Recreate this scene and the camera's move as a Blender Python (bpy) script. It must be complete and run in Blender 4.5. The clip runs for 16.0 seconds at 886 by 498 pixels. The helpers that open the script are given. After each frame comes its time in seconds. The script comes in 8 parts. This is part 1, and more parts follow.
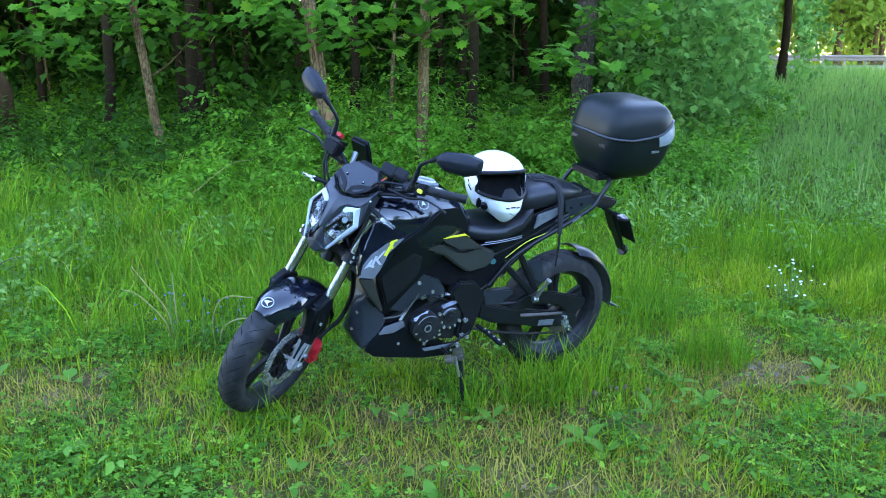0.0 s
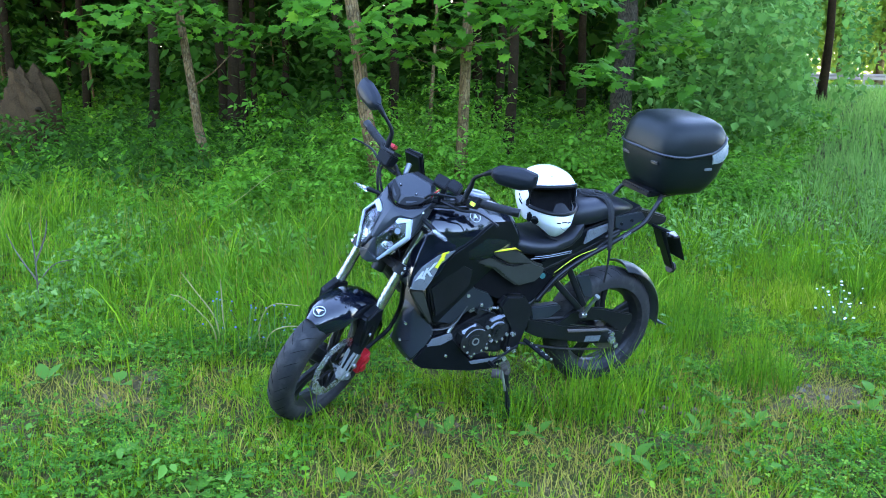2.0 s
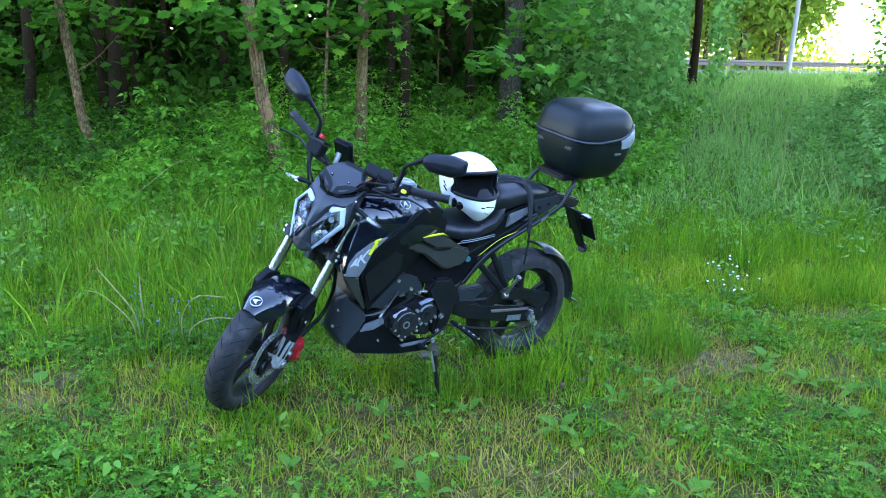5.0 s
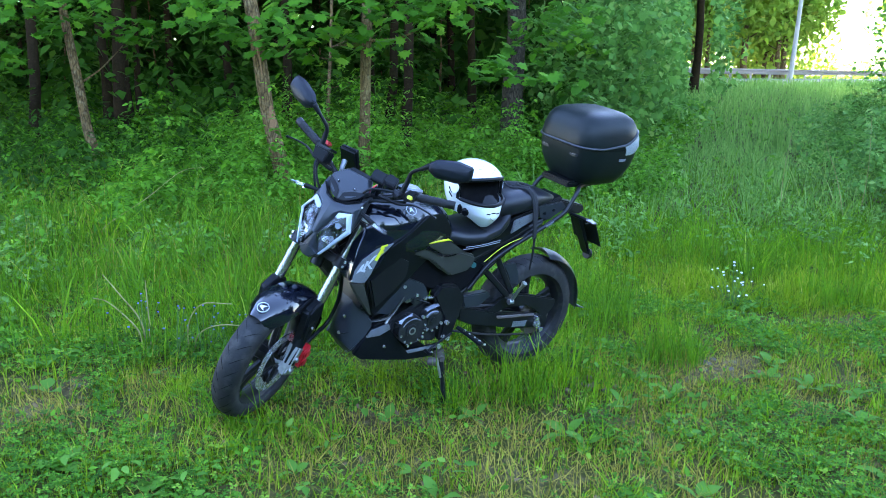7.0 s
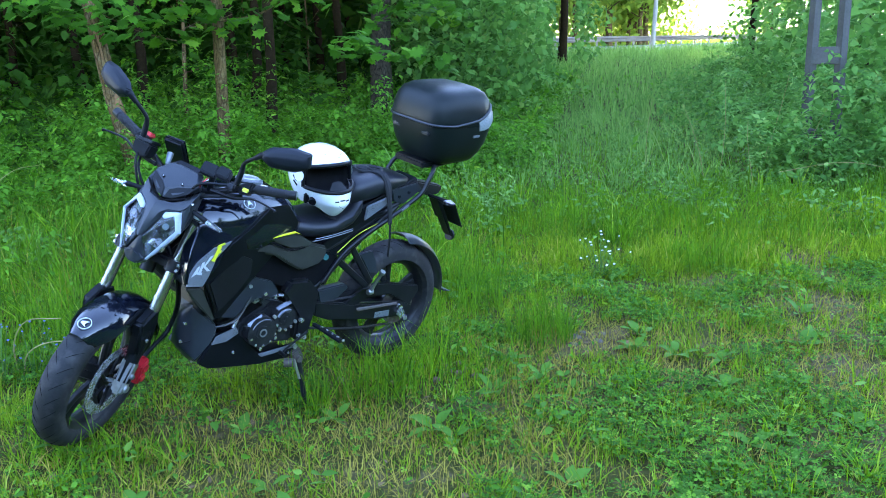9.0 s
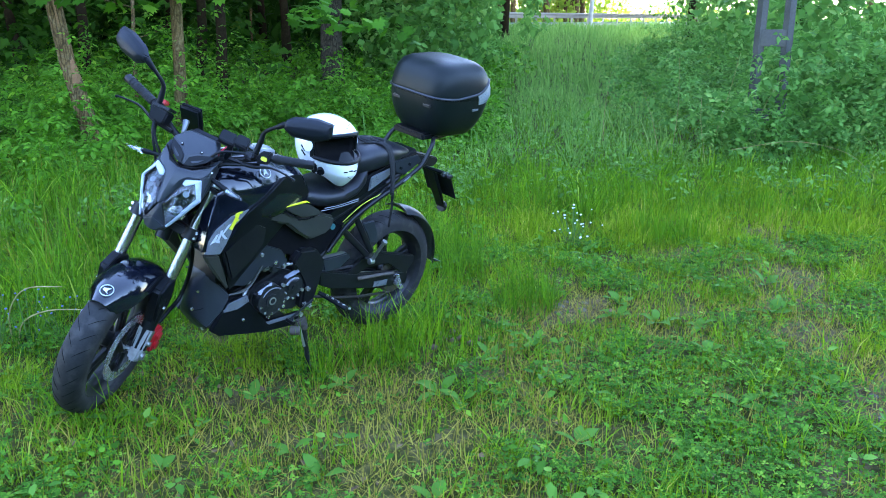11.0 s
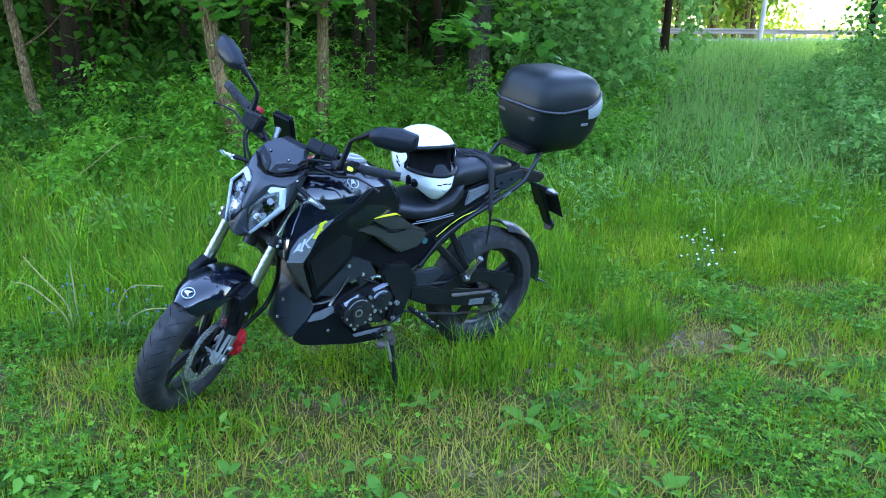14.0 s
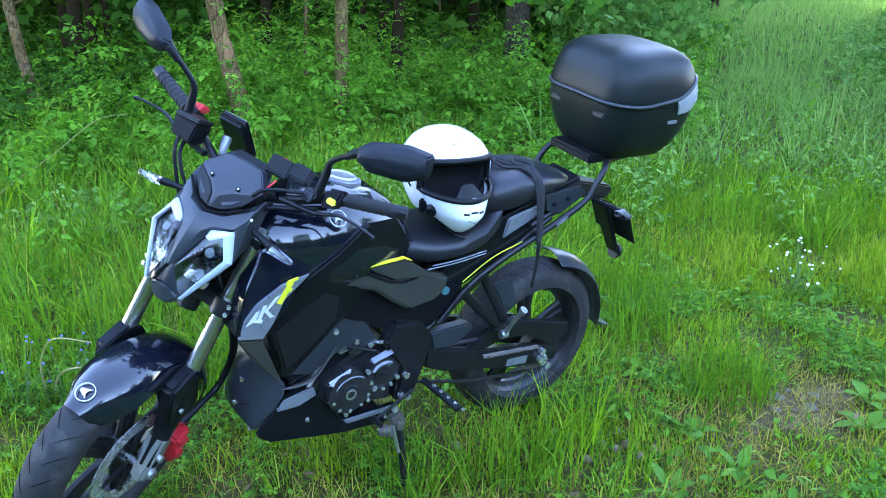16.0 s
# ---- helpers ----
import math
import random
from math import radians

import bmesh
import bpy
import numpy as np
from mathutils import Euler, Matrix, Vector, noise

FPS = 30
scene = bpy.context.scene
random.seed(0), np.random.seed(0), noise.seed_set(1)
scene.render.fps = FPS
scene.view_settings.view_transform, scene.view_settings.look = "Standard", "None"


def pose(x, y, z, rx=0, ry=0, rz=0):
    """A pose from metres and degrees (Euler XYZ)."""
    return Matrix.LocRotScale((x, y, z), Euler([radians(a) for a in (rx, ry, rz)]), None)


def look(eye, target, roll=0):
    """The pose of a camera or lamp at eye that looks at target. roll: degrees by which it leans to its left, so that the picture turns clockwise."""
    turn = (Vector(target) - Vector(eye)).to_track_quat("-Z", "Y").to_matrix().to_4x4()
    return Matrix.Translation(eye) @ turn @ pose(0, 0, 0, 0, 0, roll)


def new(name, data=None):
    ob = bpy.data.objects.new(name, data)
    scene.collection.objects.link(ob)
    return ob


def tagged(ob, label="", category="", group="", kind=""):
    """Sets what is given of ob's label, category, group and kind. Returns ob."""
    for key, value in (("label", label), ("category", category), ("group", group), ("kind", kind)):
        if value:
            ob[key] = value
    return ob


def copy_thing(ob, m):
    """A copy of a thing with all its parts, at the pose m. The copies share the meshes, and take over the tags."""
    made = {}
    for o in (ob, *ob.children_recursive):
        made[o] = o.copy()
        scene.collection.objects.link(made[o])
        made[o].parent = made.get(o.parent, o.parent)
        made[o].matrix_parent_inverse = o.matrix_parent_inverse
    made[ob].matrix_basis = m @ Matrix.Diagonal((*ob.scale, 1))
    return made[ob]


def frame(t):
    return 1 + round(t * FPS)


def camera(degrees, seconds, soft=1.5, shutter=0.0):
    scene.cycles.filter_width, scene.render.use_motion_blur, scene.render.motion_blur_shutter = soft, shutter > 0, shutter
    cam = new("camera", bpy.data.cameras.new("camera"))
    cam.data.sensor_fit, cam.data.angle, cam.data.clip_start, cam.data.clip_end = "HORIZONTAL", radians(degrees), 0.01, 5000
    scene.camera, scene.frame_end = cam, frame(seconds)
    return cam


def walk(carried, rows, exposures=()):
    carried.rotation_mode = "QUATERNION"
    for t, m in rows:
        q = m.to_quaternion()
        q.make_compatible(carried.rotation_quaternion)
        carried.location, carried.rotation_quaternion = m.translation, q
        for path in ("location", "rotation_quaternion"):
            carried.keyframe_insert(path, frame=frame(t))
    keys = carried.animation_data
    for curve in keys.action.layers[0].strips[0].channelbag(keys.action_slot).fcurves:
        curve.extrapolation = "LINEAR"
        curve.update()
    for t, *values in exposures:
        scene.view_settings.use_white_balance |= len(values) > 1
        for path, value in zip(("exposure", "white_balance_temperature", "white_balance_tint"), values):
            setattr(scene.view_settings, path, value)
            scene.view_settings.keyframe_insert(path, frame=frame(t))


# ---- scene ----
cam = camera(56.5, 16.0, 0.95)
PATH = [
    (0, (0.4180, -0.0830, 1.5266), (0.1099, 1.8431, 1.0845), -0.09),
    (0.5, (0.4127, -0.0820, 1.5228), (-0.0059, 1.8273, 1.0994), 0.18),
    (1, (0.3743, -0.0771, 1.5176), (-0.1076, 1.8200, 1.1071), 0.56),
    (1.5, (0.3620, -0.0628, 1.5166), (-0.1036, 1.8395, 1.1113), 0.89),
    (2, (0.3327, -0.0966, 1.5286), (-0.0477, 1.8227, 1.1144), 0.83),
    (2.5, (0.2419, -0.1608, 1.5403), (0.0015, 1.7767, 1.1064), 0.95),
    (3, (0.1728, -0.1947, 1.5408), (0.0332, 1.7496, 1.0934), 1.10),
    (3.2, (0.1807, -0.1989, 1.5506), (0.0583, 1.7454, 1.0981), 1.04),
    (5.5, (0.1581, -0.2225, 1.5473), (0.0514, 1.7258, 1.1082), 0.89),
    (6, (0.1528, -0.2234, 1.5394), (0.0361, 1.7254, 1.1053), 0.85),
    (6.5, (0.1480, -0.2277, 1.5374), (0.0270, 1.7217, 1.1068), 0.90),
    (7, (0.1509, -0.2350, 1.5370), (0.0375, 1.7167, 1.1150), 0.66),
    (7.5, (0.1663, -0.2290, 1.5353), (0.0570, 1.7244, 1.1204), 0.36),
    (8, (0.2157, -0.1667, 1.5382), (0.1124, 1.7884, 1.1296), -0.03),
    (8.5, (0.2810, -0.0603, 1.5363), (0.2219, 1.8938, 1.1144), -0.66),
    (9, (0.3014, -0.0141, 1.5342), (0.4591, 1.9218, 1.0571), -1.44),
    (9.2, (0.2831, -0.0033, 1.5342), (0.5439, 1.9140, 1.0281), -1.78),
    (11.3, (-0.0348, -0.0876, 1.5509), (0.2804, 1.8123, 1.0114), 0.21),
    (11.5, (-0.0356, -0.0960, 1.5599), (0.2349, 1.8126, 1.0268), 0.21),
    (12, (-0.0191, -0.0789, 1.5522), (0.1653, 1.8435, 1.0323), 0.53),
    (12.5, (0.0488, -0.0466, 1.5545), (0.1667, 1.8844, 1.0470), 0.60),
    (13, (0.1589, -0.0060, 1.5492), (0.2054, 1.9295, 1.0478), 0.53),
    (13.5, (0.2348, 0.0169, 1.5298), (0.2169, 1.9546, 1.0349), 0.33),
    (14, (0.2389, 0.0625, 1.5167), (0.1916, 1.9970, 1.0112), 0.23),
    (14.5, (0.1821, 0.2560, 1.5140), (0.1281, 2.1814, 0.9755), 0.11),
    (15, (0.1254, 0.5447, 1.5347), (0.0700, 2.4548, 0.9446), -0.05),
    (15.5, (0.1784, 0.8328, 1.5367), (0.1027, 2.7301, 0.9087), 0.24),
    (16, (0.2261, 1.1320, 1.5326), (0.0985, 3.0344, 0.9286), 0.05),
]
walk(cam, [(t, look(eye, target, roll)) for t, eye, target, roll in PATH], [(0, 4.13, 6150, 22), (0.8, 4.24, 6150, 22), (1.5, 4.44, 6150, 22), (2.2, 4.18, 6150, 22), (3.2, 4.12, 6150, 22), (7, 4.04, 6020, 21), (9, 4.06, 5960, 21), (13.5, 4.02, 6000, 20), (15, 4.3, 6120, 22), (16, 4.36, 6120, 23)])

# ---------------------------------------------------------------- light
world = bpy.data.worlds.new("sky")
scene.world = world
world.use_nodes = True
_wn = world.node_tree.nodes
_sky = _wn.new("ShaderNodeTexSky")
_sky.sky_type, _sky.sun_disc = "NISHITA", False
SUN_EL, SUN_AZ = 26.0, -14.0          # degrees; azimuth from +y towards +x
_sky.sun_elevation, _sky.sun_rotation = radians(SUN_EL), radians(SUN_AZ)
_sky.air_density, _sky.dust_density, _sky.ozone_density = 1.1, 0.4, 2.0
_wn["Background"].inputs["Strength"].default_value = 0.14
world.node_tree.links.new(_sky.outputs[0], _wn["Background"].inputs["Color"])
sun = new("sun", bpy.data.lights.new("sun", "SUN"))
sun.data.energy, sun.data.angle, sun.data.color = 2.5, radians(0.6), (1.0, 0.92, 0.78)
_sd = Vector((math.sin(radians(SUN_AZ)) * math.cos(radians(SUN_EL)), math.cos(radians(SUN_AZ)) * math.cos(radians(SUN_EL)), math.sin(radians(SUN_EL))))
sun.matrix_world = look(_sd * 60, (0, 0, 0))
rng = np.random.default_rng(7)


# ---------------------------------------------------------------- materials
def material(name, c1, c2=None, rough=0.5, metal=0.0, scale=8.0, fine=90.0, bump=0.1, dirt=0.0, dirt_colour=(0.16, 0.13, 0.09), coat=0.0, spec=0.5, rough_var=0.12):
    """Principled surface: a broad and a fine noise mix two colours, vary the roughness and give relief; dirt: share of dust spots."""
    m = bpy.data.materials.new(name)
    m.use_nodes = True
    nt = m.node_tree
    n, link = nt.nodes, nt.links.new
    p = n["Principled BSDF"]
    tc = n.new("ShaderNodeTexCoord")
    big, small = n.new("ShaderNodeTexNoise"), n.new("ShaderNodeTexNoise")
    big.inputs["Scale"].default_value, small.inputs["Scale"].default_value = scale, fine
    big.inputs["Detail"].default_value = small.inputs["Detail"].default_value = 4
    link(tc.outputs["Object"], big.inputs["Vector"])
    link(tc.outputs["Object"], small.inputs["Vector"])
    add = n.new("ShaderNodeMath")
    add.operation = "MULTIPLY_ADD"
    add.inputs[1].default_value = 0.45
    link(small.outputs["Fac"], add.inputs[0])
    half = n.new("ShaderNodeMath")
    half.operation = "MULTIPLY"
    half.inputs[1].default_value = 0.55
    link(big.outputs["Fac"], half.inputs[0])
    link(half.outputs[0], add.inputs[2])
    ramp = n.new("ShaderNodeValToRGB")
    ramp.color_ramp.elements[0].position, ramp.color_ramp.elements[1].position = 0.32, 0.68
    c2 = c2 or tuple(min(1, c * 1.25) for c in c1)
    ramp.color_ramp.elements[0].color, ramp.color_ramp.elements[1].color = (*c1, 1), (*c2, 1)
    link(add.outputs[0], ramp.inputs["Fac"])
    colour = ramp.outputs["Color"]
    if dirt > 0:
        spots = n.new("ShaderNodeTexNoise")
        spots.inputs["Scale"].default_value, spots.inputs["Detail"].default_value = scale * 2.6, 8
        link(tc.outputs["Object"], spots.inputs["Vector"])
        mask = n.new("ShaderNodeMapRange")
        mask.inputs["From Min"].default_value, mask.inputs["From Max"].default_value = 0.5, 0.78
        mask.inputs["To Max"].default_value = dirt
        link(spots.outputs["Fac"], mask.inputs["Value"])
        mix = n.new("ShaderNodeMix")
        mix.data_type = "RGBA"
        link(mask.outputs["Result"], mix.inputs["Factor"])
        link(colour, mix.inputs[6])
        mix.inputs[7].default_value = (*dirt_colour, 1)
        colour = mix.outputs[2]
    link(colour, p.inputs["Base Color"])
    rr = n.new("ShaderNodeMapRange")
    rr.inputs["To Min"].default_value, rr.inputs["To Max"].default_value = max(0.02, rough - rough_var), min(1, rough + rough_var)
    link(add.outputs[0], rr.inputs["Value"])
    link(rr.outputs["Result"], p.inputs["Roughness"])
    p.inputs["Metallic"].default_value = metal
    p.inputs["Coat Weight"].default_value = coat
    p.inputs["Coat Roughness"].default_value = 0.05
    p.inputs["Specular IOR Level"].default_value = spec
    if bump:
        b = n.new("ShaderNodeBump")
        b.inputs["Strength"].default_value, b.inputs["Distance"].default_value = bump, 0.004
        link(add.outputs[0], b.inputs["Height"])
        link(b.outputs["Normal"], p.inputs["Normal"])
    return m


def leaf_material(name, dark, light, warm=None, trans=0.35, rough=0.5, scale=3.0, drift=0.4):
    """Thin leaf: colour varies leaf by leaf and in drifts, part of the light passes through."""
    m = bpy.data.materials.new(name)
    m.use_nodes = True
    nt = m.node_tree
    n, link = nt.nodes, nt.links.new
    p, out = n["Principled BSDF"], n["Material Output"]
    geo, tc, noi = n.new("ShaderNodeNewGeometry"), n.new("ShaderNodeTexCoord"), n.new("ShaderNodeTexNoise")
    noi.inputs["Scale"].default_value, noi.inputs["Detail"].default_value = scale, 3
    link(tc.outputs["Object"], noi.inputs["Vector"])
    mixf = n.new("ShaderNodeMath")
    mixf.operation = "MULTIPLY_ADD"
    mixf.inputs[1].default_value = 1 - drift
    link(geo.outputs["Random Per Island"], mixf.inputs[0])
    sub = n.new("ShaderNodeMath")
    sub.operation = "MULTIPLY"
    sub.inputs[1].default_value = drift
    link(noi.outputs["Fac"], sub.inputs[0])
    link(sub.outputs[0], mixf.inputs[2])
    ramp = n.new("ShaderNodeValToRGB")
    e = ramp.color_ramp.elements
    e[0].position, e[0].color = 0.1, (*dark, 1)
    e[1].position, e[1].color = 0.72, (*light, 1)
    if warm:
        w = e.new(0.8)
        w.color = (*warm, 1)
    link(mixf.outputs[0], ramp.inputs["Fac"])
    link(ramp.outputs["Color"], p.inputs["Base Color"])
    p.inputs["Roughness"].default_value = rough
    p.inputs["Specular IOR Level"].default_value = 0.07
    tr = n.new("ShaderNodeBsdfTranslucent")
    hsv = n.new("ShaderNodeHueSaturation")
    hsv.inputs["Saturation"].default_value, hsv.inputs["Value"].default_value = 1.05, 1.45
    link(ramp.outputs["Color"], hsv.inputs["Color"])
    link(hsv.outputs["Color"], tr.inputs["Color"])
    mix = n.new("ShaderNodeMixShader")
    mix.inputs[0].default_value = trans
    link(p.outputs[0], mix.inputs[1])
    link(tr.outputs[0], mix.inputs[2])
    link(mix.outputs[0], out.inputs["Surface"])
    return m


def glass_material(name, tint, rough=0.03, weight=0.8):
    m = bpy.data.materials.new(name)
    m.use_nodes = True
    p = m.node_tree.nodes["Principled BSDF"]
    p.inputs["Base Color"].default_value = (*tint, 1)
    p.inputs["Roughness"].default_value, p.inputs["IOR"].default_value = rough, 1.45
    p.inputs["Transmission Weight"].default_value = weight
    return m


M_GLOSS = material("gloss_black_paint", (0.003, 0.004, 0.008), (0.006, 0.0075, 0.013), 0.1, 0, 6, 40, 0.01, 0.14, (0.04, 0.042, 0.045), 0.55, spec=0.4, rough_var=0.05)
M_BLACK = material("black_plastic", (0.0028, 0.0034, 0.0044), (0.0056, 0.0066, 0.0082), 0.42, 0, 12, 260, 0.12, 0.12, (0.018, 0.02, 0.024), spec=0.18)
M_SATIN = material("satin_black_metal", (0.005, 0.005, 0.006), (0.011, 0.011, 0.013), 0.34, 0.0, 10, 150, 0.06, 0.15, (0.025, 0.026, 0.028), spec=0.3)
M_CASE = material("grained_case_plastic", (0.004, 0.0066, 0.0064), (0.0075, 0.0115, 0.011), 0.4, 0, 5, 420, 0.14, 0.08, (0.014, 0.018, 0.018), spec=0.22)
M_COWL = material("dark_grey_cowl", (0.017, 0.02, 0.025), (0.026, 0.03, 0.036), 0.32, 0, 8, 300, 0.05, 0.15, (0.045, 0.046, 0.046), spec=0.4)
M_GREY = material("gunmetal_panel", (0.032, 0.032, 0.028), (0.045, 0.045, 0.04), 0.38, 0.2, 7, 260, 0.05, 0.2, (0.09, 0.085, 0.07))
M_SILVER = material("silver_paint", (0.16, 0.17, 0.19), (0.22, 0.23, 0.26), 0.3, 0.35, 9, 200, 0.03, 0.15)
M_ALU = material("cast_aluminium", (0.34, 0.34, 0.34), (0.5, 0.5, 0.5), 0.38, 0.9, 14, 120, 0.12, 0.35, (0.12, 0.1, 0.08))
M_STEEL = material("bright_steel", (0.5, 0.5, 0.5), (0.64, 0.64, 0.64), 0.27, 0.8, 14, 120, 0.05, 0.2)
M_ENGINE = material("engine_casting", (0.022, 0.023, 0.026), (0.06, 0.061, 0.065), 0.34, 0.6, 16, 140, 0.15, 0.35, (0.06, 0.055, 0.048))
M_FORK = material("fork_tube", (0.36, 0.35, 0.31), (0.46, 0.45, 0.4), 0.24, 0.95, 6, 80, 0.02, 0.2)
M_RUBBER = material("tyre_rubber", (0.011, 0.011, 0.0115), (0.024, 0.0235, 0.023), 0.7, 0, 9, 120, 0.25, 0.55, (0.075, 0.07, 0.062), spec=0.3)
M_RIM = material("black_rim", (0.006, 0.006, 0.007), (0.012, 0.012, 0.014), 0.36, 0.0, 12, 110, 0.05, 0.4, (0.05, 0.045, 0.038), spec=0.35)
M_RED = material("red_anodised", (0.45, 0.012, 0.02), (0.6, 0.02, 0.03), 0.35, 0.2, 20, 120, 0.06, 0.25)
M_YELLOW = material("yellow_decal", (0.72, 0.72, 0.02), (0.8, 0.8, 0.03), 0.35, 0, 12, 120, 0.02, 0.1)
M_SEAT = material("black_vinyl", (0.006, 0.0065, 0.009), (0.012, 0.013, 0.017), 0.4, 0, 7, 380, 0.2, 0.15, (0.04, 0.037, 0.033), spec=0.42)
M_STRAP = material("black_webbing", (0.008, 0.008, 0.009), (0.018, 0.018, 0.02), 0.85, 0, 30, 500, 0.4)
M_WHITE = material("white_shell", (0.78, 0.79, 0.8), (0.84, 0.85, 0.86), 0.16, 0, 5, 60, 0.01, 0.1, (0.5, 0.47, 0.42), 0.6)
M_LINER = material("black_foam_liner", (0.003, 0.003, 0.0035), (0.007, 0.007, 0.0075), 0.95, 0, 20, 300, 0.3, spec=0.1)
M_DRL = material("milky_light_guide", (0.42, 0.47, 0.56), (0.5, 0.55, 0.64), 0.2, 0, 10, 60, 0.01, 0.05)
M_LENS = glass_material("clear_lens", (0.9, 0.92, 0.94), 0.01, 1.0)
M_SMOKE = glass_material("smoked_visor", (0.05, 0.055, 0.06), 0.05, 0.85)
M_REFLECT = material("grey_reflector", (0.13, 0.145, 0.155), (0.18, 0.195, 0.21), 0.26, 0.2, 12, 180, 0.05)
M_BAND = material("grey_reflector_band", (0.2, 0.22, 0.23), (0.26, 0.28, 0.29), 0.28, 0.0, 12, 180, 0.05)
M_DECAL = material("white_decal", (0.5, 0.52, 0.55), (0.6, 0.62, 0.65), 0.35, 0, 10, 100, 0.0)
M_TEAL = material("teal_badge", (0.04, 0.16, 0.17), (0.06, 0.2, 0.21), 0.3, 0.3, 12, 100, 0.0)
M_RUST = material("rusty_steel", (0.08, 0.068, 0.058), (0.14, 0.12, 0.105), 0.6, 0.5, 14, 120, 0.2, 0.4, (0.12, 0.06, 0.03))


# ---------------------------------------------------------------- mesh tools
def finish(bm, smooth=40.0):
    bmesh.ops.recalc_face_normals(bm, faces=bm.faces)
    for f in bm.faces:
        f.smooth = True
    for e in bm.edges:
        if len(e.link_faces) == 2 and e.calc_face_angle(0) > radians(smooth):
            e.smooth = False
    return bm


def part(name, bm, mat, parent=None, label="", smooth=40.0):
    """Links a bmesh as one mesh object under a thing or a part."""
    finish(bm, smooth)
    me = bpy.data.meshes.new(name)
    bm.to_mesh(me)
    bm.free()
    me.materials.append(mat)
    ob = new(name, me)
    if parent:
        ob.parent = parent
    if label:
        ob["label"] = label
    return ob


def fast_mesh(name, verts, faces, mat, smooth=False):
    """A mesh object out of arrays; all faces have the same number of corners."""
    verts, faces = np.asarray(verts, np.float32), np.asarray(faces, np.int32)
    me = bpy.data.meshes.new(name)
    k = faces.shape[1]
    me.vertices.add(len(verts))
    me.vertices.foreach_set("co", verts.ravel())
    me.loops.add(faces.size)
    me.loops.foreach_set("vertex_index", faces.ravel())
    me.polygons.add(len(faces))
    me.polygons.foreach_set("loop_start", np.arange(0, faces.size, k, dtype=np.int32))
    if smooth:
        me.polygons.foreach_set("use_smooth", np.ones(len(faces), bool))
    me.update(calc_edges=True)
    me.materials.append(mat)
    return new(name, me)


def bevel(bm, width, segments=2, angle=30):
    edges = [e for e in bm.edges if len(e.link_faces) == 2 and e.calc_face_angle(0) > radians(angle)]
    if edges and width > 0:
        bmesh.ops.bevel(bm, geom=edges, offset=width, segments=segments, affect="EDGES", clamp_overlap=True)
    return bm


def join(*bms):
    out = bmesh.new()
    for b in bms:
        me = bpy.data.meshes.new("tmp")
        b.to_mesh(me)
        b.free()
        out.from_mesh(me)
        bpy.data.meshes.remove(me)
    return out


def box(size, m=None, bev=0.004, segments=2):
    bm = bmesh.new()
    bmesh.ops.create_cube(bm, size=1)
    bmesh.ops.scale(bm, vec=size, verts=bm.verts)
    bevel(bm, bev, segments)
    if m is not None:
        bm.transform(m)
    return bm


def plate(outline, v0, v1, bev=0.003):
    """A panel: an outline in the (x, z) plane, thick from y = v0 to y = v1."""
    bm = bmesh.new()
    a = [bm.verts.new((x, v0, z)) for x, z in outline]
    b = [bm.verts.new((x, v1, z)) for x, z in outline]
    bm.faces.new(a)
    bm.faces.new(b[::-1])
    for i in range(len(a)):
        j = (i + 1) % len(a)
        bm.faces.new((a[i], a[j], b[j], b[i]))
    bmesh.ops.recalc_face_normals(bm, faces=bm.faces)
    return bevel(bm, bev)


def skin(points, thick, bev=0.002):
    """A curved panel through a list of rows of points (a grid), given a thickness."""
    bm = bmesh.new()
    rows = [[bm.verts.new(p) for p in r] for r in points]
    for r, s in zip(rows, rows[1:]):
        for i in range(len(r) - 1):
            bm.faces.new((r[i], r[i + 1], s[i + 1], s[i]))
    bmesh.ops.recalc_face_normals(bm, faces=bm.faces)
    bmesh.ops.solidify(bm, geom=bm.faces[:], thickness=thick)
    return bevel(bm, bev, 1, 50)


def hull(points, bev=0.006, segments=2):
    bm = bmesh.new()
    for p in points:
        bm.verts.new(p)
    r = bmesh.ops.convex_hull(bm, input=bm.verts)
    bmesh.ops.delete(bm, geom=[v for v in bm.verts if not v.link_faces], context="VERTS")
    bmesh.ops.dissolve_limit(bm, angle_limit=radians(3), verts=bm.verts, edges=bm.edges)
    return bevel(bm, bev, segments, 12)


def smooth_line(pts, n=6):
    """Catmull-Rom line through points."""
    p = [Vector(q) for q in pts]
    p = [p[0] * 2 - p[1]] + p + [p[-1] * 2 - p[-2]]
    out = []
    for i in range(1, len(p) - 2):
        for k in range(n):
            t = k / n
            out.append(0.5 * ((2 * p[i]) + (p[i + 1] - p[i - 1]) * t + (2 * p[i - 1] - 5 * p[i] + 4 * p[i + 1] - p[i + 2]) * t * t + (3 * p[i] - p[i - 1] - 3 * p[i + 1] + p[i + 2]) * t ** 3))
    return out + [p[-2]]


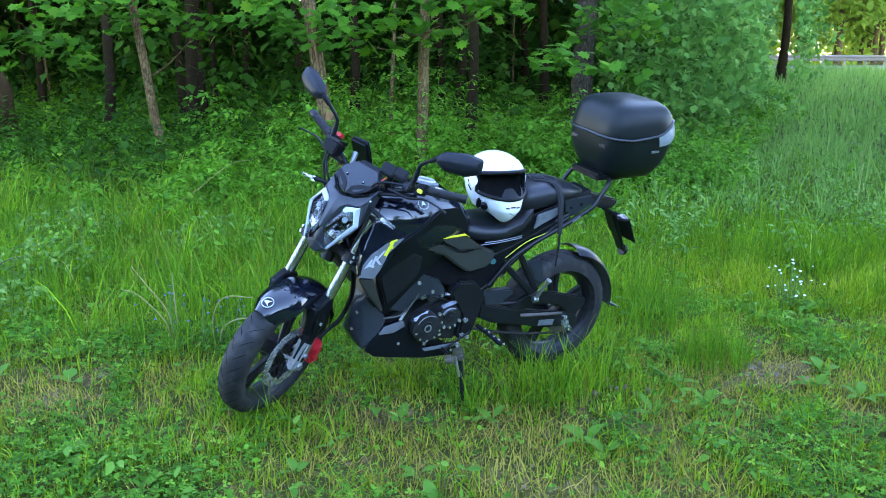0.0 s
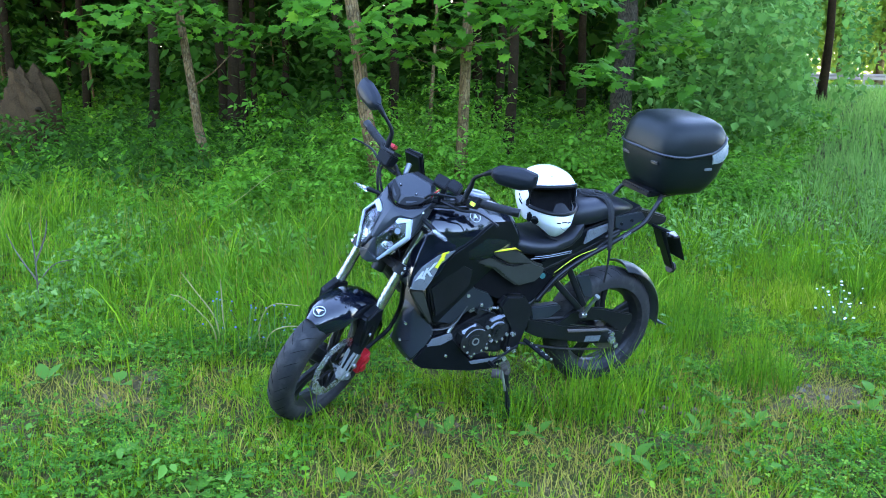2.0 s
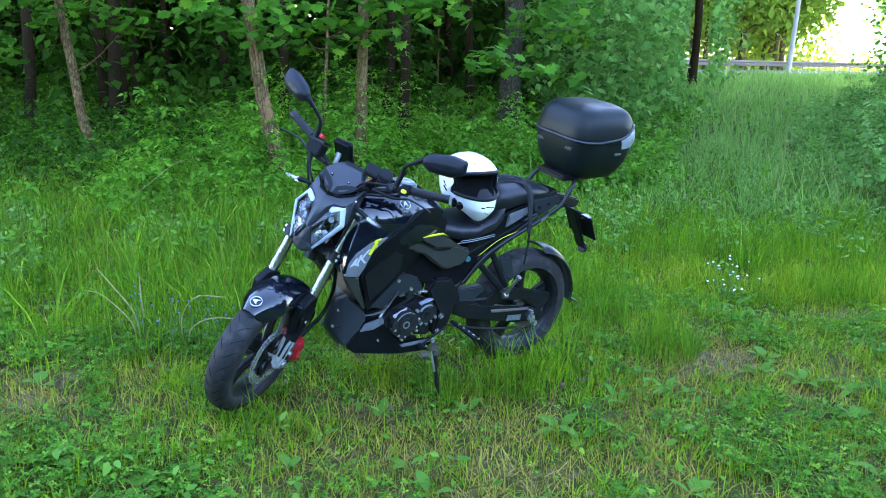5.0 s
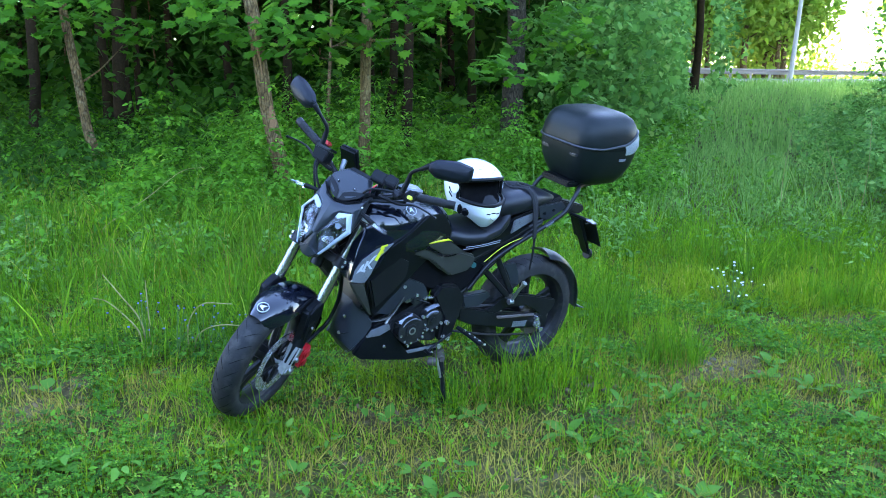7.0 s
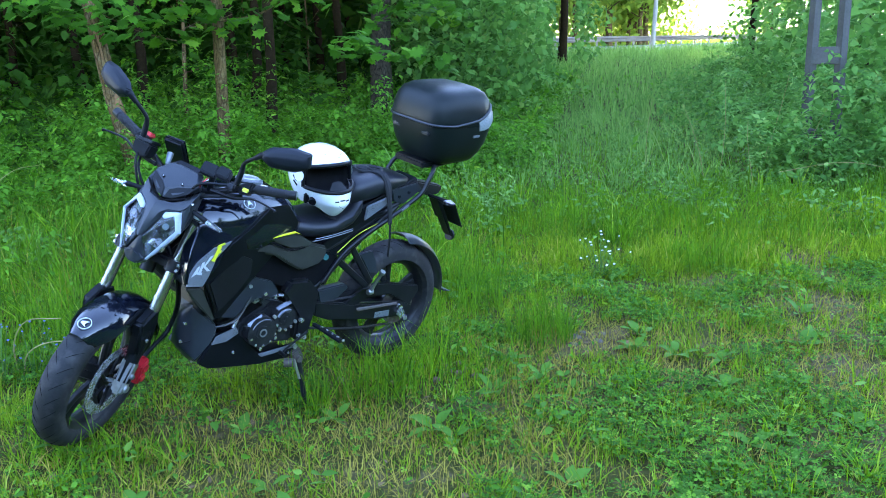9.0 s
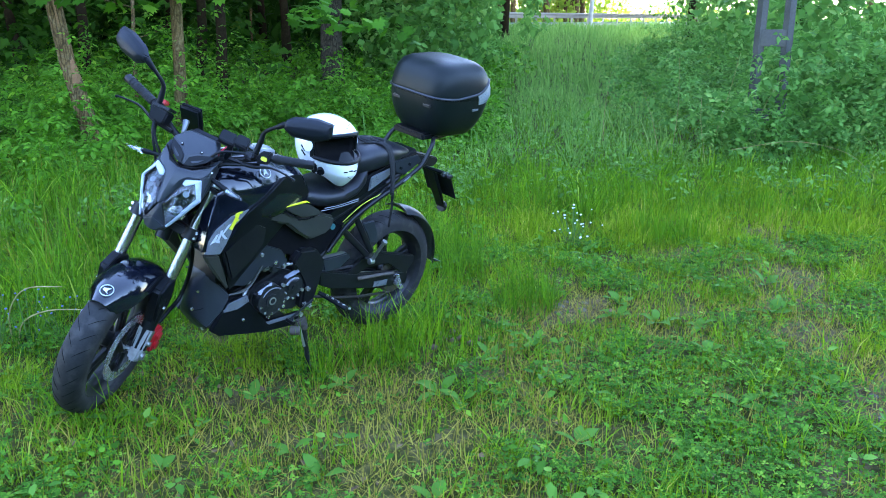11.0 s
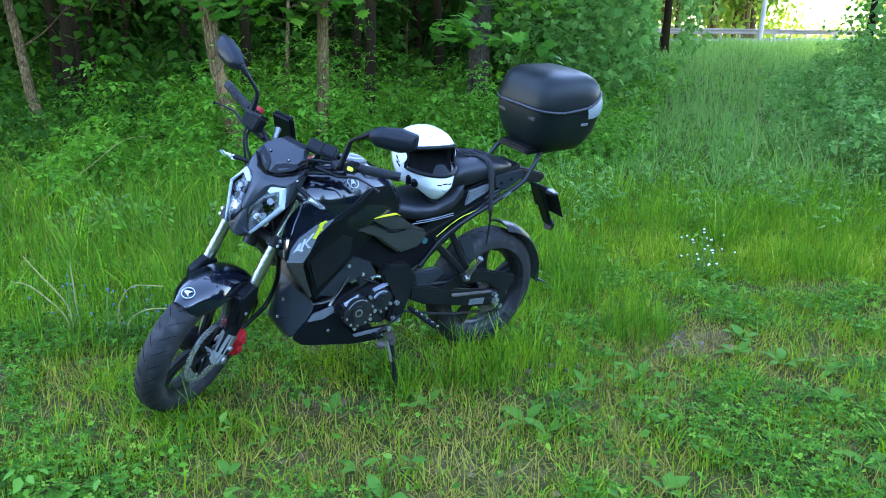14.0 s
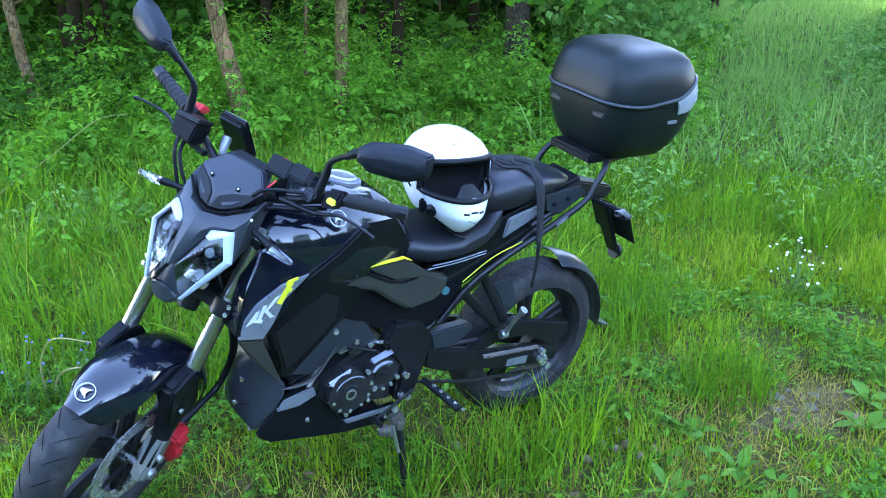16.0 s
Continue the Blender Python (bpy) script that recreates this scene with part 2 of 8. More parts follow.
def tube(pts, radius, seg=10, curve=0, flat=1.0):
    """A round bar along points; radius may be a list; flat squashes it in its second direction."""
    line = smooth_line(pts, curve) if curve else [Vector(q) for q in pts]
    n = len(line)
    if isinstance(radius, (int, float)):
        rad = [radius] * n
    else:
        rad = [float(np.interp(i / (n - 1), np.linspace(0, 1, len(radius)), radius)) for i in range(n)]
    bm = bmesh.new()
    side, rings = None, []
    for i, q in enumerate(line):
        d = (line[min(i + 1, n - 1)] - line[max(i - 1, 0)]).normalized()
        if side is None:
            side = d.cross(Vector((0, 0, 1)) if abs(d.z) < 0.9 else Vector((1, 0, 0))).normalized()
        side = (side - d * side.dot(d)).normalized()
        up = d.cross(side)
        rings.append([bm.verts.new(q + rad[i] * (math.cos(a) * side + flat * math.sin(a) * up)) for a in (2 * math.pi * k / seg for k in range(seg))])
    for r, s in zip(rings, rings[1:]):
        for k in range(seg):
            bm.faces.new((r[k], r[(k + 1) % seg], s[(k + 1) % seg], s[k]))
    bm.faces.new(rings[0][::-1])
    bm.faces.new(rings[-1])
    return bm


def lathe(profile, seg=48, m=None, arc=(0.0, 360.0)):
    """Turns a profile of (radius, y) round the y axis."""
    bm = bmesh.new()
    full = arc[1] - arc[0] >= 359.9
    cnt = seg if full else seg + 1
    rings = []
    for k in range(cnt):
        a = radians(arc[0] + (arc[1] - arc[0]) * k / seg)
        rings.append([bm.verts.new((r * math.cos(a), y, r * math.sin(a))) for r, y in profile])
    for k in range(cnt if full else cnt - 1):
        r, s = rings[k], rings[(k + 1) % cnt]
        for i in range(len(profile) - 1):
            bm.faces.new((r[i], r[i + 1], s[i + 1], s[i]))
    bmesh.ops.remove_doubles(bm, verts=bm.verts, dist=1e-6)
    if m is not None:
        bm.transform(m)
    return bm


def loft(stations, m=None, sub=1, power=2.4):
    """A closed body symmetric about y = 0: stations (x, half width, bottom z, top z, widest share of the height)."""
    bm = bmesh.new()
    rings = []
    for x, w, z0, z1, share in stations:
        zc = z0 + (z1 - z0) * share
        ring = []
        for k in range(20):
            a = 2 * math.pi * k / 20
            c, s = math.cos(a), math.sin(a)
            y = w * math.copysign(abs(c) ** (2 / power), c)
            h = (z1 - zc) if s > 0 else (zc - z0)
            ring.append(bm.verts.new((x, y, zc + h * math.copysign(abs(s) ** (2 / power), s))))
        rings.append(ring)
    for r, s in zip(rings, rings[1:]):
        for k in range(20):
            bm.faces.new((r[k], r[(k + 1) % 20], s[(k + 1) % 20], s[k]))
    bm.faces.new(rings[0][::-1])
    bm.faces.new(rings[-1])
    bmesh.ops.recalc_face_normals(bm, faces=bm.faces)
    if sub:
        bmesh.ops.subdivide_edges(bm, edges=[e for e in bm.edges if abs(e.verts[0].co.x - e.verts[1].co.x) > 1e-4], cuts=sub, use_grid_fill=True, smooth=0.0)
        bmesh.ops.smooth_vert(bm, verts=bm.verts, factor=0.35, use_axis_x=True, use_axis_y=True, use_axis_z=True)
    if m is not None:
        bm.transform(m)
    return bm


def thing(name, m, label, category, group="", kind=""):
    ob = new(name)
    ob.empty_display_size = 0.1
    ob.matrix_world = m
    return tagged(ob, label, category, group, kind)


def rod(a, b, r, seg=12):
    return tube([a, b], r, seg)


def disc(centre, axis, r, thick, seg=24, bev=0.0015):
    """A round plate of that thickness, its middle at centre."""
    a = Vector(axis).normalized()
    bm = tube([Vector(centre) - a * thick / 2, Vector(centre) + a * thick / 2], r, seg)
    return bevel(bm, bev, 1, 50)

# ---------------------------------------------------------------- ground
def smoothstep(a, b, v):
    t = np.clip((np.asarray(v, float) - a) / (b - a), 0, 1)
    return t * t * (3 - 2 * t)


def wobble(x, y, seed, size):
    """Cheap smooth noise from a few sines, about -1 to 1."""
    r = np.random.default_rng(seed)
    out = np.zeros(np.broadcast(np.asarray(x), np.asarray(y)).shape)
    for _ in range(7):
        a, f, p = r.uniform(0, 6.28), r.uniform(0.5, 1.7) / size, r.uniform(0, 6.28)
        out = out + np.sin(f * 6.28 * (np.cos(a) * x + np.sin(a) * y) + p)
    return out / 3.2


def ground(x, y):
    """Height of the ground: falls gently to the right, climbs to the road."""
    x, y = np.asarray(x, float), np.asarray(y, float)
    z = np.where(x < 0, 0.16 * np.tanh(-x / 1.9), -0.07 * np.tanh(x / 2.5)) + 1.05 * smoothstep(12, 42, y)
    z = z + 0.012 * wobble(x, y, 3, 1.1) + 0.05 * wobble(x, y, 4, 6.0) * smoothstep(5, 12, np.hypot(x, y - 3))
    return z


BARE = [(1.43, 4.1, 0.32, 0.22, 1.0), (2.45, 2.75, 0.35, 0.45, 0.75), (1.95, 2.3, 0.35, 0.2, 0.55), (2.95, 4.5, 0.35, 0.6, 0.6), (2.6, 5.2, 0.3, 0.16, 0.6), (-1.75, 3.05, 0.2, 0.3, 0.7), (-2.0, 2.5, 0.3, 0.2, 0.6), (0.62, 2.2, 0.2, 0.1, 0.7), (-0.35, 3.2, 0.35, 0.2, 0.5), (0.2, 2.75, 0.6, 0.16, 0.45), (3.4, 3.3, 0.5, 0.9, 0.6), (1.9, 4.0, 0.35, 0.12, 0.6), (0.9, 3.35, 0.4, 0.15, 0.4), (-0.1, 2.3, 0.5, 0.1, 0.4)]


def bareness(x, y):
    """1 on the trodden and bare spots, 0 in full grass."""
    b = np.zeros(np.shape(x))
    w = 1 + 0.35 * wobble(x, y, 9, 0.35)
    for cx, cy, rx, ry, top in BARE:
        b = np.maximum(b, top - top * smoothstep(0.45, 1.25, np.hypot((x - cx) / rx, (y - cy) / ry) * w))
    # a worn footpath at the side of the clearing
    path = np.exp(-((x - 2.35 - 0.47 * (y - 3.2) + 0.12 * wobble(x, y, 91, 0.6)) / 0.24) ** 2) * smoothstep(2.9, 3.6, y) * smoothstep(7.2, 6.0, y)
    return np.maximum(b, path * (0.72 + 0.45 * wobble(x, y, 92, 0.4)).clip(0, 0.95))


def ground_material():
    """Moss and soil between the grass; the mesh's own 'bare' value opens it to trodden earth."""
    # base colour darkened for the shade in the gaps between blades
    m = material("gap_dark_soil_and_moss", (0.022, 0.032, 0.005), (0.07, 0.064, 0.018), 0.95, 0, 5.0, 60, 0.9, 0.5, (0.2, 0.145, 0.06), spec=0.05)
    n, link = m.node_tree.nodes, m.node_tree.links.new
    p = n["Principled BSDF"]
    att, noi, add, mask, mix, ramp = n.new("ShaderNodeAttribute"), n.new("ShaderNodeTexNoise"), n.new("ShaderNodeMath"), n.new("ShaderNodeMapRange"), n.new("ShaderNodeMix"), n.new("ShaderNodeValToRGB")
    att.attribute_name = "bare"
    noi.inputs["Scale"].default_value, noi.inputs["Detail"].default_value = 22.0, 8
    tc = n.new("ShaderNodeTexCoord")
    link(tc.outputs["Object"], noi.inputs["Vector"])
    add.operation = "ADD"
    link(att.outputs["Fac"], add.inputs[0])
    link(noi.outputs["Fac"], add.inputs[1])
    mask.inputs["From Min"].default_value, mask.inputs["From Max"].default_value = 0.8, 1.15
    link(add.outputs[0], mask.inputs["Value"])
    e = ramp.color_ramp.elements
    e[0].position, e[0].color = 0.3, (0.05, 0.036, 0.016, 1)
    e[1].position, e[1].color = 0.7, (0.135, 0.102, 0.048, 1)
    link(noi.outputs["Fac"], ramp.inputs["Fac"])
    mix.data_type = "RGBA"
    link(mask.outputs["Result"], mix.inputs["Factor"])
    link(p.inputs["Base Color"].links[0].from_socket, mix.inputs[6])
    link(ramp.outputs["Color"], mix.inputs[7])
    link(mix.outputs[2], p.inputs["Base Color"])
    return m


M_SOIL = ground_material()
ax = np.concatenate([-np.geomspace(900, 7, 22), np.arange(-6.5, 7.01, 0.125), np.geomspace(7.5, 900, 22)])
ay = np.concatenate([-np.geomspace(900, 2, 18), np.arange(-1.5, 9.01, 0.125), np.geomspace(9.4, 44, 26), np.geomspace(46, 900, 16)])
gx, gy = np.meshgrid(ax, ay)
gz = ground(gx, gy) + 0.006 * wobble(gx, gy, 21, 0.25) * (np.abs(gx) < 7)
nx, ny = len(ax), len(ay)
idx = np.arange(nx * ny).reshape(ny, nx)
quads = np.stack([idx[:-1, :-1], idx[:-1, 1:], idx[1:, 1:], idx[1:, :-1]], -1).reshape(-1, 4)
gr = fast_mesh("ground", np.stack([gx, gy, gz], -1).reshape(-1, 3), quads, M_SOIL, True)
bare = gr.data.attributes.new("bare", "FLOAT", "POINT")
bare.data.foreach_set("value", bareness(gx, gy).astype(np.float32).ravel())
tagged(gr, "mossy meadow soil with a few bare spots", "ground", kind="structure")

# ---------------------------------------------------------------- grass
M_LAWN = leaf_material("short_grass", (0.026, 0.07, 0.006), (0.26, 0.385, 0.02), (0.5, 0.43, 0.09), 0.4, 0.6, 2.2, 0.5)
M_TALL = leaf_material("tall_grass", (0.02, 0.07, 0.007), (0.15, 0.3, 0.018), (0.3, 0.37, 0.06), 0.45, 0.5, 1.3, 0.55)
M_FRESH = leaf_material("fresh_grass", (0.05, 0.14, 0.009), (0.24, 0.41, 0.02), (0.4, 0.47, 0.07), 0.45, 0.5, 1.6, 0.45)
# Pale blue-green: the haze over the far meadow is put into the colour
M_MEADOW = leaf_material("hazed_meadow_grass", (0.08, 0.175, 0.035), (0.23, 0.385, 0.085), (0.33, 0.42, 0.12), 0.4, 0.6, 0.5, 0.5)
M_CLOVER = leaf_material("clover", (0.017, 0.066, 0.008), (0.1, 0.25, 0.02), (0.22, 0.37, 0.035), 0.3, 0.6, 2.5)
M_BUSH = leaf_material("bramble_leaves", (0.025, 0.088, 0.009), (0.14, 0.325, 0.026), (0.27, 0.42, 0.045), 0.45, 0.5, 1.6, 0.5)
# Light grey-green: glare haze over the shrubs is put into the leaf colour
M_WILLOW = leaf_material("hazed_grey_green_leaves", (0.05, 0.14, 0.025), (0.16, 0.32, 0.065), (0.24, 0.37, 0.09), 0.4, 0.5, 0.8)
M_MAPLE = leaf_material("maple_leaves", (0.025, 0.085, 0.008), (0.09, 0.24, 0.018), (0.17, 0.33, 0.03), 0.45, 0.45, 0.7)
# Darker leaf copy: shade under the trees is put into the colour
M_UNDER = leaf_material("shade_coloured_leaves", (0.016, 0.05, 0.006), (0.045, 0.12, 0.012), (0.07, 0.15, 0.02), 0.45, 0.55, 0.5)
# Very dark: the shade of the wood's depth is put into this colour
M_WOOD = leaf_material("shade_dark_forest_leaves", (0.012, 0.038, 0.005), (0.034, 0.085, 0.01), (0.07, 0.12, 0.016), 0.45, 0.6, 0.3)
M_DOCKLEAF = leaf_material("weed_leaf", (0.04, 0.12, 0.012), (0.13, 0.28, 0.035), (0.2, 0.34, 0.05), 0.3, 0.45, 2.0)
M_SAGE = leaf_material("grey_green_mugwort", (0.05, 0.115, 0.018), (0.15, 0.28, 0.055), (0.21, 0.33, 0.08), 0.3, 0.6, 2.0)
M_STRAW = material("dry_stalk", (0.24, 0.2, 0.055), (0.36, 0.31, 0.11), 0.8, 0, 20, 90, 0.1)


def blades(name, x, y, h, w, mat, lean=0.45, label="", curl=0.3, z0=None, cat="grass"):
    """One sheet of grass: each blade a bent, tapered strip."""
    n = len(x)
    z = ground(x, y) - 0.01 if z0 is None else z0
    az, tw = rng.uniform(0, 6.283, n), rng.uniform(0, 6.283, n)
    ln = np.abs(rng.normal(0, lean, n)).clip(0, 1.1)
    sx, sy = np.cos(tw) * w / 2, np.sin(tw) * w / 2
    dx, dy = np.cos(az) * h * ln, np.sin(az) * h * ln
    up = h * np.sqrt((1 - 0.55 * ln ** 2).clip(0.2, 1))
    v = np.empty((n, 5, 3), np.float32)
    v[:, 0] = np.stack([x - sx, y - sy, z], -1)
    v[:, 1] = np.stack([x + sx, y + sy, z], -1)
    v[:, 2] = np.stack([x - 0.75 * sx + curl * dx, y - 0.75 * sy + curl * dy, z + 0.58 * up], -1)
    v[:, 3] = np.stack([x + 0.75 * sx + curl * dx, y + 0.75 * sy + curl * dy, z + 0.58 * up], -1)
    v[:, 4] = np.stack([x + dx, y + dy, z + up], -1)
    f = np.array([[0, 1, 3], [0, 3, 2], [2, 3, 4]])[None] + 5 * np.arange(n)[:, None, None]
    ob = fast_mesh(name, v.reshape(-1, 3), f.reshape(-1, 3), mat)
    return tagged(ob, label, cat, kind="stuff")


def tufts(name, x, y, h, per, spread, w, mat, label, cat="grass", splay=0.3, droop=0.28):
    """Grass in tufts: blades that leave one foot, splay outwards and bend over at the tip."""
    k = np.repeat(np.arange(len(x)), per)
    n = len(k)
    ox, oy = rng.normal(0, spread, n), rng.normal(0, spread, n)
    az = np.arctan2(oy, ox) + rng.normal(0, 0.7, n)
    size = h[k] * rng.uniform(0.45, 1.1, n)
    th = np.abs(rng.normal(splay, 0.22, n))
    dr = droop * rng.uniform(0.2, 1.6, n)
    bx, by = x[k] + ox, y[k] + oy
    bz = ground(bx, by) - 0.01
    tw = az + 1.5708 + rng.normal(0, 0.6, n)
    ww = w * rng.uniform(0.6, 1.3, n) / 2
    v = np.empty((n, 7, 3), np.float32)
    for i, (f, g) in enumerate(((0.0, 0.8), (0.4, 1.0), (0.75, 0.65), (1.0, 0.0))):
        out = size * (np.sin(th) * f + dr * f ** 2.2)
        up = size * (np.cos(th) * f - 0.6 * dr * f ** 2.6)
        px, py, pz = bx + np.cos(az) * out, by + np.sin(az) * out, bz + up
        if g:
            v[:, 2 * i] = np.stack([px - np.cos(tw) * ww * g, py - np.sin(tw) * ww * g, pz], -1)
            v[:, 2 * i + 1] = np.stack([px + np.cos(tw) * ww * g, py + np.sin(tw) * ww * g, pz], -1)
        else:
            v[:, 6] = np.stack([px, py, pz], -1)
    f = np.array([[0, 1, 3], [0, 3, 2], [2, 3, 5], [2, 5, 4], [4, 5, 6]])[None] + 7 * np.arange(n)[:, None, None]
    return tagged(fast_mesh(name, v.reshape(-1, 3), f.reshape(-1, 3), mat), label, cat, kind="stuff")


def scatter(x0, x1, y0, y1, n, keep):
    x, y = rng.uniform(x0, x1, n), rng.uniform(y0, y1, n)
    k = (x > -0.72 * y - 1.8) & (x < 0.95 * y + 1.4)
    x, y = x[k], y[k]
    k = rng.random(len(x)) < keep(x, y)
    return x[k], y[k]


def tallness(x, y):
    """Share of tall grass: low in the trodden foreground and to the right, full behind the motorcycle."""
    line = 3.95 + 0.5 * smoothstep(-1.2, 0.2, x) + 1.5 * smoothstep(0.1, 1.6, x) + 0.75 * wobble(x, y, 12, 1.1) + 0.3 * wobble(x, y, 13, 0.35)
    return smoothstep(-0.3, 0.7 + 0.9 * smoothstep(0.2, 1.4, x), y - line)


def thatch_at(x, y):
    """Share of flattened dry grass in the trodden middle of the clearing, in patches."""
    core = np.exp(-((x - 0.1) / 1.35) ** 2 - ((y - 2.75) / 0.75) ** 2) + 0.75 * np.exp(-((x - 1.3) / 0.9) ** 2 - ((y - 4.0) / 0.6) ** 2) + 0.7 * np.exp(-((x + 1.8) / 0.45) ** 2 - ((y - 3.0) / 0.5) ** 2) + 0.5 * np.exp(-((x - 2.6) / 0.6) ** 2 - ((y - 3.6) / 1.2) ** 2)
    return smoothstep(0.25, 0.75, core + 0.32 * wobble(x, y, 44, 0.55) + 0.18 * wobble(x, y, 45, 0.2) - 0.12)


x, y = scatter(-4.5, 5.5, 0.6, 5.6, 350000, lambda x, y: (1 - 0.93 * bareness(x, y)) * (0.55 + 0.5 * wobble(x, y, 5, 0.4)).clip(0.15, 1) * (1 - 0.6 * thatch_at(x, y)) * (1 - 0.65 * tallness(x, y)) * (1 - 0.5 * smoothstep(0.9, 1.7, x) * smoothstep(3.3, 2.7, y)))
h = (0.03 + 0.075 * rng.random(len(x)) ** 2.2) * (1 + 0.8 * tallness(x, y) + 0.5 * wobble(x, y, 6, 0.5))
blades("short_grass", x, y, h.clip(0.02, 0.3), rng.uniform(0.003, 0.0068, len(x)), M_LAWN, 0.85, "short trodden green grass with some dry blades")
x, y = scatter(-0.2, 7, 5.3, 7.6, 90000, lambda x, y: (1 - 0.9 * bareness(x, y)) * (0.6 + 0.45 * wobble(x, y, 7, 0.5)).clip(0.15, 1) * (1 - 0.8 * tallness(x, y)))
blades("short_grass", x, y, rng.uniform(0.05, 0.16, len(x)) * (1 + 0.4 * wobble(x, y, 8, 0.6)), rng.uniform(0.005, 0.009, len(x)), M_LAWN, 0.8, "short meadow grass")
# tufts of fresh grass in the trodden part, close round the motorcycle's rear wheel and stand
x, y = scatter(-4, 5, 1.2, 5.6, 5600, lambda x, y: (1 - 0.9 * bareness(x, y)) * (0.35 + 0.75 * wobble(x, y, 33, 0.5)).clip(0.04, 1) * (1 - 0.75 * thatch_at(x, y)))
tufts("grass_tufts", x, y, rng.uniform(0.06, 0.17, len(x)), 11, 0.022, 0.0055, M_FRESH, "bright fresh tufts of grass in the trodden turf", "grass", 0.45)
x, y = scatter(-6, 7, 3.4, 8.4, 52000, lambda x, y: tallness(x, y) * (0.65 + 0.35 * wobble(x, y, 14, 0.6)).clip(0.15, 1))
h = (0.06 + 0.2 * rng.random(len(x)) ** 1.5) * (1 + 0.6 * wobble(x, y, 15, 0.55)).clip(0.25, 2) * (1 + 0.45 * smoothstep(0.5, -0.8, x))
blades("tall_grass", x, y, h, rng.uniform(0.005, 0.012, len(x)), M_TALL, 0.85, "tall fresh green meadow grass")
x, y = scatter(-6, 7, 3.2, 8.6, 4600, lambda x, y: tallness(x, y) * (0.5 + 0.5 * wobble(x, y, 34, 0.8)).clip(0.06, 1))
h = rng.uniform(0.13, 0.34, len(x)) * (1 + 0.5 * wobble(x, y, 35, 1.3)).clip(0.4, 1.6) * (1 + 0.3 * smoothstep(0.5, -0.8, x))
k = rng.random(len(x)) < 0.3 + 0.35 * wobble(x, y, 36, 0.9)
tufts("tall_grass", x[~k], y[~k], h[~k], 13, 0.035, 0.0085, M_TALL, "leafy tufts of tall meadow grass bending over")
tufts("tall_grass", x[k], y[k], 1.08 * h[k], 12, 0.03, 0.0085, M_FRESH, "bright yellow-green tufts of young meadow grass")
x, y = scatter(-11, 14, 8.0, 17, 52000, lambda x, y: (0.7 + 0.3 * wobble(x, y, 16, 1.2)).clip(0.1, 1))
h = (0.1 + 0.25 * rng.random(len(x)) ** 1.5) * (1 + 0.55 * wobble(x, y, 17, 0.9)).clip(0.25, 2)
w = rng.uniform(0.009, 0.017, len(x))
# farther blades more often take the colour with painted haze
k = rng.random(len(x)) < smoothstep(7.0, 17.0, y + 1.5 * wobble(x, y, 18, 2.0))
blades("tall_grass", x[~k], y[~k], h[~k], w[~k], M_TALL, 0.85, "tall fresh green meadow grass")
blades("tall_grass", x[k], y[k], h[k], w[k], M_MEADOW, 0.85, "meadow grass with haze put into its blue-green")
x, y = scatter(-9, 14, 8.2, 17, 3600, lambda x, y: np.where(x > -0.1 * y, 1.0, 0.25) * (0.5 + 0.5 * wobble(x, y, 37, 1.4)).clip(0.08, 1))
tufts("tall_grass", x, y, rng.uniform(0.2, 0.5, len(x)) * (1 + 0.4 * wobble(x, y, 38, 2.0)).clip(0.5, 1.5), 10, 0.05, 0.014, M_MEADOW, "tufts of tall meadow grass with haze put into their blue-green")
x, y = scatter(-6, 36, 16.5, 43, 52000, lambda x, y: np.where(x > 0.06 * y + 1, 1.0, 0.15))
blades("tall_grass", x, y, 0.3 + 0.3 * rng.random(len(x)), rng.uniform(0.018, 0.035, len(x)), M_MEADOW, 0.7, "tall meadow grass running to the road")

# long grass standing before the rear wheel, the foot rests and the stand
px = np.array([0.28, 0.42, 0.15, 0.5, 0.62, 0.35, 0.22, 0.48, 0.02, 0.68, 0.56, -0.06, 0.32, 0.75])
py = np.array([3.5, 3.62, 3.42, 3.74, 3.85, 3.42, 3.58, 3.55, 3.36, 3.98, 3.68, 3.3, 3.66, 3.9])
tufts("long_grass", np.repeat(px, 3) + rng.normal(0, 0.04, 42), np.repeat(py, 3) + rng.normal(0, 0.04, 42), rng.uniform(0.16, 0.4, 42), 5, 0.025, 0.005, M_FRESH, "long fresh grass in front of the rear wheel", "grass", 0.16, 0.18)
# grass and young weeds round the foot of the front tyre
px, py = rng.normal(-0.74, 0.17, 46), rng.normal(2.86, 0.1, 46)
tufts("tyre_grass", px, py, rng.uniform(0.07, 0.17, 46), 8, 0.015, 0.0055, M_FRESH, "short fresh grass round the front tyre", "grass", 0.4)
# clumps of long dark grass and thin upright stalks among the foot rests
cx, cy = [], []
for px, py, r, n in ((1.17, 4.2, 0.16, 500), (2.65, 5.6, 0.25, 700), (0.12, 3.42, 0.1, 60), (0.34, 3.5, 0.14, 95), (0.75, 3.6, 0.3, 95), (-0.05, 3.35, 0.1, 20), (-1.6, 3.9, 0.4, 600), (-2.6, 4.2, 0.4, 500), (-1.0, 4.3, 0.4, 500), (0.95, 5.2, 0.3, 500), (-0.9, 2.98, 0.12, 24), (0.9, 4.75, 0.15, 260), (2.2, 6.6, 0.4, 700), (0.4, 4.6, 0.4, 500), (1.6, 7.0, 0.5, 700), (3.6, 6.4, 0.5, 600)):
    n = n // 2 if n > 100 else n
    a, q = rng.uniform(0, 6.283, n), 1.15 * r * np.sqrt(rng.random(n))
    cx.append(px + q * np.cos(a))
    cy.append(py + q * np.sin(a))
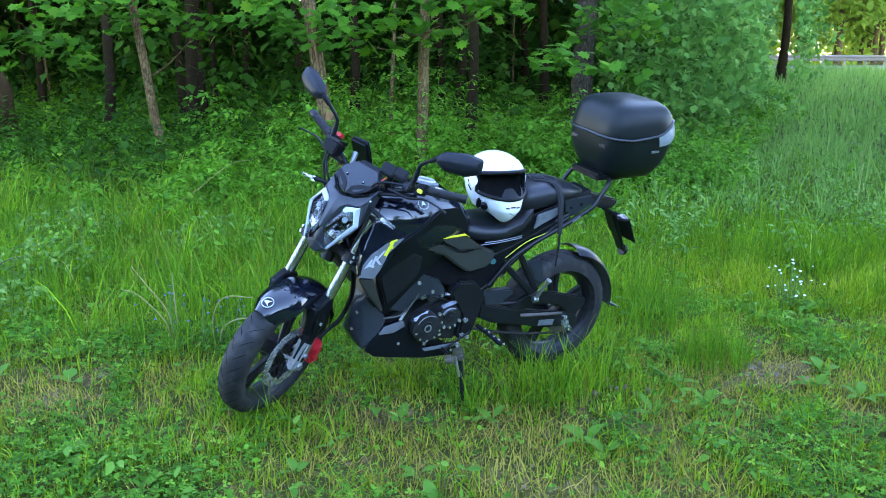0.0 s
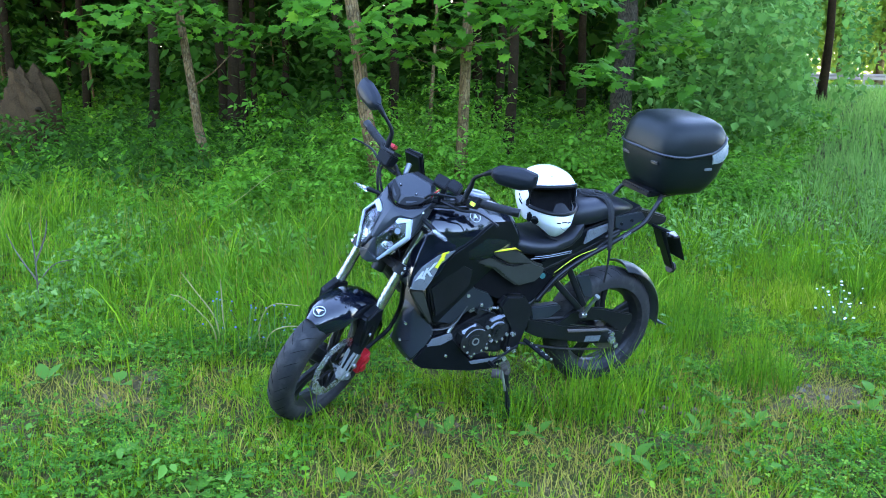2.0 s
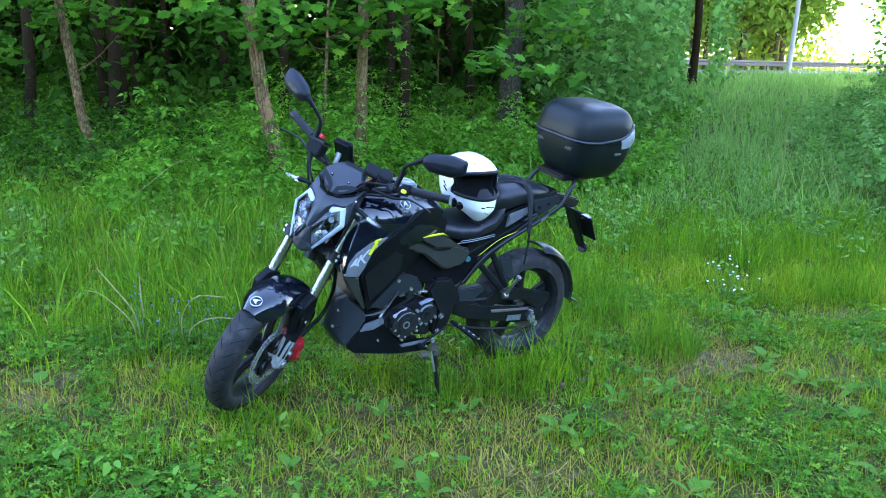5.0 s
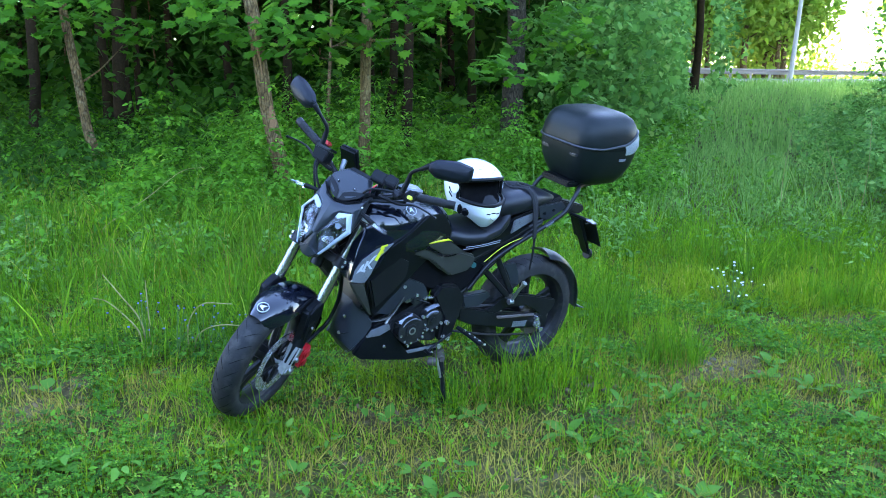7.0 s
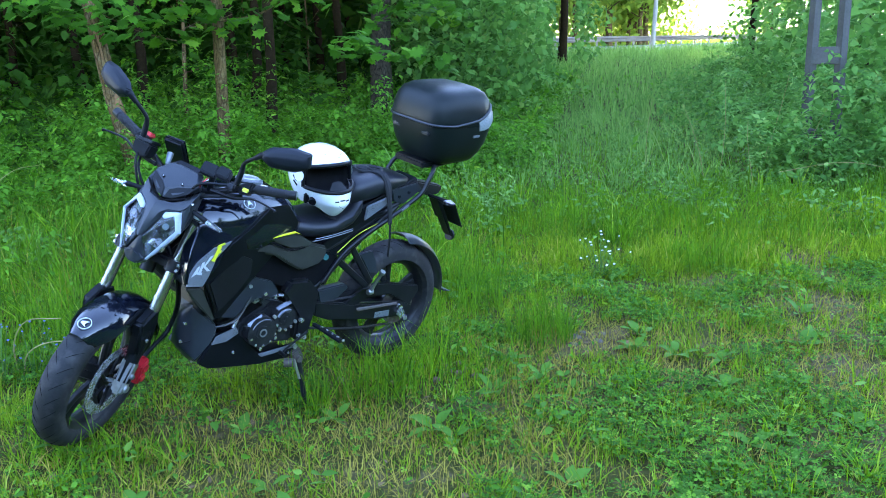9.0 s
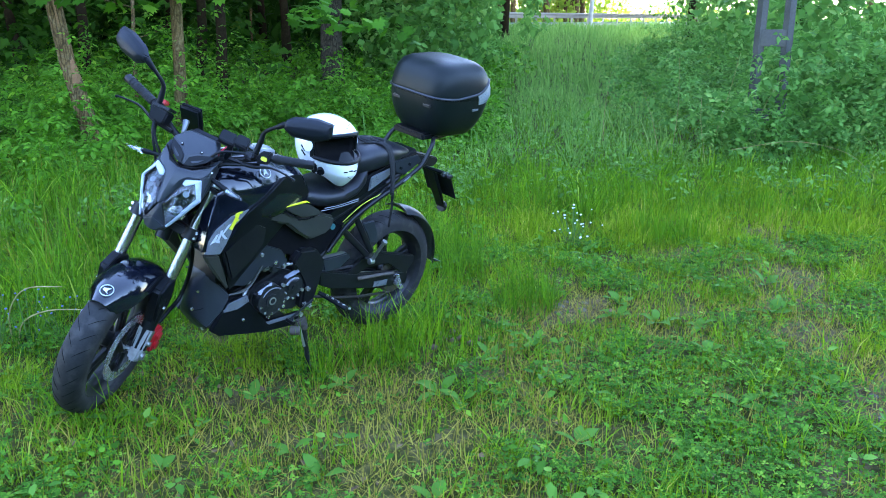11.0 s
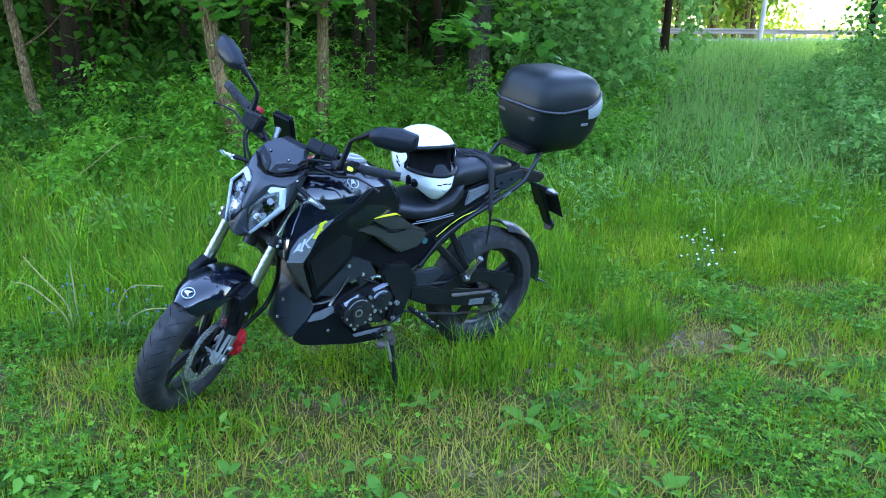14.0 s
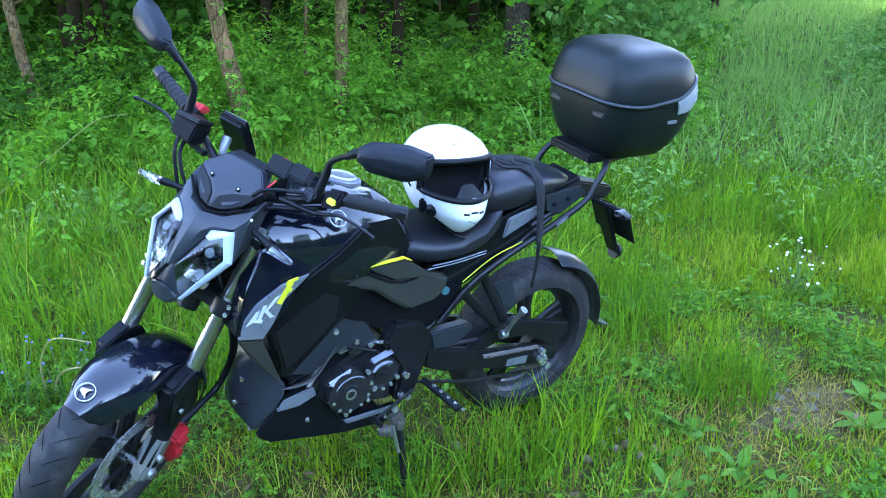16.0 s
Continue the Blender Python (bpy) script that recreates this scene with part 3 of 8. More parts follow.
cx, cy = np.concatenate(cx), np.concatenate(cy)
blades("grass_tussocks", cx, cy, rng.uniform(0.12, 0.38, len(cx)), rng.uniform(0.004, 0.008, len(cx)), M_TALL, 0.6, "long thin grass in tufts")
M_THATCH = leaf_material("dead_grass", (0.2, 0.152, 0.022), (0.43, 0.35, 0.06), None, 0.15, 0.8, 3.0)
x, y = scatter(-4, 4, 1.2, 6.5, 125000, lambda x, y: 0.05 + 0.95 * thatch_at(x, y) + 0.4 * bareness(x, y))
blades("dead_grass", x, y, rng.uniform(0.03, 0.12, len(x)), rng.uniform(0.002, 0.0045, len(x)), M_THATCH, 1.5, "flattened dry straw-coloured grass", 0.5)
x, y = scatter(-5, 1.5, 4.2, 9.0, 1100, lambda x, y: 0.7 * smoothstep(0.8, -0.6, x))
blades("dry_stalks", x, y, rng.uniform(0.25, 0.6, len(x)), rng.uniform(0.0025, 0.004, len(x)), M_THATCH, 0.45, "tall dry stems standing in the grass", 0.4)
x, y = scatter(-4, 4, 1.2, 6.0, 900, lambda x, y: 0.6 + 0 * x)
blades("dry_stalks", x, y, rng.uniform(0.1, 0.26, len(x)), rng.uniform(0.0015, 0.0026, len(x)), M_THATCH, 0.8, "scattered dry straw-coloured stalks", 0.5)
x, y = np.concatenate([rng.uniform(-7, 8, 30000), rng.uniform(-14, 14, 14000)]), np.concatenate([rng.uniform(-4.5, 6, 30000), rng.uniform(-12, 6, 14000)])
k = ~((x > -0.72 * y - 1.8) & (x < 0.95 * y + 1.4) & (y > 0.6))
x, y = x[k], y[k]
blades("meadow_grass", x, y, rng.uniform(0.05, 0.14, len(x)), rng.uniform(0.009, 0.018, len(x)), M_LAWN, 0.9, "meadow grass around the clearing")


# ---------------------------------------------------------------- leaves
OVATE = np.array([(0, 0, 0), (0.3, 0.26, 0.05), (0.68, 0.2, 0.04), (1, 0, -0.08), (0.68, -0.2, 0.04), (0.3, -0.26, 0.05), (0.45, 0, -0.03)])
LEAF4 = np.array([(0, 0, 0), (0.4, 0.27, 0.05), (1, 0, -0.08), (0.4, -0.27, 0.05), (0.45, 0, -0.03)])
LEAF4_F = np.array([(0, 4, 1), (1, 4, 2), (2, 4, 3), (3, 4, 0)])
_tri = []
for _a, _l, _w in ((0.0, 1.0, 0.3), (1.15, 0.72, 0.25), (-1.15, 0.72, 0.25)):
    for _x, _y, _z in ((0.06, 0.0, 0.0), (0.42, _w, 0.07), (1.0, 0.0, -0.1), (0.42, -_w, 0.07)):
        _tri.append((0.25 * (_a == 0) + _l * (_x * math.cos(_a) - _y * math.sin(_a)), _l * (_x * math.sin(_a) + _y * math.cos(_a)), _l * _z))
TRIFOLIATE = np.array(_tri) * 0.8
TRIFOLIATE_F = np.array([(4 * k + a, 4 * k + b, 4 * k + c) for k in range(3) for a, b, c in ((0, 1, 2), (0, 2, 3))])
KITE = np.array([(0, 0, 0), (0.4, 0.34, 0.06), (1, 0, -0.06), (0.4, -0.34, 0.06)])
KITE_F = np.array([(0, 1, 2), (0, 2, 3)])
OVATE_F = np.array([(0, 6, 1), (1, 6, 2), (2, 6, 3), (3, 6, 4), (4, 6, 5), (5, 6, 0)])
_star = [(0.0, 0.0), (0.12, 0.3), (-0.05, 0.5), (0.3, 0.42), (0.42, 0.62), (0.52, 0.36), (0.8, 0.34), (0.7, 0.16), (1.0, 0.0)]
MAPLE = np.array([(a, b, -0.10 * abs(b) - 0.05 * a * a) for a, b in _star] + [(a, -b, -0.10 * abs(b) - 0.05 * a * a) for a, b in _star[-2:0:-1]] + [(0.38, 0, 0.03)])
MAPLE_F = np.array([(i, len(MAPLE) - 1, (i + 1) % (len(MAPLE) - 1)) for i in range(len(MAPLE) - 1)])
_cl = []
for _k in range(3):
    _a = 2.094 * _k
    for _r, _o in ((0.75, -0.6), (1.08, 0.0), (0.75, 0.6)):
        _cl.append((_r * 0.5 * math.cos(_a + _o), _r * 0.5 * math.sin(_a + _o), 0.05 * _r))
CLOVER = np.array([(0, 0, 0)] + _cl)
CLOVER_F = np.array([(0, 1 + 3 * k + i, 2 + 3 * k + i) for k in range(3) for i in range(2)])


def leaves(name, pos, size, shape, faces, mat, label="", cat="leaves", tilt=0.6, azim=None, droop=0.0):
    """One sheet of leaves of a shape, each turned at random and tilted."""
    n = len(pos)
    az = rng.uniform(0, 6.283, n) if azim is None else azim
    ti, ro = rng.normal(droop, tilt, n), rng.normal(0, tilt, n)
    ca, sa, ct, st_, cr, sr = np.cos(az), np.sin(az), np.cos(ti), np.sin(ti), np.cos(ro), np.sin(ro)
    p = shape[None] * size[:, None, None]
    px, py, pz = p[..., 0], p[..., 1], p[..., 2]
    py, pz = py * cr[:, None] - pz * sr[:, None], py * sr[:, None] + pz * cr[:, None]
    px, pz = px * ct[:, None] + pz * st_[:, None], -px * st_[:, None] + pz * ct[:, None]
    qx, qy = px * ca[:, None] - py * sa[:, None], px * sa[:, None] + py * ca[:, None]
    v = np.stack([qx, qy, pz], -1) + pos[:, None, :]
    f = faces[None] + len(shape) * np.arange(n)[:, None, None]
    ob = fast_mesh(name, v.reshape(-1, 3), f.reshape(-1, 3), mat)
    return tagged(ob, label, cat, kind="stuff")


# clover and small weeds on the ground
x, y = scatter(-4, 4.8, 0.9, 5.4, 150000, lambda x, y: (1 - 0.9 * bareness(x, y)) * (0.1 + 0.9 * smoothstep(-0.05, 0.35, 1.1 * wobble(x, y, 40, 0.7) + 1.2 * smoothstep(2.9, 2.3, y) + 0.5 * smoothstep(-0.9, -1.4, x) + 0.9 * smoothstep(0.4, 1.3, x) * smoothstep(4.0, 3.0, y) - 0.6 * thatch_at(x, y))) * (1 - 0.85 * thatch_at(x, y)) * (1 - 0.8 * tallness(x, y)))
leaves("clover_patches", np.stack([x, y, ground(x, y) + rng.uniform(0.02, 0.075, len(x))], -1), rng.uniform(0.017, 0.036, len(x)), CLOVER, CLOVER_F, M_CLOVER, "low clover among the grass", "clover", 0.3)
x, y = rng.uniform(-8, 9, 64000), rng.uniform(-5, 6, 64000)
k = ~((x > -0.72 * y - 1.7) & (x < 0.95 * y + 1.3) & (y > 0.95))
x, y = x[k], y[k]
leaves("clover_patches", np.stack([x, y, ground(x, y) + rng.uniform(0.02, 0.06, len(x))], -1), rng.uniform(0.04, 0.09, len(x)), KITE, KITE_F, M_CLOVER, "low clover and weeds around the clearing", "clover", 0.35)
x, y = scatter(-6, 7, 1.0, 10, 20000, lambda x, y: (1 - bareness(x, y)) * (0.5 + 0.5 * wobble(x, y, 47, 0.7)).clip(0.05, 1))
leaves("small_weeds", np.stack([x, y, ground(x, y) + rng.uniform(0.01, 0.1, len(x)) * (1 + 0.9 * tallness(x, y))], -1), rng.uniform(0.02, 0.045, len(x)), OVATE, OVATE_F, M_BUSH, "small broad-leaved weeds", "weeds", 0.5)
x, y = scatter(-4, 9, 7, 14, 5000, lambda x, y: (0.4 + 0.6 * wobble(x, y, 48, 1.1)).clip(0.03, 1))
leaves("meadow_weeds", np.stack([x, y, ground(x, y) + rng.uniform(0.05, 0.24, len(x))], -1), rng.uniform(0.05, 0.09, len(x)), OVATE, OVATE_F, M_WILLOW, "broad-leaved weeds in the tall grass", "weeds", 0.5)

def plants(name, x, y, h, per, reach, size, shape, faces, mat, label, cat, low=0.25, droop=0.3):
    """Leafy plants: leaves in tiers round each stem, pointing outwards and hanging a little."""
    k = np.repeat(np.arange(len(x)), per)
    n = len(k)
    u = low + (1 - low) * rng.random(n) ** 0.75
    az = rng.uniform(0, 6.283, n)
    r = reach * h[k] * (0.25 + 0.75 * rng.random(n)) * (1.15 - 0.65 * u)
    px, py = x[k] + r * np.cos(az), y[k] + r * np.sin(az)
    z = ground(x[k], y[k]) + h[k] * u - 0.25 * r
    return leaves(name, np.stack([px, py, z], -1), size * rng.uniform(0.6, 1.3, n), shape, faces, mat, label, cat, 0.32, az + rng.normal(0, 0.5, n), droop)


# broad-leaved weeds in rosettes all over the clearing
x, y = scatter(-5, 6, 1.5, 8.5, 1500, lambda x, y: (1 - 0.8 * bareness(x, y)) * (0.25 + 0.6 * wobble(x, y, 81, 0.9)).clip(0.02, 1))
plants("leafy_weeds", x, y, rng.uniform(0.06, 0.16, len(x)) * (1 + 0.8 * tallness(x, y)), 7, 0.7, 0.05, OVATE, OVATE_F, M_DOCKLEAF, "broad-leaved weeds among the grass", "weeds", 0.3, 0.1)
x, y = scatter(0.6, 7, 6.0, 11, 560, lambda x, y: (0.1 + 0.8 * wobble(x, y, 82, 1.5)).clip(0.0, 1))
plants("tall_weeds", x, y, rng.uniform(0.25, 0.55, len(x)), 20, 0.35, 0.05, OVATE, OVATE_F, M_SAGE, "blue-green nettles and mugwort standing in the meadow", "weeds", 0.3, 0.35)
x, y = scatter(-6, 0.2, 4.6, 7.6, 420, lambda x, y: (0.15 + 0.7 * wobble(x, y, 83, 1.1)).clip(0.02, 1) * smoothstep(4.2, 5.2, y))
plants("tall_weeds", x, y, rng.uniform(0.22, 0.45, len(x)), 18, 0.4, 0.055, OVATE, OVATE_F, M_BUSH, "leafy green weeds standing in the tall grass", "weeds", 0.3, 0.35)

# grey-green mugwort in loose clumps
pts = []
for cx, cy, r, h, n in ((-2.9, 4.6, 0.35, 0.34, 420), (-2.2, 5.6, 0.4, 0.36, 420), (-3.4, 5.6, 0.4, 0.4, 420), (-1.3, 5.9, 0.35, 0.36, 320), (-2.7, 3.9, 0.25, 0.26, 260), (-0.6, 6.6, 0.4, 0.4, 320)):
    a, q, f = rng.uniform(0, 6.283, n), r * np.sqrt(rng.random(n)), rng.random(n)
    px, py = cx + q * np.cos(a), cy + q * np.sin(a)
    pts.append(np.stack([px, py, ground(px, py) + h * f ** 0.7 * (1 - 0.5 * q / r)], -1))
pts = np.concatenate(pts)
leaves("mugwort_clumps", pts, rng.uniform(0.025, 0.06, len(pts)), OVATE, OVATE_F, M_SAGE, "grey-green mugwort standing in the grass", "weeds", 0.6)

# brambles and young shoots along the edge of the wood
def bramble(x0, x1, y0, y1, n, height, size, keep, label, mat=None):
    x, y = rng.uniform(x0, x1, n), rng.uniform(y0, y1, n)
    k = rng.random(n) < keep(x, y)
    x, y = x[k], y[k]
    hh = height(x, y) * (0.75 + 0.45 * wobble(x, y, 51, 0.8)).clip(0.25, 1.5)
    z = ground(x, y) + hh * (1 - 0.75 * rng.random(len(x)) ** 2.2)
    leaves("bramble_thicket", np.stack([x, y, z], -1), 1.25 * size * rng.uniform(0.6, 1.35, len(x)), TRIFOLIATE, TRIFOLIATE_F, mat or M_BUSH, label, "undergrowth", 0.55)


edge = lambda x: 6.7 + 1.9 * smoothstep(-2.3, -0.6, x) + 1.8 * smoothstep(0.0, 3.5, x)
bramble(-8.5, 2.2, 5.4, 11.5, 15000, lambda x, y: 0.18 + 0.25 * smoothstep(0, 1.6, y - edge(x)), 0.095, lambda x, y: (1 - 0.7 * smoothstep(-2.8, -4.2, x)) * smoothstep(-0.4, 0.7, y - edge(x) + 0.5 * wobble(x, y, 52, 1.1)), "low raspberry leaves and nettles")
x, y = rng.uniform(-8.5, 2.4, 1500), rng.uniform(5.6, 11.5, 1500)
k = rng.random(1500) < smoothstep(-0.5, 0.6, y - edge(x) + 0.6 * wobble(x, y, 52, 1.1)) * (0.75 + 0.4 * wobble(x, y, 84, 0.8)).clip(0.1, 1)
x, y = x[k], y[k]
h = (0.3 + 0.42 * smoothstep(0, 1.6, y - edge(x))) * (1 + 0.35 * np.exp(-((x + 1.7) / 0.9) ** 2)) * rng.uniform(0.45, 1.5, len(x)) * (1 + 0.3 * wobble(x, y, 86, 1.2))
# plants to the left take the leaf colour with painted shade
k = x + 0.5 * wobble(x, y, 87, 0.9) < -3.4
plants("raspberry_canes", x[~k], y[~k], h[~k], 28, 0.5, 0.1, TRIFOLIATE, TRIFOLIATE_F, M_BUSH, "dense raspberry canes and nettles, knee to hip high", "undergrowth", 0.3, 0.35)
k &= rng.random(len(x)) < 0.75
plants("nettles", x[k], y[k], 0.8 * h[k], 24, 0.45, 0.09, OVATE, OVATE_F, M_UNDER, "nettles under the trees, shade put into their dark green", "undergrowth", 0.3, 0.35)
# young trees and shrubs filling the shade under the canopy
x, y = rng.uniform(-15, 3, 330), rng.uniform(11.5, 24, 330)
k = (x < 0.13 * y - 0.3) & (x > -0.85 * y) & (wobble(x, y, 85, 2.2) > -0.1)
x, y = x[k], y[k]
plants("young_trees", x, y, rng.uniform(0.9, 3.2, len(x)), 34, 0.3, 0.19, LEAF4 * np.array([1, 1.4, 1]), LEAF4_F, M_UNDER, "young trees and shrubs under the canopy, shade in their leaf colour", "undergrowth", 0.2, 0.45)
bramble(-14, 9, 11, 24, 15000, lambda x, y: 0.5 + 0 * x, 0.13, lambda x, y: np.where(x < 0.28 * y - 0.5, 1.0, 0.06), "undergrowth on the forest floor")
bramble(4.2, 12, 8.5, 22, 24000, lambda x, y: 0.7 + 0.9 * smoothstep(0, 3, x - 0.36 * y - 0.6), 0.11, lambda x, y: smoothstep(-0.3, 1.2, x - 0.36 * y - 0.6 + 0.6 * wobble(x, y, 53, 1.6)), "bushes at the side of the clearing", M_WILLOW)

x, y = rng.uniform(4.6, 6.6, 2600), rng.uniform(8.3, 9.3, 2600)
leaves("pole_shrubs", np.stack([x, y, ground(x, y) + 0.75 * rng.random(2600) ** 0.7 * (0.7 + 0.4 * wobble(x, y, 58, 0.5))], -1), rng.uniform(0.06, 0.12, 2600), LEAF4, LEAF4_F, M_WILLOW, "leafy shrubs round the foot of the pole", "shrubs", 0.55)

# ---------------------------------------------------------------- trees
def bark(name, a, b, crack=0.6, pale=(0.22, 0.2, 0.15), patches=0.5):
    """Bark: long cracks up the trunk, plates between them and pale lichen patches."""
    m = material(name, a, b, 0.92, 0, 7.0, 70, 0.6, patches, pale, spec=0.1)
    n, link = m.node_tree.nodes, m.node_tree.links.new
    p = n["Principled BSDF"]
    tc, mp, vor, rr, mix, bump = n.new("ShaderNodeTexCoord"), n.new("ShaderNodeMapping"), n.new("ShaderNodeTexVoronoi"), n.new("ShaderNodeMapRange"), n.new("ShaderNodeMix"), n.new("ShaderNodeBump")
    mp.inputs["Scale"].default_value = (34, 34, 7)
    link(tc.outputs["Object"], mp.inputs["Vector"])
    vor.feature = "DISTANCE_TO_EDGE"
    vor.inputs["Scale"].default_value = 1.0
    link(mp.outputs["Vector"], vor.inputs["Vector"])
    rr.inputs["From Max"].default_value = 0.16
    rr.inputs["To Min"].default_value = 1 - crack
    link(vor.outputs["Distance"], rr.inputs["Value"])
    mix.data_type, mix.blend_type = "RGBA", "MULTIPLY"
    mix.inputs["Factor"].default_value = 1.0
    link(p.inputs["Base Color"].links[0].from_socket, mix.inputs[6])
    link(rr.outputs["Result"], mix.inputs[7])
    link(mix.outputs[2], p.inputs["Base Color"])
    bump.inputs["Strength"].default_value, bump.inputs["Distance"].default_value = 0.8, 0.012
    link(rr.outputs["Result"], bump.inputs["Height"])
    link(p.inputs["Normal"].links[0].from_socket, bump.inputs["Normal"])
    link(bump.outputs["Normal"], p.inputs["Normal"])
    return m


M_BARK = bark("grey_brown_bark", (0.07, 0.043, 0.016), (0.22, 0.14, 0.056), 0.6, (0.3, 0.235, 0.13), 0.7)
# Near-black bark: shade inside the wood is put into the colour
M_BARKD = material("darkened_bark", (0.012, 0.008, 0.004), (0.03, 0.019, 0.009), 0.95, 0, 9, 70, 1.0, 0.4, (0.05, 0.038, 0.018), spec=0.05)
M_BARKG = bark("pale_bark", (0.08, 0.05, 0.018), (0.21, 0.14, 0.055), 0.5, (0.32, 0.25, 0.12), 0.7)
M_BARKO = bark("grey_oak_bark", (0.026, 0.02, 0.012), (0.085, 0.066, 0.042), 0.7, (0.15, 0.13, 0.09), 0.5)
M_SCAR = material("bare_wood_scar", (0.16, 0.07, 0.025), (0.28, 0.15, 0.06), 0.8, 0, 20, 120, 0.4)


def trunk_mesh(height, r, bend, seed, limbs=7, first=2.0, seg=10):
    """Tapered, slightly bent trunk with knots, a flared foot and limbs."""
    q = random.Random(seed)
    pts, rad = [], []
    for k in range(13):
        f = k / 12
        z = height * f ** 1.35
        pts.append((bend[0] * f + q.uniform(-0.25, 0.25) * r, bend[1] * f + q.uniform(-0.25, 0.25) * r, z - 0.15))
        rad.append(r * (1.35 if k == 0 else 1.12 if k == 1 else 1) * (1 - 0.75 * f) * q.uniform(0.94, 1.06))
    bms = [tube(pts, rad, seg)]
    for _ in range(limbs):
        f = q.uniform(first / height, 0.95) ** 0.74
        i = f * 12
        a, b = Vector(pts[int(i)]), Vector(pts[min(12, int(i) + 1)])
        p = a.lerp(b, i - int(i))
        az, l = q.uniform(0, 6.28), height * q.uniform(0.08, 0.2)
        d = Vector((math.cos(az), math.sin(az), q.uniform(0.0, 0.6)))
        bms.append(tube([p, p + d * l * 0.5, p + d * l + Vector((0, 0, 0.12 * l))], [r * 0.28 * (1 - 0.7 * f), r * 0.15 * (1 - 0.6 * f), 0.006], 6, 3))
    return join(*bms)


def tree(name, at, height, r, bend, seed, mat, crown_z, crown_r, n, leaf, label, limbs=7, first=2.0, leaf_mat=None):
    """A tree: trunk with limbs, and a crown of many leaves in uneven clumps."""
    t = thing(name, Matrix.Translation((at[0], at[1], float(ground(at[0], at[1])))), label, "tree")
    part("trunk", trunk_mesh(height, r, bend, seed, limbs, first), mat, t)
    if n:
        g = np.random.default_rng(seed)
        c = g.uniform(-1, 1, (26, 3))
        c /= np.maximum(1, np.linalg.norm(c, axis=1))[:, None]
        k = g.integers(0, 26, n)
        p = c[k] * 0.8 + g.normal(0, 0.2, (n, 3))
        hz = (height + 1 - crown_z) / 2
        p = p * np.array([crown_r, crown_r, hz]) + np.array([bend[0], bend[1], crown_z + hz])
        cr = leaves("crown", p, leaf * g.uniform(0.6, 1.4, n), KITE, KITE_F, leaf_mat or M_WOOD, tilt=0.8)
        for key in ("label", "category", "kind"):
            if key in cr:
                del cr[key]
        cr.parent = t
    return t


# the three clear trunks at the edge of the wood and the poles beside the clearing
t1 = tree("maple_tree", (-2.02, 8.6), 13, 0.086, (-1.43, 0.0), 101, M_BARK, 5.0, 2.6, 2600, 0.26, "slim grey-brown trunk with a torn bark scar", 8, 3.0)
part("bark_scar", hull([(-0.2, -0.093, 0.78), (-0.15, -0.088, 0.78), (-0.205, -0.09, 1.02), (-0.17, -0.09, 1.05), (-0.13, -0.03, 0.85), (-0.22, -0.02, 0.95)], 0.006), M_SCAR, t1, "torn bare wood")
part("bark_strip", tube([(-0.27, -0.083, 1.35), (-0.3, -0.085, 1.6), (-0.35, -0.08, 1.95)], [0.012, 0.022, 0.01], 6, 4, 0.5), M_SCAR, t1, "long torn bark strip")
t2 = tree("maple_tree", (-1.4, 9.5), 12, 0.078, (0.2, 0.4), 102, M_BARKG, 5.0, 2.4, 2600, 0.26, "pale slim trunk at the edge of the wood", 8, 2.6)
part("dead_branch", tube([(0.05, 0, 1.75), (0.5, -0.1, 1.8), (0.85, -0.15, 1.98)], [0.02, 0.012, 0.005], 6, 4), M_BARKG, t2)
tree("oak_tree", (0.46, 15.4), 16, 0.23, (0.2, 0), 103, M_BARKO, 5.5, 3.4, 2600, 0.3, "broad grey trunk behind the shrubs", 8, 3.5)
tree("pine_tree", (7.7, 32.0), 17, 0.17, (0.1, 0), 104, M_BARKD, 7.5, 2.4, 2200, 0.3, "straight dark trunk beside the meadow", 8, 5.0)
lean = tree("maple_sapling", (-4.8, 10.0), 9, 0.07, (-1.2, 0.4), 105, M_BARK, 4.0, 1.8, 900, 0.22, "thin leaning stem in the wood", 6, 1.2)

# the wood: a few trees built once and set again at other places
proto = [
    tree("forest_tree", (-6.2, 13.6), 15, 0.115, (0.3, 0.2), 111, M_BARKD, 5.0, 3.0, 680, 0.7, "forest tree with the shade of the wood in its bark colour", 9, 2.2),
    tree("forest_tree", (-6.9, 15.6), 14, 0.085, (-0.3, 0.4), 112, M_BARKD, 5.0, 2.6, 640, 0.7, "slim forest tree with the shade of the wood in its bark colour", 9, 1.6),
    tree("forest_tree", (-6.6, 11.6), 13, 0.09, (0.5, -0.1), 113, M_BARKD, 5.0, 2.6, 640, 0.7, "brown forest tree with the shade of the wood in its bark colour", 9, 1.8),
    tree("forest_sapling", (-2.35, 12.0), 6, 0.035, (0.2, 0.3), 114, M_BARK, 3.2, 1.0, 220, 0.26, "thin young stem in the wood", 5, 0.9),
]
for o in proto:
    o["group"] = "trees of the wood"
q = random.Random(5)
spots = []
for _ in range(4000):
    if len(spots) > 150:
        break
    px, py = q.uniform(-34, 9), q.uniform(13.5, 44)
    if px > 0.17 * py + 0.2 or px < -0.95 * py - 4 or (py < 19 and px > -1.2):
        continue
    if all((px - a) ** 2 + (py - b) ** 2 > 1.5 ** 2 for a, b in spots) and min((px - a) ** 2 + (py - b) ** 2 for a, b in ((-2.13, 8.6), (-1.44, 9.5), (0.46, 15.4), (-5, 10))) > 1.2:
        spots.append((px, py))
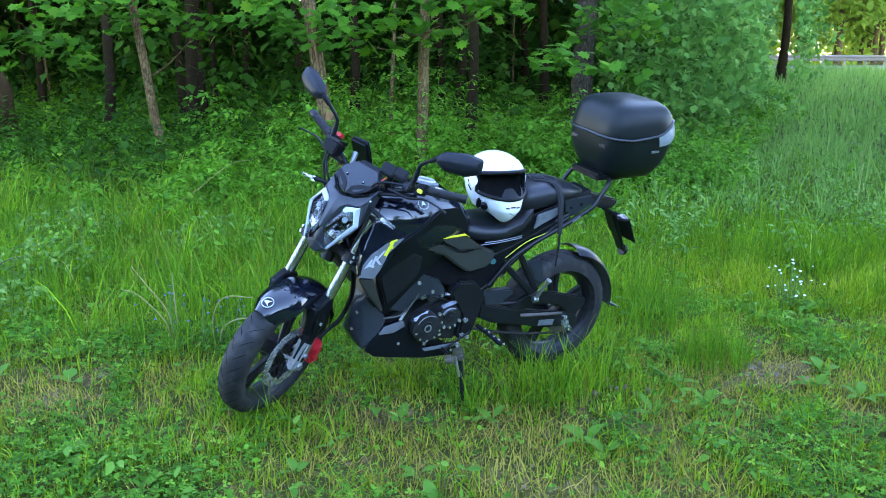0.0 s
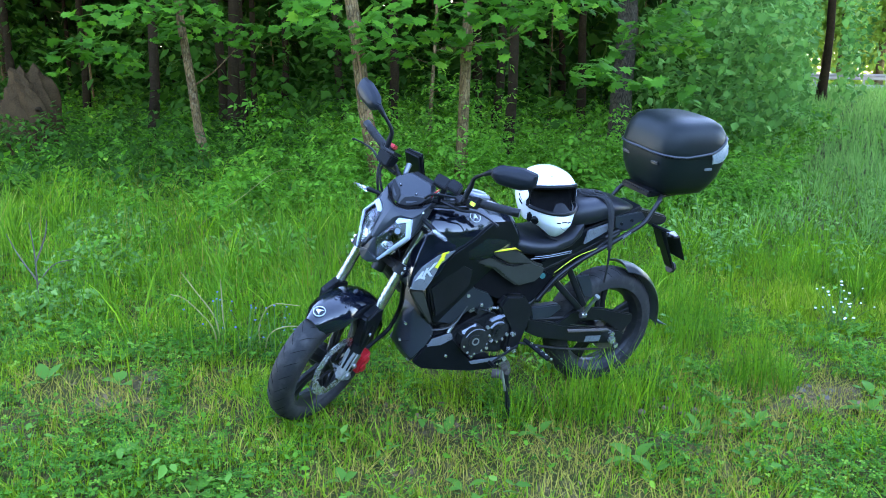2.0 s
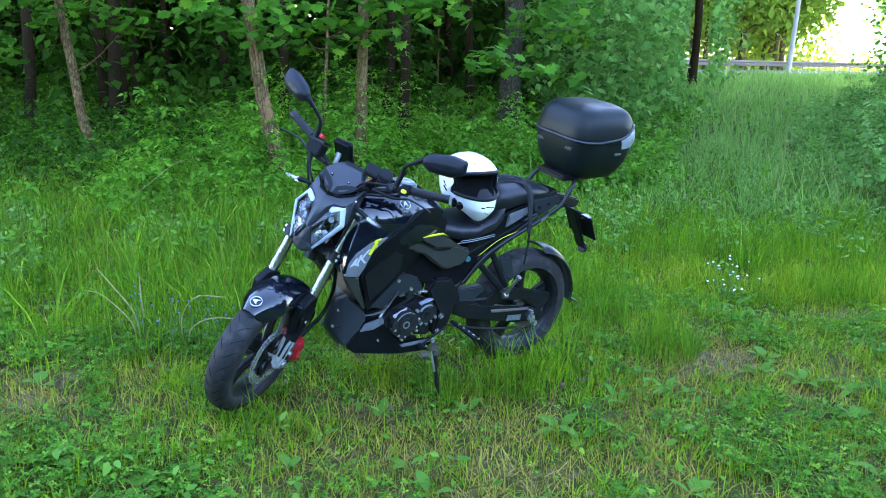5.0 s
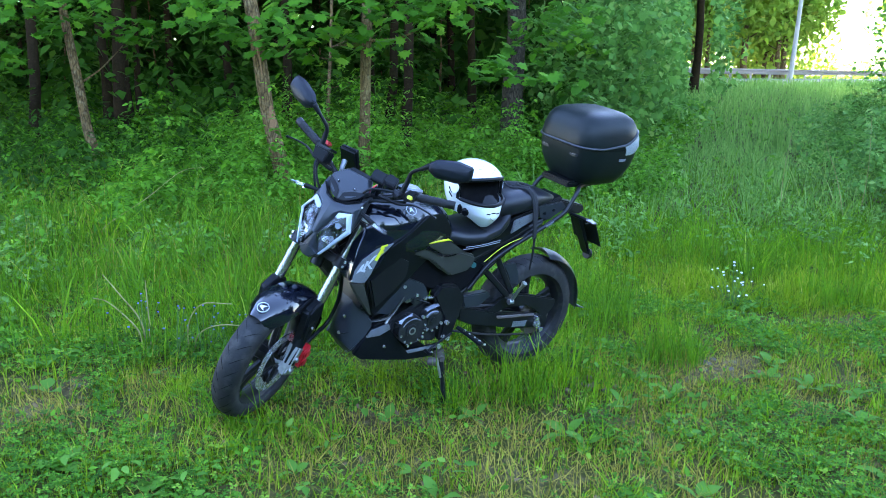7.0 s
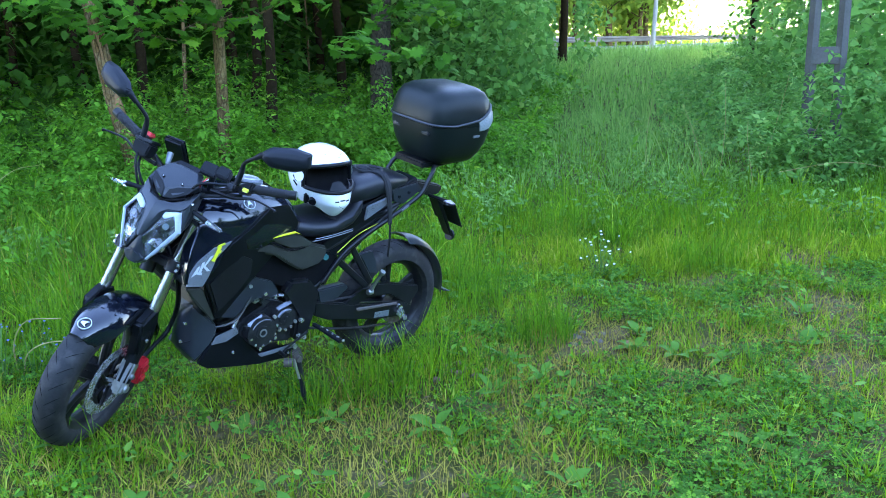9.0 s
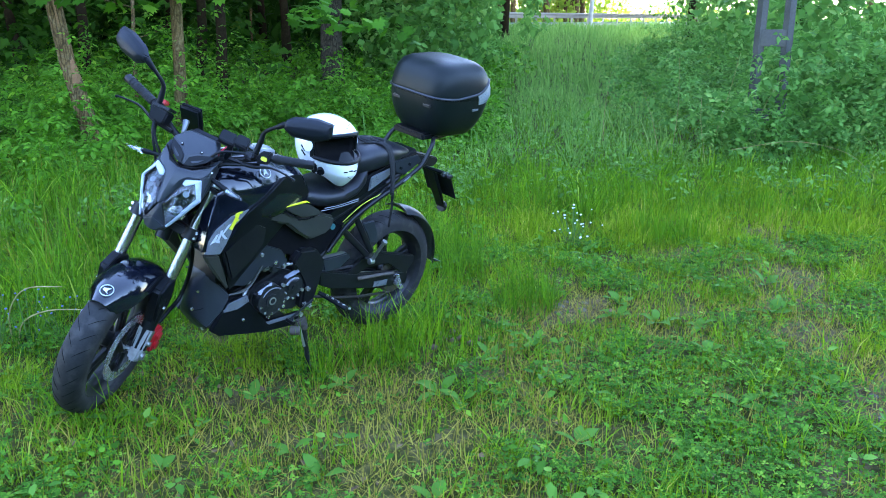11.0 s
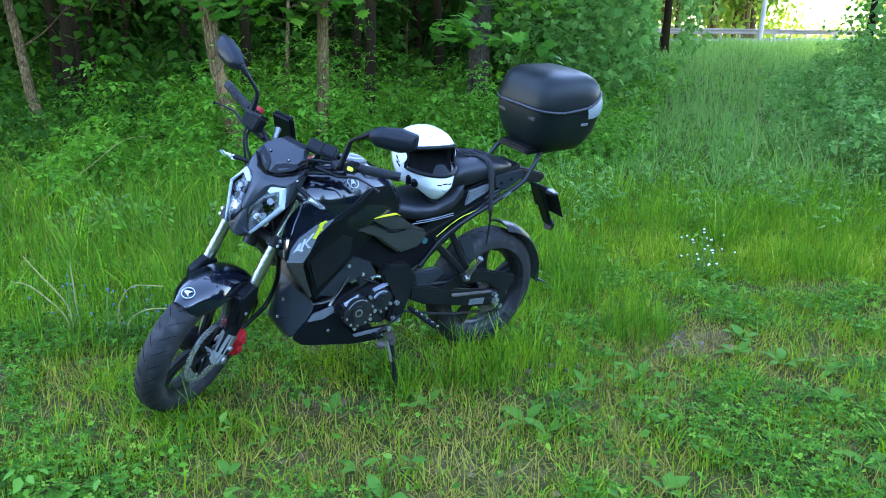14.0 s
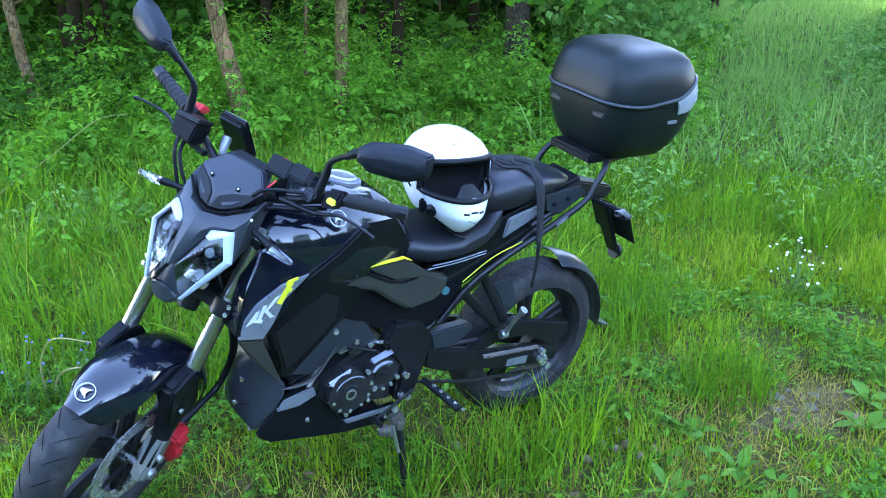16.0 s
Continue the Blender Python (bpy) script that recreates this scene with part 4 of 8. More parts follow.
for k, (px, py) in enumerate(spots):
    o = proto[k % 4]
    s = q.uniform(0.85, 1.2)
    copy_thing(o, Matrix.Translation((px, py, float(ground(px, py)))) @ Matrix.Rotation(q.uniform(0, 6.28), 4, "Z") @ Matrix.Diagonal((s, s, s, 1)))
# the earthy root plate of a fallen tree at the edge of the wood
M_EARTH = material("root_earth", (0.024, 0.014, 0.006), (0.07, 0.042, 0.018), 0.95, 0, 7, 50, 0.9, 0.4, (0.05, 0.036, 0.014), spec=0.05)
plate_at = Matrix.Translation((-7.85, 10.5, float(ground(-7.85, 10.5))))
root_plate = thing("root_plate", plate_at, "brown earthy root plate of a fallen tree", "tree stump")
bm = bmesh.new()
bmesh.ops.create_icosphere(bm, subdivisions=4, radius=1)
for v in bm.verts:
    g = 1 + 0.16 * math.sin(5 * v.co.x + 3 * v.co.z) * math.cos(4 * v.co.y + 2 * v.co.z) + 0.09 * math.sin(13 * v.co.x + 9 * v.co.y + 11 * v.co.z)
    v.co = Vector((0.46 * v.co.x * g, 0.3 * v.co.y * g, max(-0.06, 0.62 + 0.76 * v.co.z * g)))
part("earth", bm, M_EARTH, root_plate)
for a in (0.15, 0.6, 2.3, 2.9):
    d = Vector((math.cos(a), -0.5, 0.5 * math.sin(a)))
    c = Vector((0.3 * math.cos(a), -0.2, 0.62 + 0.35 * math.sin(a)))
    part("root", tube([c, c + d * 0.14, c + d * 0.24 + Vector((0, 0, -0.08))], [0.04, 0.022, 0.01], 8, 4), M_BARKD, root_plate)
# trees on the far side of the clearing and beyond the road
for px, py in ((9.5, 15), (12, 19), (15, 24), (10.5, 22), (19, 27), (13, 12), (17, 16), (24, 31), (20.5, 36), (25, 40)):
    copy_thing(proto[q.randrange(3)], Matrix.Translation((px, py, float(ground(px, py)))) @ Matrix.Rotation(q.uniform(0, 6.28), 4, "Z"))

# leafy boughs of young maples hanging at the edge of the wood
sap = []
for k in range(62):
    px = q.uniform(-8.5, 3.4)
    py = q.uniform(8.6, 15)
    if not (-0.02 < px / py < 0.075 or px / py > 0.2) and not (px / py < -0.28 and q.random() < 0.6):
        sap.append((px, py, q.uniform(2.1, 4.6)))
for px, py, pz in ((-2.6, 8.7, 2.25), (-1.0, 9.0, 2.2), (-0.5, 9.4, 2.1), (-1.9, 8.9, 2.35), (-5.6, 9.0, 1.7), (-3.6, 9.2, 2.1), (0.4, 10.5, 2.2), (1.3, 12, 2.0), (-4.4, 9.6, 2.2), (-0.1, 9.8, 1.75), (-1.0, 8.6, 2.5), (-4.9, 9.2, 2.35), (-3.0, 9.0, 2.45)):
    sap += [(px + q.uniform(-0.3, 0.3), py + q.uniform(-0.3, 0.3), pz + q.uniform(-0.2, 0.3)) for _ in range(2)]
pos, azs = [], []
for px, py, pz in sap:
    az = q.uniform(0, 6.28)
    L = q.uniform(0.6, 1.3)
    for j in range(46):
        f = q.random()
        s = q.uniform(-0.32, 0.32) * (1 - 0.4 * f)
        pos.append((px + L * f * math.cos(az) - s * math.sin(az), py + L * f * math.sin(az) + s * math.cos(az), pz - 0.25 * f * f + q.uniform(-0.16, 0.1)))
        azs.append(-1.57 + q.gauss(0, 0.9))
leaves("maple_boughs", np.array(pos), rng.uniform(0.09, 0.17, len(pos)), MAPLE, MAPLE_F, M_MAPLE, "overhanging boughs of young maples with fresh leaves", "foliage", 0.35, np.array(azs), 0.45)
# leafy shrubs from the ground up where the wood meets the meadow
pos = []
for px, py, r, hh, n in ((1.6, 16.5, 1.0, 3.0, 1500), (2.3, 15.5, 1.3, 3.4, 2600), (3.4, 18, 1.5, 4.2, 2600), (4.4, 21, 1.5, 4.6, 2400), (5.4, 24.5, 1.6, 5, 2200), (5.9, 29, 1.3, 5.0, 1900), (4.6, 30, 1.8, 6, 1600), (8.6, 13.5, 1.6, 3.6, 2000), (10.5, 17, 1.8, 4.2, 2000), (12.5, 21.5, 2.2, 5, 1800), (7.6, 10.6, 1.2, 2.8, 1700), (14.8, 27, 2.4, 6, 1500), (18, 33, 2.6, 7, 1300), (12.7, 25.5, 1.4, 7.5, 1900), (15.4, 30, 1.8, 9, 1600)):
    g = rng.normal(0, 1, (n, 3))
    g /= np.linalg.norm(g, axis=1)[:, None]
    g *= (0.55 + 0.5 * rng.random(n) ** 0.5)[:, None] * (1 + 0.25 * wobble(g[:, 0] * 3, g[:, 2] * 3 + px, 61, 1.2))[:, None]
    pos.append(np.stack([px + r * g[:, 0], py + r * g[:, 1], float(ground(px, py)) + hh * 0.48 * (1 + g[:, 2])], -1))
pos = np.concatenate(pos)
way = pos[:, 0] / pos[:, 1]
pos = pos[~(((way > 0.012) & (way < 0.05) & (pos[:, 2] > 0.5)) | ((way > 0.234) & (way < 0.262) & (pos[:, 1] < 32) & (pos[:, 2] > 0.9)))]
leaves("leafy_shrubs", pos, rng.uniform(0.11, 0.2, len(pos)), LEAF4 * np.array([1, 1.5, 1]), LEAF4_F, M_WILLOW, "leafy shrubs and young maples at the edge of the meadow", "shrubs", 0.6, None, 0.5)
# unseen leaf canopy over the wood, added to keep sky light out
n = 24000
x, y = rng.uniform(-42, 8, n), rng.uniform(9.3, 46, n)
k = (x < 0.15 * y - 0.2) & (y > 9.3 + 4.0 * smoothstep(-3.2, -1.2, x))
leaves("shade_canopy", np.stack([x, y, ground(x, y) + rng.uniform(4.7, 9.0, n)], -1)[k], rng.uniform(0.6, 1.1, k.sum()), KITE, KITE_F, M_WOOD, "unseen leaf canopy added to shade the wood", "foliage", 0.4)
# unseen wood behind and beside the clearing, added to block low sky light
n = 26000
a, r = rng.uniform(-2.75, 0.25, n), rng.uniform(15, 25, n)
leaves("unseen_woodland", np.stack([1.0 + r * np.cos(a), 2.5 + r * np.sin(a), ground(r * np.cos(a), 2.5 + r * np.sin(a)) + 0.2 + 4.4 * rng.random(n)], -1), rng.uniform(0.5, 1.0, n), KITE, KITE_F, M_WOOD, "unseen leafy wood round the clearing, added to block low sky light", "foliage", 0.8)
# the depth of the wood
n = 60000
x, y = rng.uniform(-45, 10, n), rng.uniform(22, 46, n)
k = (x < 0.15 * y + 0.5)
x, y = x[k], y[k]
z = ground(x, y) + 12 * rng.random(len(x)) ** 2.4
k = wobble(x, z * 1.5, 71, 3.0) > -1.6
leaves("woodland_depth", np.stack([x, y, z], -1)[k], rng.uniform(0.3, 0.6, k.sum()), KITE, KITE_F, M_WOOD, "leaves in the depth of the wood, shade in their colour", "foliage", 0.9)

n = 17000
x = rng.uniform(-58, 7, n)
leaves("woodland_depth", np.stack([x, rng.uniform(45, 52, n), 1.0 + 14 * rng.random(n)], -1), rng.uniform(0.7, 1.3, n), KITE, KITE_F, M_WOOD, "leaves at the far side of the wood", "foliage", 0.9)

# sunlit trees beyond the road; sunlight is also put into their yellow leaf colour
M_FAR = leaf_material("sun_yellow_far_leaves", (0.14, 0.23, 0.03), (0.27, 0.37, 0.05), (0.38, 0.4, 0.07), 0.55, 0.6, 0.3)
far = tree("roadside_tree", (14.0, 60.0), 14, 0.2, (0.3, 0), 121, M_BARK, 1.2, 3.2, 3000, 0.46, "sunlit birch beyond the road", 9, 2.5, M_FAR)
far["group"] = "trees beyond the road"
# unseen trees round the clearing, added to shape sky light and reflections
for px, py in ((-5.5, -12), (2.5, -15), (10, -13), (-12, -9.5), (16.5, -7), (-17.5, -2), (6, -20), (-2.5, -20), (15, -18), (-10, -18), (20, -1), (-19, 4), (19, 5), (-17, 8)):
    s = q.uniform(0.5, 0.75)
    copy_thing(proto[q.randrange(3)], Matrix.Translation((px, py, float(ground(px, py)))) @ Matrix.Rotation(q.uniform(0, 6.28), 4, "Z") @ Matrix.Diagonal((s, s, s, 1)))
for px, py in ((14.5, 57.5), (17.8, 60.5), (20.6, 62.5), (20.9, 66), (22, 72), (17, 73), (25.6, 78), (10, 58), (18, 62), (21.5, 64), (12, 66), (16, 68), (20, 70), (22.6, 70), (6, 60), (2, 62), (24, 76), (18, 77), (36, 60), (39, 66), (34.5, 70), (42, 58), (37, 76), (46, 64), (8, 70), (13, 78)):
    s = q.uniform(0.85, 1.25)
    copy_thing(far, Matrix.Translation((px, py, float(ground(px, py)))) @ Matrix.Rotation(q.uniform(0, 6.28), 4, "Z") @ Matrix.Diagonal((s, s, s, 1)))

n = 12000
u, o = rng.uniform(-5, 38, n), rng.uniform(11, 17, n)
x, y = 11.3 + 0.729 * u - 0.684 * o, 44 + 0.684 * u + 0.729 * o
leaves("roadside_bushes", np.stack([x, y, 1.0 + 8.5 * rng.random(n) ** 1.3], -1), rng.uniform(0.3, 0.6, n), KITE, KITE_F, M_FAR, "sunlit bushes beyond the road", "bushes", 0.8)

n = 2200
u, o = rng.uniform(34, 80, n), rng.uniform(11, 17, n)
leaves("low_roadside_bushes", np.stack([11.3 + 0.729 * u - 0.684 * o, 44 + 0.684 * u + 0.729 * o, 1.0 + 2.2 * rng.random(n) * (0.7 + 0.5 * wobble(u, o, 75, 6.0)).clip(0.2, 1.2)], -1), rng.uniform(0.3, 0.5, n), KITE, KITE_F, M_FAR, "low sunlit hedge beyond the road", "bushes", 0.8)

# ---------------------------------------------------------------- road with guard rail
M_ROAD = material("worn_asphalt", (0.12, 0.12, 0.125), (0.2, 0.2, 0.2), 0.9, 0, 1.5, 30, 0.2)
M_GALV = material("galvanised_steel", (0.22, 0.2, 0.17), (0.32, 0.29, 0.25), 0.5, 0.5, 6, 40, 0.05)
M_BANK = material("sandy_verge", (0.3, 0.25, 0.17), (0.42, 0.36, 0.25), 0.95, 0, 2.0, 30, 0.4)
RA, RB = Vector((11.3, 44.0, 0)), Vector((24.1, 56.0, 0))
rd = (RB - RA).normalized()
rn = Vector((-rd.y, rd.x, 0))


def strip(name, off0, off1, z0, z1, mat, label, cat, lift0=None):
    a, b = RA - rd * 9, RA + rd * 120
    bm = bmesh.new()
    vs = [bm.verts.new((p.x, p.y, z)) for p, z in ((a + rn * off0, z0), (b + rn * off0, z0), (b + rn * off1, z1), (a + rn * off1, z1))]
    bm.faces.new(vs)
    r = bmesh.ops.extrude_face_region(bm, geom=bm.faces[:])
    bmesh.ops.translate(bm, verts=[v for v in r["geom"] if isinstance(v, bmesh.types.BMVert)], vec=(0, 0, -0.6))
    return tagged(part(name, bm, mat), label, cat, kind="structure")


strip("road", 0.9, 9.0, 1.24, 1.26, M_ROAD, "grey asphalt road on a low bank", "road")
strip("verge", -1.2, 0.9, 0.98, 1.235, M_BANK, "sandy road verge", "verge")
rail = thing("guard_rail", Matrix.Translation((RA.x, RA.y, 1.1)), "galvanised steel guard rail along the road", "guard rail")
prof = [(-0.15, 0.0), (-0.11, 0.04), (-0.06, 0.04), (-0.02, 0.0), (0.02, 0.0), (0.06, 0.04), (0.11, 0.04), (0.15, 0.0)]
for k in range(-2, 14):
    bm = bmesh.new()
    ends = []
    for e in (0.0, 3.98):
        p = rd * (k * 4 + e)
        ends.append([bm.verts.new((p.x - rn.x * d, p.y - rn.y * d, 0.6 + h)) for h, d in prof])
    for i in range(len(prof) - 1):
        bm.faces.new((ends[0][i], ends[0][i + 1], ends[1][i + 1], ends[1][i]))
    bmesh.ops.solidify(bm, geom=bm.faces[:], thickness=0.004)
    part("rail", bm, M_GALV, rail)
    for e in (0.0, 2.0):
        p = rd * (k * 4 + e) + rn * 0.08
        part("post", box((0.1, 0.1, 0.85), Matrix.Translation((p.x, p.y, 0.28)), 0.006), M_GALV, rail)

# slim lamp post by the road
lp = thing("lamp_post", Matrix.Translation((16.9, 48.6, 1.0)), "pale leaning wooden pole by the road", "pole")
part("pole", tube([(0, 0, -0.3), (0.18, 0, 4), (0.4, 0, 9)], [0.14, 0.12, 0.09], 12), material("pale_wood_pole", (0.3, 0.28, 0.24), (0.42, 0.4, 0.35), 0.85, 0, 4, 60, 0.3), lp)

# lattice pole among the bushes
M_CONC = material("weathered_concrete", (0.055, 0.05, 0.042), (0.1, 0.092, 0.078), 0.9, 0, 6, 60, 0.5, 0.5, (0.08, 0.09, 0.07))
cp = thing("concrete_pole", Matrix.Translation((5.62, 9.45, float(ground(5.62, 9.45)))) @ Matrix.Rotation(radians(-32), 4, "Z"), "weathered concrete pole with openings between its two legs", "pole")
for s in (-1, 1):
    part("leg", tube([(s * 0.165, 0, -0.3), (s * 0.15, 0, 3), (s * 0.13, 0, 7.5)], 0.058, 4, 0, 1.1), M_CONC, cp)
for k in range(8):
    z = 0.35 + 0.95 * k
    part("web", hull([(-0.15, -0.05, z), (0.15, -0.05, z), (-0.15, 0.05, z), (0.15, 0.05, z), (-0.15, -0.05, z + 0.2), (0.15, -0.05, z + 0.2), (-0.15, 0.05, z + 0.2), (0.15, 0.05, z + 0.2), (0, -0.06, z + 0.08)], 0.01), M_CONC, cp)

# ---------------------------------------------------------------- motorcycle: x forward, y to its left, z up
HEADING, BIKE_LEAN = 219.0, 10.5
BIKE = Matrix.Translation((0.276, 3.954, 0.020)) @ Matrix.Rotation(radians(HEADING), 4, "Z") @ Matrix.Rotation(radians(-BIKE_LEAN), 4, "X")
STEER, RAKE = 33.0, 27.5
FRONT = Matrix.Translation((1.42, 0, 0.325)) @ Matrix.Rotation(radians(-RAKE), 4, "Y") @ Matrix.Rotation(radians(STEER), 4, "Z")   # x ahead of, z up the steering axis
LOW = FRONT @ Matrix.Translation((-0.013, 0, 0.03))
bike = thing("motorcycle", BIKE, "black and grey naked motorcycle leaning on its side stand", "motorcycle")
UP = Vector((0, 0, 1))


def front(bm):
    bm.transform(FRONT)
    return bm


def low(bm):
    bm.transform(LOW)
    return bm


def shrunk(bm, about, f):
    bm.transform(Matrix.Translation(about) @ Matrix.Diagonal((f, f, f, 1)) @ Matrix.Translation(-Vector(about)))
    return bm


def tyre(parent, m, r, half, label):
    """Tyre with a rounded crown and cut grooves in the tread."""
    prof = []
    rim = r - half * 1.16
    for k in range(15):
        a = radians(-90 + 180 * k / 14)
        prof.append((rim + (r - rim) * math.cos(a) ** 0.62 if abs(math.cos(a)) > 1e-6 else rim, half * math.sin(a)))
    prof = [(rim - 0.012, -half * 0.72)] + prof + [(rim - 0.012, half * 0.72), (rim - 0.012, -half * 0.72)]
    t = part("tyre", lathe(prof, 72, m), M_RUBBER, parent, label, 60)
    bms = []
    for k in range(30):
        for s in (-1, 1):
            pts = []
            for j in range(5):
                f = j / 4
                ang = 2 * math.pi * (k + (0.5 if s > 0 else 0)) / 30 + 0.16 * f
                y = s * half * (0.12 + 0.72 * f)
                rr = rim + (r - rim) * max(0.0, math.cos(math.asin(min(1, abs(y) / half)))) ** 0.62 + 0.0004
                pts.append((rr * math.cos(ang), y, rr * math.sin(ang)))
            bms.append(tube(pts, [0.0006, 0.0012, 0.0012, 0.0005], 4))
    b = join(*bms)
    b.transform(m)
    part("tread_groove", b, M_LINER, t)
    return t


def wheel(name, centre, r, half, m, spokes=5):
    """Cast wheel: rim, hub and split spokes, with its tyre."""
    mm = m @ Matrix.Translation(centre)
    rr = r - half * 1.16
    prof = [(rr - 0.004, -half * 0.78), (rr + 0.004, -half * 0.78), (rr + 0.004, -half * 0.6), (rr - 0.012, -half * 0.5), (rr - 0.022, 0), (rr - 0.012, half * 0.5), (rr + 0.004, half * 0.6), (rr + 0.004, half * 0.78), (rr - 0.004, half * 0.78), (rr - 0.02, half * 0.5), (rr - 0.034, half * 0.2), (rr - 0.034, -half * 0.2), (rr - 0.02, -half * 0.5), (rr - 0.004, -half * 0.78)]
    w = part(name, lathe(prof, 60, mm), M_RIM, bike, "black five-spoke cast wheel")
    part("hub", lathe([(0.012, -half * 0.85), (0.05, -half * 0.85), (0.055, -half * 0.4), (0.045, 0), (0.055, half * 0.4), (0.05, half * 0.85), (0.012, half * 0.85)], 28, mm), M_RIM, w)
    for k in range(spokes):
        a = 2 * math.pi * k / spokes + 0.25
        for off in (-0.11, 0.11):
            d0 = Vector((math.cos(a + off * 2.2), 0, math.sin(a + off * 2.2))) * 0.045
            d1 = Vector((math.cos(a + off * 0.9), 0, math.sin(a + off * 0.9))) * (rr - 0.026)
            part("spoke", tube([d0 + Vector((0, 0.012, 0)), (d0 + d1) / 2, d1], [0.013, 0.011, 0.014], 8, 3, 1.5), M_RIM, w).data.transform(mm)
    tyre(w, mm, r, half, "worn black tyre with dusty sidewall")
    return w


# wheels
rear = wheel("rear_wheel", (-0.015, 0, 0.313), 0.306, 0.07, Matrix())
front_w = wheel("front_wheel", (0.028, 0, 0), 0.293, 0.056, LOW)
part("brake_disc", low(lathe([(0.1, 0.062), (0.14, 0.062), (0.14, 0.066), (0.1, 0.066), (0.1, 0.062)], 48, Matrix.Translation((0.028, 0, 0)))), M_STEEL, front_w)
for k in range(6):
    a = k * math.pi / 3
    part("disc_carrier", low(tube([(0.028 + 0.03 * math.cos(a), 0.06, 0.03 * math.sin(a)), (0.028 + 0.105 * math.cos(a + 0.4), 0.064, 0.105 * math.sin(a + 0.4))], 0.007, 6)), M_SATIN, front_w)
part("axle", low(rod((0.028, -0.13, 0), (0.028, 0.13, 0), 0.01)), M_STEEL, front_w)
part("axle", rod((-0.005, -0.15, 0.305), (-0.005, 0.15, 0.305), 0.01), M_STEEL, rear)
part("sprocket", lathe([(0.05, 0.09), (0.1, 0.09), (0.1, 0.095), (0.05, 0.095), (0.05, 0.09)], 40, Matrix.Translation((-0.015, 0, 0.32))), M_RUST, rear)

# fork
FB = 0.108
for s in (1, -1):
    leg = part("fork_leg", front(rod((0.028, s * FB, 0.2), (0.02, s * FB, 0.70), 0.0215, 20)), M_FORK, bike, "polished fork tube")
    part("fork_slider", low(tube([(0.03, s * FB, 0.02), (0.03, s * FB, 0.1), (0.028, s * FB, 0.2)], [0.029, 0.027, 0.0265, 0.028], 20, 4)), M_BLACK, leg, "black fork slider")
    lug = join(low(hull([(0.0, s * FB - 0.018, -0.035), (0.0, s * FB + 0.022, -0.035), (0.06, s * FB - 0.018, -0.03), (0.06, s * FB + 0.022, -0.03), (0.012, s * FB - 0.028, 0.11), (0.012, s * FB + 0.03, 0.11), (0.055, s * FB - 0.028, 0.11), (0.055, s * FB + 0.03, 0.11)], 0.009)),
               low(disc((0.028, s * (FB + 0.026), -0.004), (0, 1, 0), 0.014, 0.014)), low(disc((0.035, s * FB + s * 0.028, 0.05), (0, 1, 0), 0.01, 0.02)))
    part("axle_lug", lug, M_ALU, leg, "silver cast axle lug")
    part("dust_cover", front(tube([(0.028, s * FB, 0.23), (0.028, s * FB, 0.265)], [0.031, 0.026], 20)), M_BLACK, leg)
yoke = part("lower_yoke", front(join(hull([(-0.03, -0.05, 0.505), (-0.03, 0.05, 0.505), (0.05, -FB - 0.03, 0.51), (0.05, FB + 0.03, 0.51), (-0.005, -FB - 0.03, 0.51), (-0.005, FB + 0.03, 0.51), (-0.03, -0.05, 0.55), (-0.03, 0.05, 0.55), (0.05, -FB - 0.03, 0.545), (0.05, FB + 0.03, 0.545), (-0.005, -FB - 0.03, 0.545), (-0.005, FB + 0.03, 0.545)], 0.008), *[tube([(0.024, s * FB, 0.503), (0.024, s * FB, 0.548)], 0.033, 20) for s in (-1, 1)])), M_SATIN, bike)
for s in (-1, 1):
    for h in (0.515, 0.537):
        part("bolt", front(disc((0.05, s * (FB + 0.025), h), (1, 0.4 * s, 0), 0.006, 0.008, 12)), M_STEEL, yoke)
part("upper_yoke", front(hull([(-0.04, -0.06, 0.69), (-0.04, 0.06, 0.69), (0.04, -FB - 0.025, 0.69), (0.04, FB + 0.025, 0.69), (-0.04, -0.06, 0.72), (-0.04, 0.06, 0.72), (0.04, -FB - 0.025, 0.72), (0.04, FB + 0.025, 0.72)], 0.006)), M_SATIN, bike)
part("steering_stem", front(rod((-0.005, 0, 0.46), (-0.005, 0, 0.74), 0.028, 18)), M_SATIN, bike)

# front brake
cal = part("brake_caliper", low(shrunk(join(hull([(-0.105, 0.075, 0.01), (-0.06, 0.075, -0.02), (-0.03, 0.075, 0.08), (-0.085, 0.075, 0.125), (-0.105, 0.135, 0.01), (-0.06, 0.135, -0.02), (-0.03, 0.135, 0.08), (-0.085, 0.135, 0.125)], 0.008),
      disc((-0.073, 0.137, 0.025), (0, 1, 0), 0.021, 0.012), disc((-0.067, 0.137, 0.075), (0, 1, 0), 0.021, 0.012), rod((-0.09, 0.1, 0.09), (-0.075, 0.1, 0.125), 0.012)), (-0.073, 0.105, 0.05), 0.8)), M_RED, bike, "red brake caliper")
part("caliper_bracket", low(hull([(-0.05, 0.095, 0.02), (-0.05, 0.095, 0.1), (0.02, 0.1, 0.06), (0.02, 0.1, 0.12), (-0.05, 0.105, 0.02), (-0.05, 0.105, 0.1), (0.02, 0.11, 0.06), (0.02, 0.11, 0.12)], 0.003)), M_ALU, cal)
part("brake_hose", low(tube([(-0.075, 0.1, 0.1), (-0.12, 0.105, 0.16), (-0.165, 0.108, 0.22), (-0.15, 0.108, 0.32), (-0.06, 0.11, 0.42), (0.0, 0.08, 0.5), (0.03, -0.1, 0.7)], 0.0085, 8, 6)), M_BLACK, bike)
